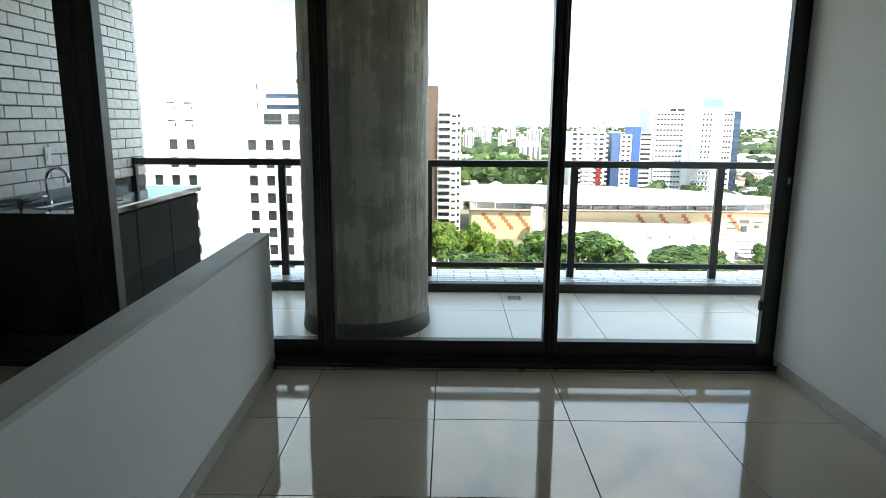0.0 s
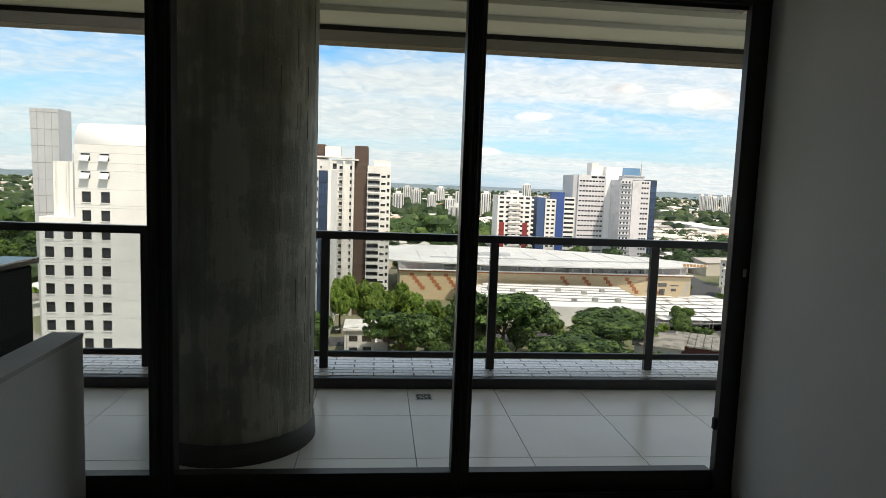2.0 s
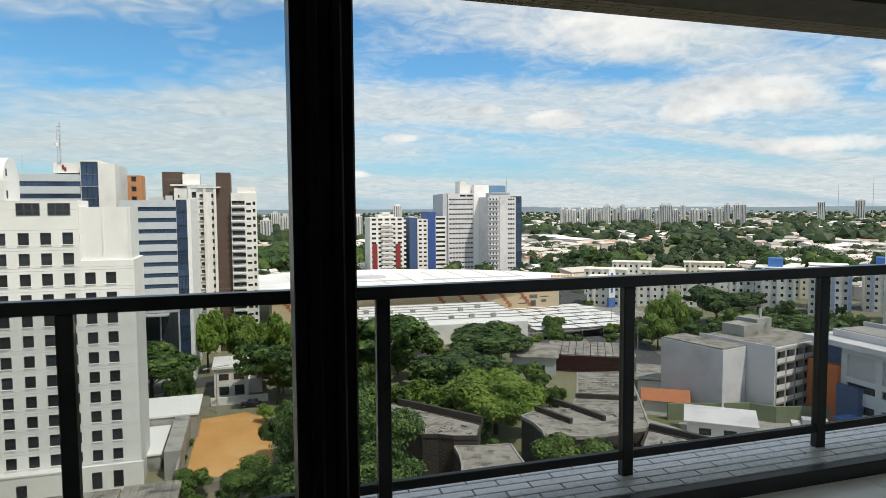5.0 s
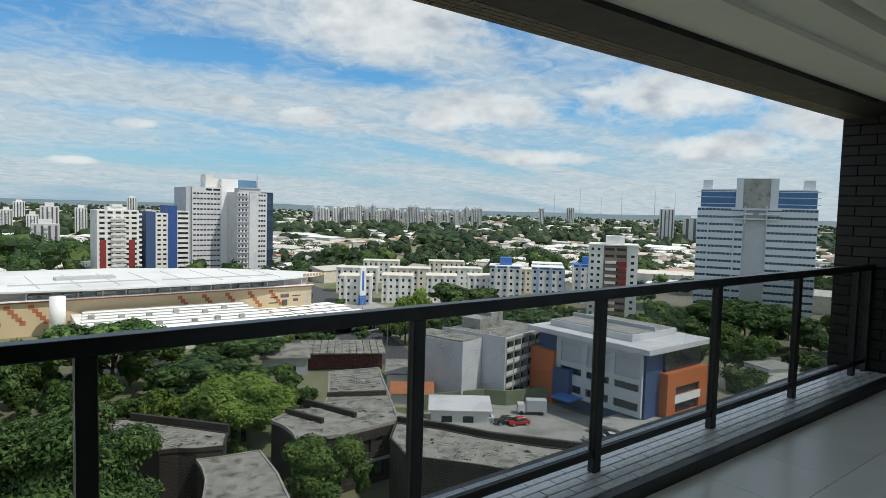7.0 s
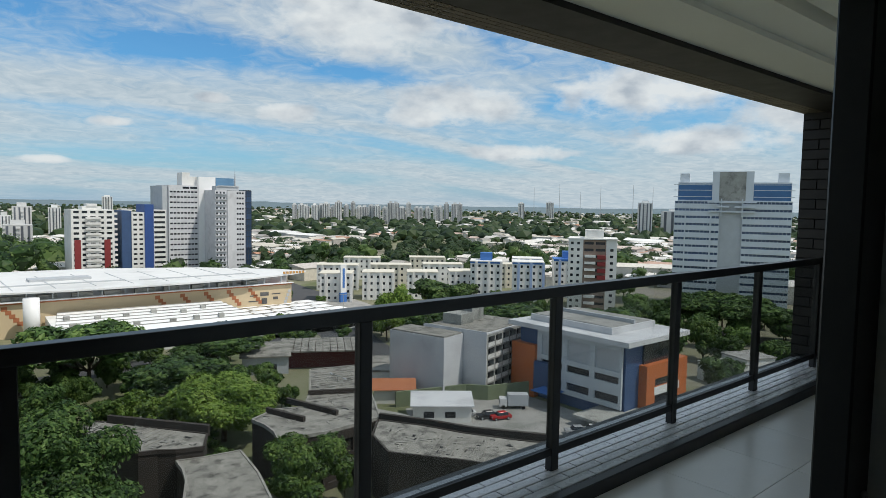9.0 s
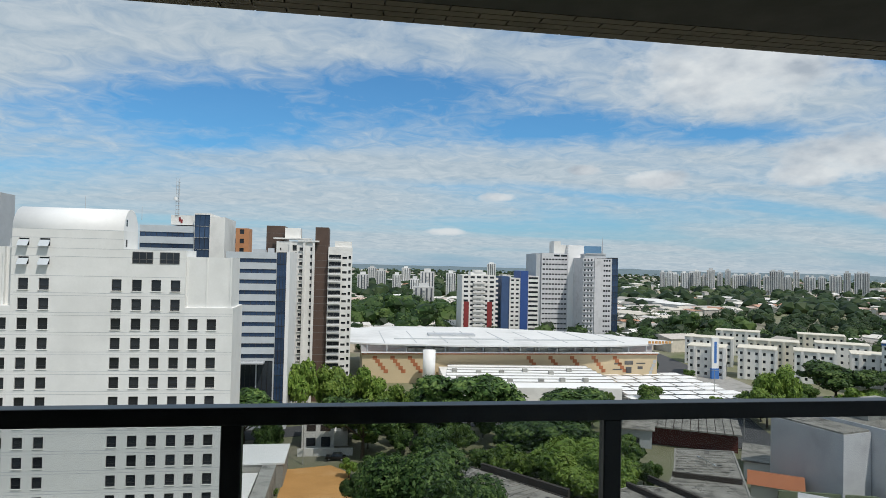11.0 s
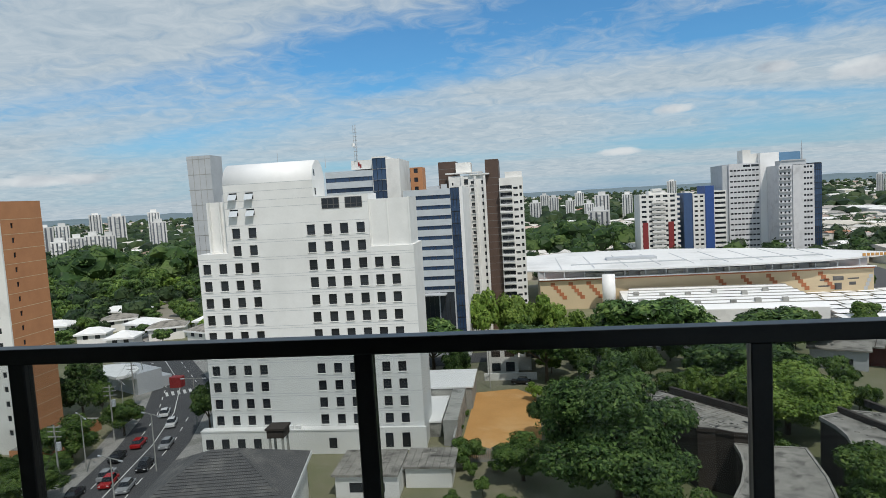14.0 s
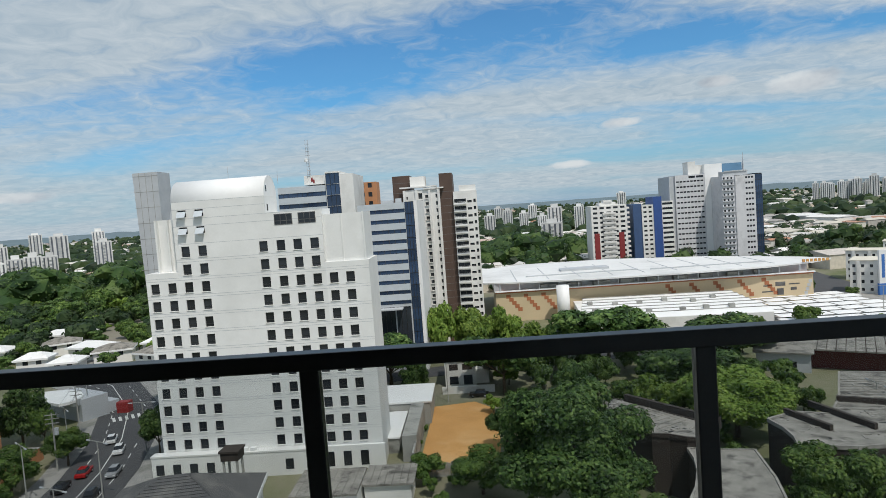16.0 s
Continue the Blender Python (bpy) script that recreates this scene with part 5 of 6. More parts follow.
for k in range(900):
    pts = (R1, R3, R1, R3, R2)[k % 5]
    p = Vector((random.uniform(min(q[0] for q in pts), max(q[0] for q in pts)), random.uniform(min(q[1] for q in pts), max(q[1] for q in pts))))
    c = sum((Vector(q) for q in pts), Vector((0, 0))) / len(pts)
    if not inside(c + (p - c) * 1.16, pts):
        continue
    tilt = math.radians({0: -12, 1: 35, 2: -12, 3: 35, 4: 30}[k % 5] + random.choice((0, 0, 90)) + random.uniform(-6, 6))
    along = Vector((math.cos(tilt), math.sin(tilt))) * random.uniform(0.1, 0.75)
    if k % 3:
        prism(strip([tuple(p - along), tuple(p + along)], random.uniform(0.08, 0.4)), 8.5, 8.53 + 0.03 * (k % 4), scraps)
    else:
        # thin black patch on the roof in place of a shaded gap
        prism(strip([tuple(p - along * 0.8), tuple(p + along * 0.8)], random.uniform(0.1, 0.5)), 8.48, 8.53, holes)
part("roof_scrap", scraps, M_SCRAP, ruin, "pale broken pieces of sheet")["kind"] = "stuff"
part("roof_gap", holes, M_RUBBER_VOID, ruin, "black patches laid on the roof for the shade in its gaps")["kind"] = "stuff"
part("ramp", prism(strip([(63.5, 101), (66.8, 93), (68.8, 84), (71.5, 77), (79, 65.5), (86, 58)], 5.0), 0, 3.6), M_PAVE, ruin, "pale concrete ramp")
part("ramp_wall", prism(strip([(60.8, 100), (64.0, 92), (66.0, 83), (68.8, 76), (76.5, 64), (83, 57)], 0.4), 0, 4.5), M_CONCR, ruin)

shed = thing("red_shed", (81.5, 142.4, GZ), "dark red shed with a long ribbed roof", "building", rz=-30)
turned(shed, [(-10, 10, 0, 12, 0, 4.4)], material("red_brown_paint", (0.13, 0.035, 0.028), (0.09, 0.026, 0.022), 0.6, 0.8), "wall")
turned(shed, [(-10.8 + 1.8 * k, -9.15 + 1.8 * k, -2.6, 13, 4.4, 4.75) for k in range(12)], M_FIBRO, "roof_sheet")
shed2 = thing("grey_shed", (67.1, 144.3, GZ), "grey shed with a pitched sheet roof", "building", rz=-25)
turned(shed2, [(-5.3, 5.3, 0, 8, 0, 4.2)], M_LGREY, "wall")
bm = box(-5.9, 5.9, -0.8, 8.8, 4.2, 4.5)
for v in bm.verts:
    v.co.z += 0.16 * (v.co.y + 0.8)
part("roof", bm, M_FIBRO, shed2)
windows(shed2, [(-3, -1.5, 1, 2.4), (1, 2.6, 1, 2.4)], M_GLASSB, 0.06)
tin = thing("tin_roof_house", (88, 116, GZ), "low house with a dark sheet roof", "building", rz=-35)
turned(tin, [(-9, 5, 0, 13, 0, 3.6)], M_WHITE, "wall")
turned(tin, [(-9.5, 5.5, -0.5, 13.5, 3.6, 3.9)], M_FIBRO, "roof")
terra = thing("terracotta_house", (78, 108, GZ), "small house with a terracotta roof", "building", rz=-35)
turned(terra, [(-4, 4, 0, 6, 0, 3.0)], M_WHITE, "wall")
bm = box(-4.6, 4.6, -0.6, 6.6, 3.0, 3.2)
for v in bm.verts:
    if v.co.z > 3.1:
        v.co.z += 1.3; v.co.y = 3 + (v.co.y - 3) * 0.1
part("roof", bm, M_TERRA, terra)


def hip_house(at, rz, w, d, eave, rise, wall, roof, label, name="house"):
    t = thing(name, (*at, GZ), label, "house", "", rz)
    turned(t, [(-w / 2 + 0.6, w / 2 - 0.6, 0.6, d - 0.6, 0, eave)], wall, "wall")
    bm = bmesh.new()
    b = [bm.verts.new(p) for p in ((-w / 2, 0, eave), (w / 2, 0, eave), (w / 2, d, eave), (-w / 2, d, eave))]
    b0 = [bm.verts.new((v.co.x, v.co.y, eave - 0.35)) for v in b]
    k = min(w, d) / 2
    r = [bm.verts.new((-w / 2 + k, d / 2, eave + rise)), bm.verts.new((w / 2 - k + 0.01, d / 2, eave + rise))] if w > d else [bm.verts.new((0, k, eave + rise)), bm.verts.new((0.01, d - k, eave + rise))]
    if w > d:
        fs = ((b[0], b[1], r[1], r[0]), (b[1], b[2], r[1]), (b[2], b[3], r[0], r[1]), (b[3], b[0], r[0]))
    else:
        fs = ((b[0], b[1], r[0]), (b[1], b[2], r[1], r[0]), (b[2], b[3], r[1]), (b[3], b[0], r[0], r[1]))
    shingles = bmesh.new()
    for f in fs:
        bm.faces.new(f)
        lo0, lo1, hi1, hi0 = f[0].co, f[1].co, f[2].co, f[-1].co if len(f) == 4 else f[2].co
        nrm = (lo1 - lo0).cross(hi0 - lo0).normalized()
        count = max(6, int((hi0 - lo0).length / 0.62))
        for i in range(count):
            a, e = i / count, (i + 1.0) / count
            up0, up1 = nrm * 0.09, nrm * 0.015
            q = [lo0.lerp(hi0, a) + up0, lo1.lerp(hi1, a) + up0, lo1.lerp(hi1, e) + up1, lo0.lerp(hi0, e) + up1]
            q += [lo0.lerp(hi0, a) + up1 * 0.2, lo1.lerp(hi1, a) + up1 * 0.2]
            v = [shingles.verts.new(p) for p in q]
            shingles.faces.new((v[0], v[1], v[2], v[3])); shingles.faces.new((v[4], v[5], v[1], v[0]))
    for i in range(4):
        bm.faces.new((b[i], b0[i], b0[(i + 1) % 4], b[(i + 1) % 4]))
    bm.faces.new(b0[::-1])
    bmesh.ops.recalc_face_normals(bm, faces=bm.faces[:])
    top = part("roof", bm, roof, t)
    tagged(part("shingle_course", shingles, roof, top), kind="stuff")
    turned(t, [(-w / 2 - 0.12, w / 2 + 0.12, -0.12, 0.0, eave - 0.5, eave + 0.05), (w / 2, w / 2 + 0.12, -0.12, d + 0.12, eave - 0.5, eave + 0.05)], M_ROOFW, "eaves_board")
    windows(t, [(-w / 4, -w / 4 + 1.5, 2.4, 4.0), (w / 8, w / 8 + 1.5, 2.4, 4.0)], M_GLASSB, 0.63)
    return t


hip_house((-35.5, 72), 9, 19, 16, 6.3, 4.2, M_WHITE, M_DROOF, "white house with a dark grey hipped tile roof")
tower_s = thing("chimney_house", (-35.6, 95.2, GZ), "small dark concrete tank tower on legs", "tank tower")
for a, b in ((-1, -1), (1, -1), (1, 1), (-1, 1)):
    part("leg", box(a - 0.15, a + 0.15, b - 0.15, b + 0.15, 0, 6.4), M_CONCR, tower_s)
part("tank", boxes([(-1.3, 1.3, -1.3, 1.3, 6.4, 7.6), (-1.5, 1.5, -1.5, 1.5, 7.6, 7.9)]), M_DARKW, tower_s)
lowb = thing("low_annex", (-25, 88, GZ), "low annex with grey fibre-cement roofs", "building")
turned(lowb, [(0, 9, 0, 8, 0, 3.2), (9.4, 16, 3, 9, 0, 3.0)], M_WHITE, "wall")
turned(lowb, [(-0.4 + 1.05 * k, 0.6 + 1.05 * k, -0.5, 8.4, 3.2, 3.5) for k in range(9)] + [(9.2 + 1.05 * k, 10.2 + 1.05 * k, 2.5, 9.4, 3.0, 3.3) for k in range(7)], M_FIBRO, "roof_sheet")
windows(lowb, [(2, 4, 0.8, 2.2), (5, 7, 0.8, 2.2)], M_GLASSB, 0.06)
paving = thing("yard_paving", (-26, 74, GZ), "pale worn concrete yard paving beside the annex", "paving")
for k in range(5):
    part("slab", box(3.1 * k, 3.1 * k + 3.06, 0, 13.6, 0, 0.1), M_CONCR, paving)
yard = thing("service_building", (-19.8, 120, GZ), "low grey service building beside the sand lot", "building")
turned(yard, [(0, 11.5, 4, 16, 0, 4.2), (0, 7, -10, 4, 0, 2.6)], M_CONCR, "wall")
turned(yard, [(-0.2, 11.8, 3.8, 16.2, 4.2, 4.5), (-0.2, 7.2, -10.2, 3.8, 2.6, 2.85)], M_ROOFW, "roof")
turned(yard, [(8.0, 10.4, -14, 3, 0, 4.4)], M_CONCR, "side_wall")
fence = thing("plank_fence", (-9.0, 99.6, GZ), "grey weathered plank fence in front of the sand", "fence")
for k in range(40):
    part("plank", box(k * 0.31, k * 0.31 + 0.28, -0.03, 0.03, 0, 2.2 + 0.12 * math.sin(k * 2.3)), M_CONCR, fence)
wallc = thing("concrete_wall", (-9.6, 101, GZ), "dark stained concrete wall beside the sand", "wall")
turned(wallc, [(-0.15, 0.15, 6 * k, 6 * k + 5.8, 0, 3.4 + 0.3 * (k % 2)) for k in range(5)], M_CONCR, "panel")
villa = thing("white_villa", (-6.5, 144, GZ), "white flat-roofed villa with a walled garden", "house")
turned(villa, [(0, 7, 4, 14, 0, 6.4), (7, 10, 6, 14, 0, 3.2), (-0.5, 11, -1.5, -1.2, 0, 1.6)], M_WHITE, "wall")
turned(villa, [(-0.4, 7.4, 3.4, 14.4, 6.4, 6.8), (8.5, 12, 3, 13.5, 6.4, 6.7), (8.5, 8.8, 3, 13.5, 3.2, 6.4), (11.7, 12, 3, 13.5, 3.2, 6.4)], M_WHITE, "roof")
windows(villa, [(1, 3, 3.8, 5.2), (4, 6.2, 3.8, 5.2), (1, 3, 0.6, 2.4), (4.2, 6.2, 0.4, 2.6)], M_GLASSB, 4.06)
wbl = thing("curved_white_building", (-92, 146, GZ), "low white building with curved canopies", "building", rz=-30)
for k in range(3):
    part("canopy", prism([(8 * math.cos(a) + 1.5 * k, 6 * math.sin(a) - 3.5 * k) for a in [math.pi * j / 10 for j in range(-1, 12)]], 2.6 + 1.2 * k, 3.2 + 1.2 * k), M_ROOFW, wbl)
turned(wbl, [(-6, 9, -3, 5, 0, 2.6), (-4, 10, -4, 2, 0, 5.0)], M_LGREY, "wall")
redk = thing("red_kiosk", (-79.0, 143.5, GZ), "red sign kiosk beside the street", "kiosk")
turned(redk, [(-1.6, 1.2, -1.0, 1.0, 0, 2.6)], material("bright_red_paint", (0.3, 0.03, 0.03), (0.24, 0.025, 0.025), 1, 0.6), "body", "", 0.05)
pyl = thing("sign_pylon", (140.8, 229, GZ), "tall white and blue roadside sign pylon", "sign")
turned(pyl, [(-1.3, 1.3, -0.4, 0.4, 4, 15.5)], M_ROOFW, "panel")
turned(pyl, [(-1.5, 1.5, -0.5, 0.5, 0, 4)], M_BLUEW, "base")
turned(pyl, [(-0.5, 0.5, -0.45, -0.4, 6, 14)], M_BLUEW, "lettering_bar", "blue vertical bar of writing")

for k, (x, y, w, d, rz) in enumerate(((-112, 196, 12, 9, 20), (-126, 203, 14, 9, -15), (-100, 206, 16, 8, 5), (-140, 214, 12, 8, 30), (-119, 182, 9, 8, 10), (-152, 232, 18, 9, 0), (-98, 188, 10, 8, -25), (-134, 190, 10, 7, 12), (-160, 205, 13, 9, 8), (-178, 196, 14, 9, -8))):
    hip_house((x, y), rz, w, d, 4.2, 1.6, M_WHITE, M_ROOFW if k % 3 else M_FIBRO, "white house with a low sheet roof among trees")

# ---- cars ----
def paint(name, c):
    return material(name, c, tuple(x * 0.92 for x in c), 2, 0.25, 0.1)


M_TYRE = M_RUBBER_VOID
CARS = {"red": paint("red_car_paint", (0.42, 0.02, 0.02)), "white": paint("white_car_paint", (0.78, 0.78, 0.78)), "black": paint("black_car_paint", (0.02, 0.02, 0.022)), "silver": paint("silver_car_paint", (0.35, 0.36, 0.37))}


def car(colour, at, rz, z=0.16):
    t = thing("car", (at[0], at[1], GZ + z), f"{colour} hatchback car with dark windows", "car", "", rz)
    bm = box(-0.86, 0.86, -2.05, 2.05, 0.3, 0.86, 0.12, None, 2)
    part("body", bm, CARS[colour], t)
    bm = box(-0.76, 0.76, -1.5, 0.95, 0.84, 1.42)
    for v in bm.verts:
        if v.co.z > 1.2:
            v.co.x *= 0.8; v.co.y = v.co.y * 0.72 - 0.12
    bmesh.ops.bevel(bm, geom=bm.edges[:], offset=0.06, segments=2, affect="EDGES")
    part("cabin_glass", bm, M_GLASSB, t, "dark car windows")
    part("roof", box(-0.58, 0.58, -1.12, 0.5, 1.41, 1.46, 0.03), CARS[colour], t)
    for x in (-0.8, 0.8):
        for y in (-1.3, 1.3):
            w = part("wheel", cylinder(0.31, 0.31, -0.1, 0.1, 14), M_TYRE, t)
            w.matrix_local = pose(x, y, 0.31, 0, 90, 0)
            part("rim", cylinder(0.18, 0.18, -0.108, 0.108, 10), M_LGREY, w)
    for x in (-0.6, 0.6):
        part("headlight", box(x - 0.18, x + 0.18, 1.98, 2.07, 0.58, 0.72, 0.02), M_PLASTIC, t)
    return t


for c, at, rz in (("white", (-70.8, 123.5), 22), ("red", (-66.5, 107.5), 13), ("silver", (-63.8, 94.5), 13), ("red", (-61.9, 92.2), 193), ("black", (-66.6, 101.5), 13), ("black", (-59.6, 98.0), 193),
                  ("silver", (-61.0, 107.0), 193), ("black", (-64.5, 88.0), 13), ("white", (-66.0, 117.5), 200), ("silver", (-58.0, 90.5), 193)):
    car(c, at, rz)
for c, at, rz in (("white", (84.7, 93.6), 60), ("black", (86.9, 89.9), 70), ("red", (88.6, 87.9), 70), ("silver", (93.8, 74.0), 55), ("white", (96.5, 72.5), 55), ("black", (86.5, 100.0), 60), ("black", (1.0, 139.5), 85), ("black", (94, 138), 40), ("silver", (97, 136), 40), ("red", (99.5, 134.5), 40)):
    car(c, at, rz, 0.08)
truck = thing("box_truck", (95.6, 91.0, GZ + 0.08), "white box truck parked in the lot", "truck", "", 50)
part("cargo_box", box(-1.1, 1.1, -2.8, 1.3, 0.7, 3.0, 0.04), M_LGREY, truck)
part("cab", box(-1.0, 1.0, 1.4, 3.0, 0.45, 2.2, 0.2, None, 2), CARS["white"], truck)
part("windscreen", box(-0.85, 0.85, 2.98, 3.03, 1.3, 2.0), M_GLASSB, truck)
for x in (-0.9, 0.9):
    for y in (-1.8, 2.2):
        w = part("wheel", cylinder(0.42, 0.42, -0.12, 0.12, 14), M_TYRE, truck)
        w.matrix_local = pose(x, y, 0.42, 0, 90, 0)
lamp_post = thing("street_lamp", (-60.5, 117, GZ), "thin grey street lamp with a double arm", "street lamp", "street lamps")
part("pole", cylinder(0.12, 0.07, 0, 9.5, 8), M_CONCR, lamp_post)
part("arm", boxes([(-2.2, 2.2, -0.05, 0.05, 9.4, 9.5)]), M_CONCR, lamp_post)
for x in (-2.2, 2.2):
    part("lamp_head", box(x - 0.4, x + 0.4, -0.12, 0.12, 9.3, 9.5, 0.04), M_LGREY, lamp_post)
for at in ((-57.0, 97), (-69, 97), (-74.5, 116), (-86, 141), (-52.5, 80), (-5.5, 137), (62.0, 103.5), (100, 150), (118, 192)):
    copy_thing(lamp_post, pose(*at, GZ, 0, 0, 30 + at[0]))

pole = thing("power_pole", (-68.2, 90, GZ), "grey concrete power pole with cross arms", "power pole", "power poles")
part("pole", cylinder(0.16, 0.11, 0, 10.5, 8), M_CONCR, pole)
for z in (8.6, 9.4, 10.1):
    part("cross_arm", box(-1.1, 1.1, -0.06, 0.06, z, z + 0.12), M_CONCR, pole)
part("transformer", cylinder(0.35, 0.35, 6.6, 7.8, 12, (0.5, 0)), M_LGREY, pole)
POLES = [(-68.2, 90), (-72.8, 110), (-80, 128), (-55.5, 70)]
for at in POLES[1:]:
    copy_thing(pole, pose(*at, GZ, 0, 0, 15))
for a, b in ((3, 0), (0, 1), (1, 2)):
    A, B = POLES[a], POLES[b]
    for dz, du in ((10.2, -0.9), (10.2, 0.9), (8.7, 0.0)):
        pts = [(A[0] + (B[0] - A[0]) * f + du, A[1] + (B[1] - A[1]) * f, GZ + dz - 0.7 * 4 * f * (1 - f)) for f in [k / 8 for k in range(9)]]
        tagged(obj("power_cable", tube(pts, 0.03, 4), M_RUBBER_VOID), "thin black power cable between poles", "cable", "power cables")

# ---- trees ----
def leaf_cloud(bm, lobes, count, size, rng):
    weights = [l[3] ** 2 for l in lobes]
    for _ in range(count):
        x, y, z, r, sq = rng.choices(lobes, weights)[0]
        while True:
            d = Vector((rng.gauss(0, 1), rng.gauss(0, 1), rng.gauss(0.25, 1)))
            if d.length > 0.2:
                break
        d.normalize()
        rad = r * (0.72 + 0.34 * rng.random() ** 0.6) * (0.86 + 0.3 * noise.noise((d.x * 2.2 + x, d.y * 2.2 + y, d.z * 2.2 + z)))
        p = Vector((x, y, z)) + Vector((d.x * rad, d.y * rad, d.z * rad * sq))
        q = (d + Vector((rng.uniform(-0.7, 0.7), rng.uniform(-0.7, 0.7), rng.uniform(-0.3, 0.9)))).to_track_quat("Z", "Y")
        s = size * rng.uniform(0.55, 1.25)
        a = rng.uniform(0, 6.28)
        u, v = q @ Vector((math.cos(a), math.sin(a), 0)) * s, q @ Vector((-math.sin(a), math.cos(a), 0)) * s * 0.62
        nrm = q @ Vector((0, 0, 1)) * s * 0.16
        vs = [bm.verts.new(c) for c in (p - u, p - v * 0.9 - nrm, p + u * 0.95, p + v * 0.9 - nrm)]
        bm.faces.new((vs[0], vs[1], vs[2])); bm.faces.new((vs[0], vs[2], vs[3]))


def make_tree(name, seed, R, H, mat, count, size, squash=0.62, label="", lobes_n=9, group="trees"):
    rng = random.Random(seed)
    t = thing(name, (0, 0, -200), label, "tree", group)
    zc = H - R * squash * 1.05
    trunk = tube([(0, 0, 0), (0.15, 0.1, H * 0.22), (0.1, -0.1, H * 0.42), (0, 0, zc)], 0.03 * R + 0.12, 8)
    for v in trunk.verts:
        k = 1.15 - 0.75 * v.co.z / zc
        v.co.x *= k; v.co.y *= k
    lobes = [(0, 0, zc, R * 0.6, squash)]
    for k in range(lobes_n):
        a = 2.4 * k + rng.uniform(-0.4, 0.4)
        e = rng.uniform(-0.95, 1.15)
        d = R * rng.uniform(0.56, 0.72) * math.cos(e)
        lobes.append((d * math.cos(a), d * math.sin(a), zc + R * squash * 0.66 * math.sin(e), R * rng.uniform(0.22, 0.36), rng.uniform(0.6, 0.9)))
    me = bpy.data.meshes.new("limb")
    for l in lobes[1:6]:
        br = tube([(0, 0, H * 0.3), (l[0] * 0.5, l[1] * 0.5, (H * 0.3 + l[2]) / 2), (l[0], l[1], l[2])], 0.012 * R + 0.04, 5)
        br.to_mesh(me); br.free(); trunk.from_mesh(me)
    bpy.data.meshes.remove(me)
    part("trunk", trunk, M_BARK, t)
    bm = bmesh.new()
    leaf_cloud(bm, lobes, count, size, rng)
    part("crown", bm, mat, t)
    return t


noise.seed_set(3)
KINDS = {
    "dark": [make_tree("tree", 11, 10.0, 18.0, L_DARK, 36000, 0.29, 0.78, "broad tree with a dense dark green crown", 22), make_tree("tree", 12, 9.0, 16.0, L_DARK, 20000, 0.32, 0.6, "spreading tree with a dark green crown", 18)],
    "mid": [make_tree("tree", 13, 6.0, 10.5, L_MID, 11000, 0.26, 0.72, "rounded green street tree", 16), make_tree("tree", 14, 7.0, 12.0, L_MID, 11500, 0.29, 0.62, "broad green tree with an uneven crown", 16)],
    "light": [make_tree("tree", 15, 8.0, 10.5, L_LIGHT, 20000, 0.28, 0.5, "flat spreading tree with a bright green crown", 18)],
    "dark_far": [make_tree("tree", 11, 10.0, 18.0, L_DARK, 6500, 0.62, 0.78, "broad tree with a dense dark green crown", 16), make_tree("tree", 12, 9.0, 16.0, L_DARK, 5500, 0.6, 0.6, "spreading tree with a dark green crown", 16)],
    "mid_far": [make_tree("tree", 13, 6.0, 10.5, L_MID, 3600, 0.46, 0.72, "rounded green street tree", 13), make_tree("tree", 14, 7.0, 12.0, L_MID, 4200, 0.5, 0.62, "broad green tree with an uneven crown", 14)],
    "light_far": [make_tree("tree", 15, 8.0, 10.5, L_LIGHT, 5000, 0.52, 0.5, "flat spreading tree with a bright green crown", 15), make_tree("tree", 16, 6.0, 9.0, L_LIGHT, 3600, 0.45, 0.6, "bright green tree with an open crown", 12)],
}
used = set()


def plant(kind, i, at, R, H=None, rz=0.0, z=0.0):
    far_off = at[1] > 116 or abs(at[0]) > 100 or R < 3.9
    t = KINDS[kind + "_far" if far_off else kind][i]
    r0 = {"dark": (10.0, 9.0), "mid": (6.0, 7.0), "light": (8.0, 6.0)}[kind][i]
    h0 = {"dark": (18.0, 16.0), "mid": (10.5, 12.0), "light": (10.5, 9.0)}[kind][i]
    s = R / r0
    m = Matrix.LocRotScale((*at, GZ + z), Euler((0, 0, rz)), (s, s, (H or h0 * s) / h0))
    if t.name in used:
        copy_thing(t, m)
    else:
        used.add(t.name); t.matrix_world = m


rng = random.Random(5)
plant("dark", 0, (12.8, 83), 11.6, 19.3, 0.4)
plant("dark", 1, (31, 150), 14, 17.5, 1.0)
plant("light", 0, (43, 109), 10.5, 11.5, 0.3)
plant("light", 1, (33, 118), 5, 9)
plant("mid", 0, (41.0, 77.5), 7.0, 11.5, 2.0)
plant("mid", 1, (33.5, 88.5), 3.0, 8, 1.0)
plant("mid", 0, (1, 93), 4.6, 6.2, 4.0)
plant("mid", 1, (17, 68), 6.5, 11, 2.2)
plant("mid", 0, (-7.5, 97.5), 3.2, 5.0, 2.2)
plant("light", 1, (3.6, 128), 2.5, 4)
for bx, by, R, H, i in ((-6.5, 93, 3.0, 5.0, 1), (-3.0, 96, 2.6, 4.2, 0), (-4.5, 88, 3.4, 4.6, 1), (-8.5, 86, 2.8, 4.0, 0), (-1.0, 84, 3.6, 5.0, 0), (-6.5, 80, 3.0, 3.8, 1), (4.0, 79, 3.6, 5.0, 1), (-9.4, 112, 1.2, 2.4, 1), (-9.2, 120, 1.4, 2.6, 0)):
    plant("mid", i, (bx, by), R, H, bx)
plant("mid", 1, (63, 108), 2.8, 9, 0.5)
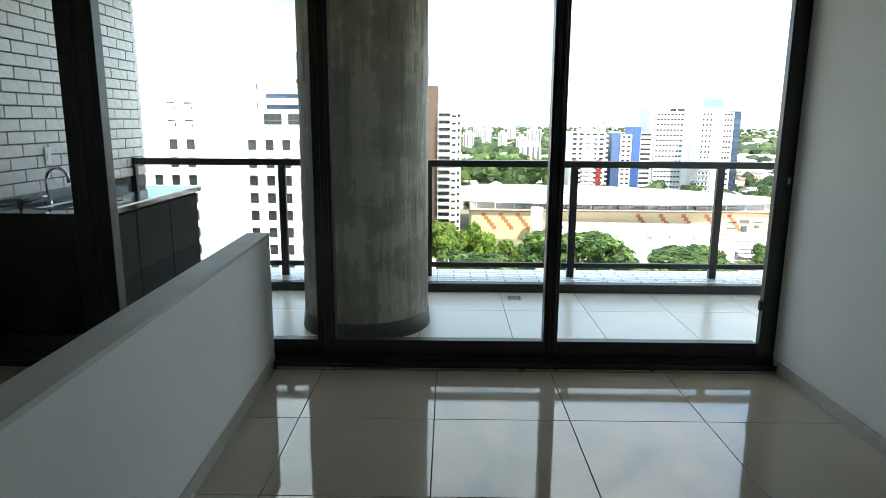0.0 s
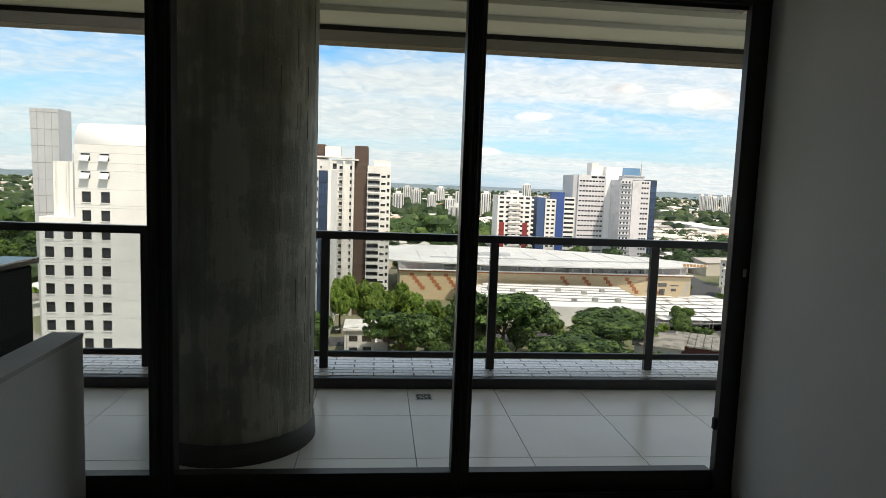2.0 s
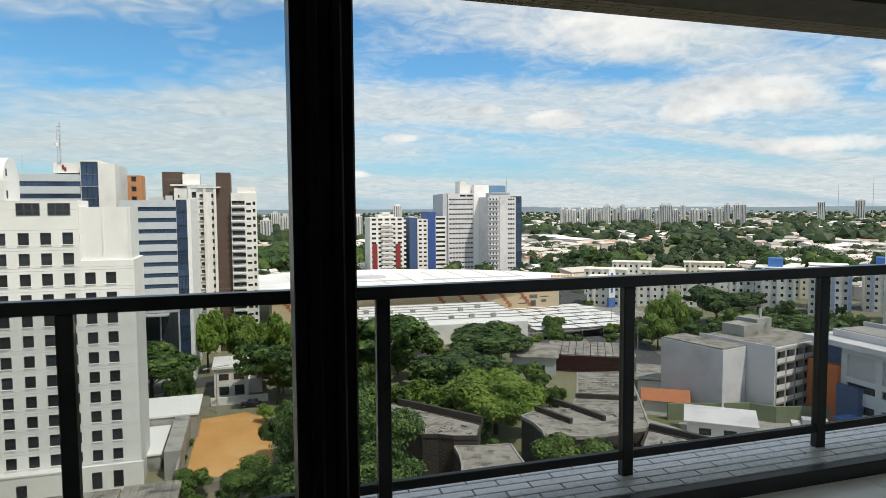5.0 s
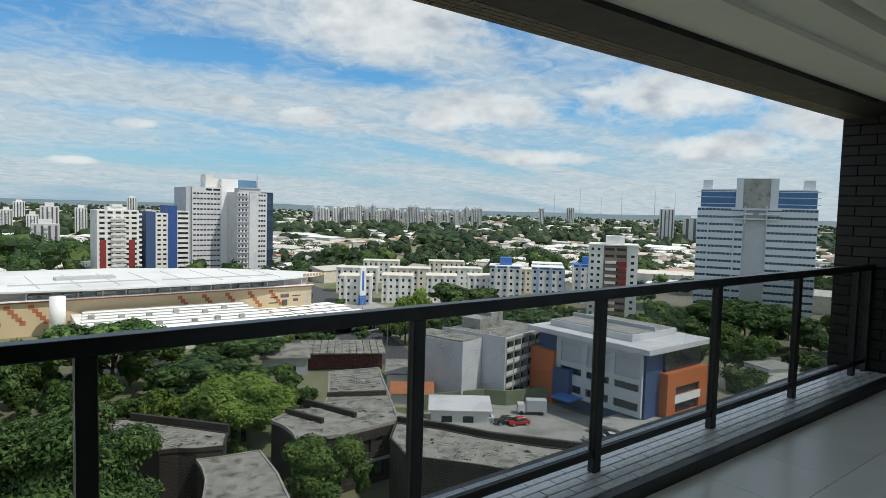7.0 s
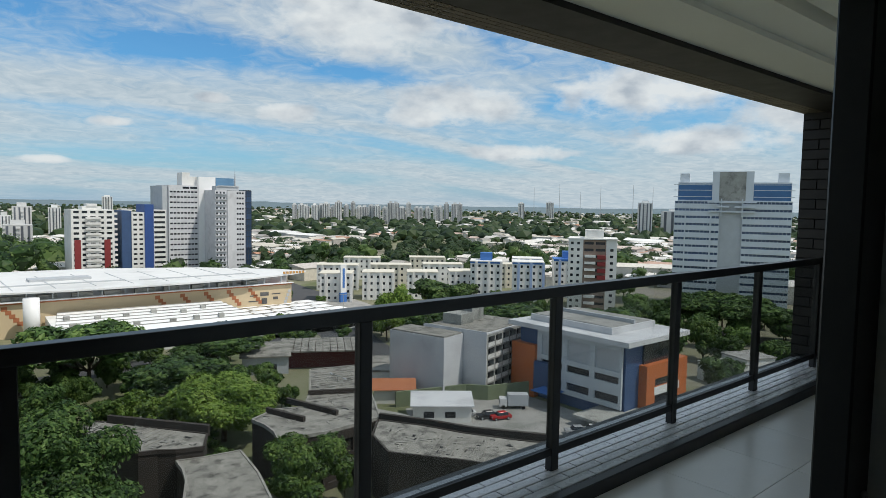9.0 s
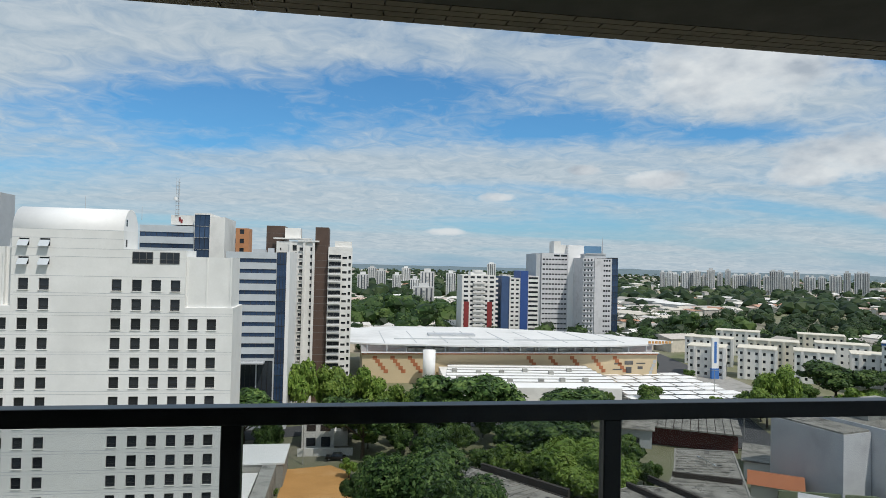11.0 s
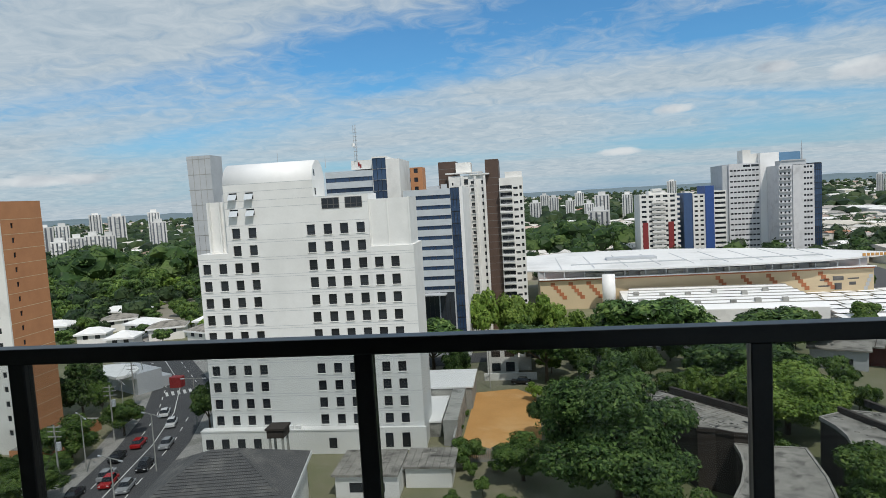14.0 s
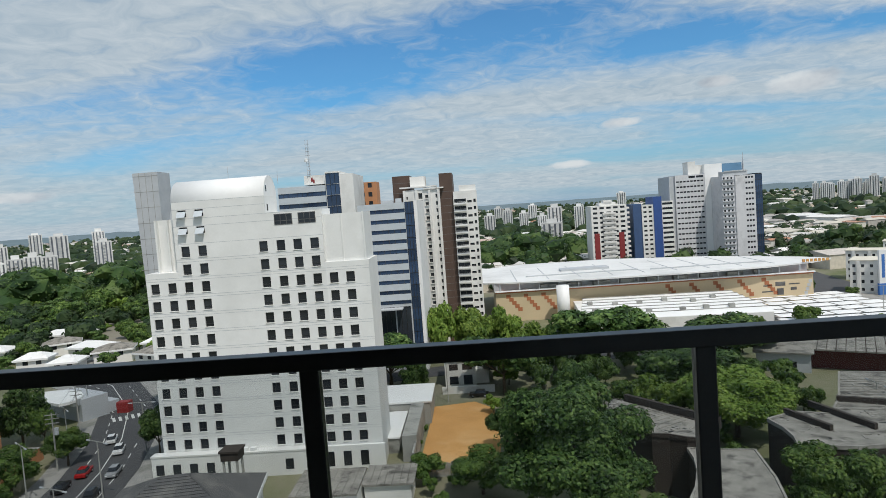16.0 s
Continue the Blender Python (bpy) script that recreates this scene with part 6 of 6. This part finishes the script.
for bx, by, R, H, i in ((37.5, 90.5, 3.2, 7.0, 0), (38.5, 96, 3.4, 6.0, 1), (47, 77, 3.0, 7.5, 1), (53, 82.5, 1.6, 9.4, 0), (36.5, 84, 2.6, 6.5, 1), (39, 72, 3.4, 7.0, 0), (45, 70, 3.0, 6.0, 1), (62, 83, 2.6, 5.0, 1), (21, 92, 3.4, 6.0, 0), (19, 98, 3.2, 6.5, 1)):
    plant("mid", i, (bx, by), R, H, bx)
for at, R, H, k, i in (((-82.4, 121), 6.0, 14, "mid", 1), ((-89, 124), 6, 13, "dark", 0), ((-76, 118), 5.2, 9.5, "mid", 0), ((-72.5, 112.5), 4.6, 8.0, "mid", 1), ((-74.5, 101), 4.8, 7.5, "mid", 0), ((-72, 93), 4.0, 5.5, "mid", 1), ((-78.5, 90), 5.0, 7, "mid", 1), ((-69, 84), 5, 6, "mid", 0), ((-56.2, 113.5), 2.6, 9, "dark", 1),
                       ((-13, 142), 6.5, 13, "dark", 0), ((-19, 148), 7, 12, "dark", 1), ((6.5, 140), 6, 13, "dark", 1), ((8, 118), 6, 11, "dark", 0), ((20, 128), 8.5, 14, "dark", 0), ((22, 106), 5.5, 9, "mid", 1), ((5.5, 108), 4, 8, "dark", 1),
                       ((26, 138), 8, 13, "mid", 1), ((42, 128), 7.5, 11, "dark", 1), ((54, 128), 7, 10, "mid", 0), ((60, 118), 5, 8, "mid", 1), ((48, 141), 8, 13, "dark", 0), ((15, 150), 8, 14, "mid", 0), ((58, 152), 8, 11, "dark", 1),
                       ((-20, 172), 6.5, 14, "light", 1), ((-9, 172), 7, 17, "light", 1), ((0, 174), 7, 14, "light", 0), ((9, 176), 6.5, 14, "light", 1), ((20, 172), 7, 13, "mid", 1), ((8, 196), 6, 15, "mid", 0), ((-26, 150), 5, 12, "mid", 1), ((43, 174), 7, 10, "light", 1), ((60, 176), 6.5, 10.5, "mid", 0), ((76, 177), 6, 10, "mid", 1), ((3, 158), 6, 12, "mid", 1), ((14, 163), 6, 12, "light", 1),
                       ((92, 192), 4, 6, "mid", 0), ((122, 240), 6, 8.5, "mid", 1), ((131, 230), 5, 8, "mid", 0), ((124, 171), 8, 11, "light", 0), ((138, 176), 8, 12, "mid", 1), ((152, 182), 8, 13, "dark", 1), ((166, 180), 8, 13, "mid", 0), ((178, 178), 7, 12, "dark", 0), ((148, 168), 8, 9, "light", 1), ((112, 158), 7, 8, "light", 0),
                       ((120, 132), 8, 12, "dark", 0), ((135, 130), 9, 13, "dark", 1), ((150, 128), 9, 13, "mid", 1), ((165, 130), 9, 13, "dark", 0), ((150, 108), 9, 12, "dark", 1), ((170, 105), 9, 13, "mid", 1), ((182, 122), 9, 13, "dark", 0), ((195, 118), 9, 13, "mid", 0), ((208, 110), 9, 13, "dark", 1), ((165, 80), 9, 12, "dark", 0), ((185, 88), 9, 12, "mid", 1), ((205, 92), 9, 13, "dark", 1), ((228, 150), 8, 12, "mid", 0), ((222, 162), 8, 12, "dark", 1), ((238, 176), 8, 12, "mid", 0), ((246, 166), 7, 10, "light", 1), ((185, 192), 5, 8, "mid", 0), ((200, 176), 5, 9, "mid", 1), ((150, 214), 5, 8, "mid", 0), ((166, 206), 5, 8, "mid", 1), ((180, 200), 5, 8, "dark", 1)):
    plant(k, i, at, R, H, rng.uniform(0, 6))

# woods, houses and trees of the distance
tmp = bmesh.new()
bmesh.ops.create_icosphere(tmp, subdivisions=1, radius=1.0)
tmp.verts.index_update()
ICO_V = [v.co.copy() for v in tmp.verts]
ICO_F = [tuple(v.index for v in f.verts) for f in tmp.faces]
tmp.free()


def ico_clump(bm, at, r, h, rng):
    rot = Euler((rng.uniform(0, 3), rng.uniform(0, 3), 0)).to_matrix()
    vs = []
    for v in ICO_V:
        q = rot @ v * rng.uniform(0.78, 1.18)
        vs.append(bm.verts.new((at[0] + q.x * r, at[1] + q.y * r, at[2] + q.z * h)))
    for f in ICO_F:
        bm.faces.new([vs[i] for i in f])


KEEP = [(-60, 8, 90, 280), (0, 128, 180, 300), (60, 160, 335, 380), (125, 250, 180, 310), (-58, -30, 185, 230), (195, 300, 60, 200), (60, 140, 60, 170), (-115, -50, 90, 200)]


def free(x, y):
    return not any(a < x < b and c < y < d for a, b, c, d in KEEP)


rng = random.Random(31)
WOODS = [make_tree("tree", 41, 8.0, 13.5, L_DARK, 1700, 0.85, 0.72, "tall wood tree with a dark rounded crown", 7, "trees of the woods"), make_tree("tree", 42, 8.0, 12.0, L_MID, 1600, 0.85, 0.66, "wood tree with a broad green crown", 8, "trees of the woods"),
         make_tree("tree", 43, 7.0, 11.0, L_LIGHT, 1400, 0.8, 0.66, "wood tree with a bright green crown", 6, "trees of the woods")]
first = {0, 1, 2}


def grove(x0, x1, y0, y1, n, lo=5.0, hi=10.5, mix=(0, 0, 0, 1, 1, 2), skip=()):
    made, tries = [], 0
    while len(made) < n and tries < n * 30:
        tries += 1
        x, y, R = rng.uniform(x0, x1), rng.uniform(y0, y1), rng.uniform(lo, hi)
        if any((x - a) ** 2 + (y - b) ** 2 < (0.62 * (R + c)) ** 2 for a, b, c in made) or any(a < x < b and c < y < d for a, b, c, d in skip):
            continue
        made.append((x, y, R))
        k = rng.choice(mix)
        sc = R / (8.0, 8.0, 7.0)[k]
        m = Matrix.LocRotScale((x, y, GZ), Euler((0, 0, rng.uniform(0, 6))), (sc, sc, sc * rng.uniform(0.85, 1.15)))
        if k in first:
            first.discard(k); WOODS[k].matrix_world = m
        else:
            copy_thing(WOODS[k], m)


HOMES = [(x - 9, x + 9, y - 3, y + 12) for x, y in ((-112, 196), (-126, 203), (-100, 206), (-140, 214), (-119, 182), (-152, 232), (-98, 188), (-134, 190), (-160, 205), (-178, 196))]
grove(-230, -92, 180, 262, 62, 4.0, 8.0, (0, 0, 1, 2), HOMES)
grove(-270, -110, 262, 335, 52, 7.0, 12.0)
grove(118, 240, 66, 136, 52, 6.0, 10.0, (0, 0, 0, 0, 1), [(140, 170, 62, 84)])
grove(14, 62, 104, 140, 16, 3.5, 6.0, (0, 0, 1))
grove(4, 60, 138, 182, 40, 4.5, 7.5, (0, 0, 1, 1, 2), [(28, 90, 176, 230), (-8, 7, 138, 162)])
grove(60, 112, 158, 184, 10, 4.0, 6.5, (0, 1, 2), [(30, 86, 178, 230)])
grove(108, 190, 156, 178, 16, 5.0, 8.0, (1, 2, 0))
woods = bmesh.new()
def wood(cx, cy, sx, sy, n, R):
    for _ in range(n):
        x, y = rng.gauss(cx, sx), rng.gauss(cy, sy)
        if free(x, y):
            r = R * rng.choice((0.45, 0.7, 0.9, 1.1, 1.5))
            z0 = GZ + r * rng.uniform(0.55, 1.25)
            lobes = [(x, y, z0, r, 0.75), (x + rng.uniform(-0.6, 0.6) * r, y + rng.uniform(-0.6, 0.6) * r, z0 + r * 0.35, r * 0.65, 0.8)]
            for l in lobes:
                ico_clump(woods, l[:3], l[3] * 0.8, l[3] * 0.6, rng)
            leaf_cloud(woods, lobes, int(40 + 12 * r), 0.9, rng)
wood(-215, 390, 60, 32, 230, 8.0)
wood(-280, 280, 25, 60, 90, 7.0)
wood(40, 430, 28, 45, 170, 7.0)
wood(160, 340, 60, 25, 60, 5.5)
wood(280, 260, 40, 40, 80, 6)
wood(330, 150, 40, 50, 90, 6.5)
tagged(obj("woods", woods, L_WOOD), "dense mixed green woods between the houses", "woods", "", "stuff")

houses, roofs, crowns, slabs = bmesh.new(), bmesh.new(), bmesh.new(), bmesh.new()
def quadbox(bm, x, y, w, d, z0, z1, a):
    ca, sa = math.cos(a), math.sin(a)
    pts = [(x + u * ca - v * sa, y + u * sa + v * ca) for u, v in ((-w / 2, -d / 2), (w / 2, -d / 2), (w / 2, d / 2), (-w / 2, d / 2))]
    lo = [bm.verts.new((*p, z0)) for p in pts]
    hi = [bm.verts.new((*p, z1)) for p in pts]
    for i in range(4):
        bm.faces.new((lo[i], lo[(i + 1) % 4], hi[(i + 1) % 4], hi[i]))
    bm.faces.new(hi)
    return hi


def gable(bm, x, y, w, d, z0, h, a):
    ca, sa = math.cos(a), math.sin(a)
    P = lambda u, v, z: bm.verts.new((x + u * ca - v * sa, y + u * sa + v * ca, z))
    b = [P(-w / 2, -d / 2, z0), P(w / 2, -d / 2, z0), P(w / 2, d / 2, z0), P(-w / 2, d / 2, z0)]
    r = [P(-w / 2, 0, z0 + h), P(w / 2, 0, z0 + h)]
    for f in ((b[0], b[1], r[1], r[0]), (b[2], b[3], r[0], r[1]), (b[1], b[2], r[1]), (b[3], b[0], r[0])):
        bm.faces.new(f)


def polar(rmin, rmax, power):
    while True:
        az = radians(rng.uniform(-43, 84))
        r = rmin * (rmax / rmin) ** (rng.random() ** power)
        x, y = r * math.sin(az), r * math.cos(az)
        if free(x, y):
            return x, y, r


for _ in range(7600):
    x, y, r = polar(255, 3800, 0.75)
    if noise.noise((x * 0.004, y * 0.004, 3.0)) < -0.18 or (-300 < x < -70 and y < 420) or (r > 1100 and rng.random() < 0.35):
        continue
    w, d, h = rng.uniform(7, 17), rng.uniform(6, 11), rng.uniform(3, 6.5)
    if rng.random() < 0.12:
        w, d, h = rng.uniform(20, 44), rng.uniform(12, 22), rng.uniform(4, 8)
    a = rng.choice((0.25, 1.82)) + rng.gauss(0, 0.12)
    quadbox(houses, x, y, w, d, GZ, GZ + h, a)
    gable(roofs, x, y, w + 0.9, d + 0.9, GZ + h, rng.uniform(0.7, 2.0), a)
for _ in range(8800):
    x, y, r = polar(250, 4000, 0.72)
    R = rng.uniform(2.6, 6.0) if r < 700 else rng.uniform(4.0, 11.0)
    if r < 620:
        ico_clump(crowns, (x, y, GZ + R * 0.85), R * 0.85, R * 0.75, rng)
        leaf_cloud(crowns, [(x, y, GZ + R * 0.95, R, 0.8), (x + R * 0.4, y - R * 0.3, GZ + R * 1.3, R * 0.6, 0.8)], 70, 0.8, rng)
    else:
        ico_clump(crowns, (x, y, GZ + R * 0.6), R, R * rng.uniform(0.6, 0.95), rng)
tagged(obj("house_walls", houses, island_material("house_walls", [(0.0, (0.76, 0.74, 0.69)), (0.4, (0.64, 0.58, 0.48)), (0.7, (0.72, 0.72, 0.72)), (1.0, (0.42, 0.39, 0.36))])), "pale low houses of the city", "houses", "", "stuff")
tagged(obj("house_roofs", roofs, island_material("house_roofs", [(0.0, (0.80, 0.79, 0.77)), (0.3, (0.58, 0.54, 0.47)), (0.5, (0.34, 0.32, 0.30)), (0.66, (0.62, 0.60, 0.57)), (0.78, (0.46, 0.22, 0.13)), (0.84, (0.55, 0.52, 0.48)), (1.0, (0.84, 0.84, 0.83))])), "grey, white and terracotta roofs of the city", "roofs", "", "stuff")
tagged(obj("far_trees", crowns, L_FAR), "trees scattered between far houses", "trees", "", "stuff")

# towers on the skyline
M_FAR = material("far_tower_render", (0.70, 0.70, 0.69), (0.60, 0.60, 0.59), 0.05, 0.8, 0, 0, 0.6, 0.1, 0.2)

M_FARW = material("far_window_glass", (0.13, 0.14, 0.16), (0.09, 0.10, 0.12), 0.3, 0.4, 0, 0, 1, 0.1, 0.3)


def far_tower(at, w, h, rz, label="pale apartment tower in the distance"):
    t = thing("far_tower", (*at, GZ), label, "building", "towers on the skyline", rz)
    part("wall", box(-w / 2, w / 2, 0, w * 0.8, 0, h), M_FAR, t)
    for u in (-0.40, -0.16, 0.10, 0.33):
        turned(t, [(u * w, (u + 0.09) * w, -0.05, 0.0, 2, h - 1)], M_FARW, "window_strip")
    bal = bmesh.new()
    z = 4.0
    while z < h - 2:
        box(-w * 0.06, w * 0.09, -1.0, 0, z, z + 1.1, bm=bal); box(-w / 2, -w * 0.41, -0.8, 0, z, z + 1.1, bm=bal)
        z += 3.0
    tagged(part("balcony", bal, M_FAR, t), kind="stuff")
    part("roof", box(-w / 4, w / 4, w * 0.2, w * 0.6, h, h + 3), M_FAR, t)
    return t


def polar_xy(az, r):
    return (2 + r * math.sin(radians(az)), 4 + r * math.cos(radians(az)))


rng = random.Random(77)
for k in range(27):
    az = 27.5 + k * 0.56 + rng.uniform(-0.12, 0.12)
    far_tower(polar_xy(az, 1300 + rng.uniform(-70, 90)), rng.choice((10, 12, 14)), rng.choice((32, 35, 38, 41)), -az)
for az, r, w, h in ((58.0, 900, 19, 47), (47.5, 1700, 16, 46), (50.0, 1900, 22, 50), (60.5, 950, 40, 36), (62, 800, 22, 30), (17.5, 1500, 16, 40), (22.3, 1700, 16, 38),
                    (-30.5, 700, 14, 32), (-37.6, 580, 12, 23), (-36.4, 585, 11, 25), (-35.3, 590, 12, 26), (-34.2, 592, 11, 25), (-37.3, 800, 14, 33), (-38.6, 850, 22, 32), (-33.5, 900, 20, 40), (-30.8, 760, 12, 42), (-23.4, 950, 14, 38), (-22.0, 1100, 16, 34), (-35, 1300, 20, 44), (-20, 1400, 18, 40),
                    (3.2, 900, 13, 30), (4.6, 820, 11, 26), (6.2, 700, 10, 24), (7.3, 640, 14, 33), (7.0, 520, 17, 22), (2.4, 1100, 14, 32), (5.4, 1200, 16, 32), (9.4, 800, 12, 30), (1.6, 800, 14, 26), (13.0, 1500, 20, 44), (14.2, 520, 7, 30), (77, 420, 30, 30), (80, 520, 40, 44)):
    far_tower(polar_xy(az, r), w, h, -az)
for az, r, h in ((48.6, 1800, 90), (50.8, 1900, 105), (52.6, 1800, 80), (54.3, 1700, 95), (57.0, 1500, 90), (58.6, 1500, 85)):
    x, y = polar_xy(az, r)
    m = thing("radio_mast", (x, y, GZ), "thin far radio mast", "mast", "far masts")
    part("pole", cylinder(1.0, 0.4, 0, h, 4), M_LGREY, m)

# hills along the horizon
# blue-grey in place of green: the distance haze is in the colour
M_HILL = material("hazy_wooded_hills", (0.10, 0.15, 0.17), (0.15, 0.20, 0.23), 0.004, 0.95, 0, 0, 0.05)
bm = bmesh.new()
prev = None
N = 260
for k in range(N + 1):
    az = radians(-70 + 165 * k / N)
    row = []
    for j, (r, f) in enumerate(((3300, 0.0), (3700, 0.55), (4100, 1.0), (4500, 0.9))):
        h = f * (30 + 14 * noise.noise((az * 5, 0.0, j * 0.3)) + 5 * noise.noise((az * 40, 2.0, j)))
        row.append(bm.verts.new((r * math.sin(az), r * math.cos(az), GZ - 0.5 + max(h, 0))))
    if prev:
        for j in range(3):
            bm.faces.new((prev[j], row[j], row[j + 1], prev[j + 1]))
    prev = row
structure("backdrop_hills", bm, M_HILL, "low wooded hills along the horizon, painted in blue haze")

# ---- tiles and bricks ----
def tiles(x_lines, y_lines, top, mat, gap=0.002, thick=0.009):
    for a, b in zip(x_lines, x_lines[1:]):
        for c, d in zip(y_lines, y_lines[1:]):
            if b - a > 0.02 and d - c > 0.02:
                piece("tile", (b - a - 2 * gap, d - c - 2 * gap, thick), ((a + b) / 2, (c + d) / 2, top - thick / 2), mat, floor, 0.0012)


def lines(lo, hi, at, step):
    k0 = math.ceil((lo - at) / step + 1e-6)
    out = [lo]
    while at + k0 * step < hi - 1e-6:
        out.append(at + k0 * step); k0 += 1
    return out + [hi]


tiles(lines(-0.628, XR + 0.13, 0.335, 0.675), lines(YB, YD - 0.136, 3.52, 0.675), 0.0, M_TILE_IN)
tiles(lines(XL, -0.628, 0.335, 0.675), lines(YB, YD - 0.136, 3.52, 0.675), 0.0, M_TILE_IN)
tiles(lines(BL, BR, 0.845, 0.643), lines(YD + 0.072, YK - 0.006, 5.4, 0.643), 0.0, M_TILE_OUT)


def courses(n, u0, u1, v0, h, length, put):
    for r in range(n):
        u = u0 - (r % 2) * length / 2
        while u < u1 - 0.01:
            a, b = max(u, u0), min(u + length, u1)
            if b - a > 0.02:
                put((a + b) / 2, v0 + (r + 0.5) * h, b - a - 0.008)
            u += length


courses(8, BL, BR, YK + 0.062, 0.068, 0.30, lambda u, v, w: piece("brick", (w, 0.061, 0.02), (u, v, 0.068), M_BRICK_W, ledge) if v < YO - 0.04 else None)
wall_brick = structure("wall_brick", box(BL - 0.2, BL + 0.0, YD + 0.06, YO - 0.1, -0.01, 2.6), M_MORTAR, "pale grey glazed brick wall at the end of the balcony")
courses(20, YD + 0.06, YO - 0.1, 0.96, 0.082, 0.27, lambda u, v, w: piece("brick", (0.03, w, 0.074), (BL + 0.006, u, v), M_BRICK_W, wall_brick))
# end wall in the darkened brick and mortar: its shade is in the colour
wall_pier = structure("wall_pier", box(BR, BR + 0.2, YD - 0.01, YO, -0.01, 2.6), M_MORTAR_D, "brown brick wall closing the balcony, darkened for its shade")
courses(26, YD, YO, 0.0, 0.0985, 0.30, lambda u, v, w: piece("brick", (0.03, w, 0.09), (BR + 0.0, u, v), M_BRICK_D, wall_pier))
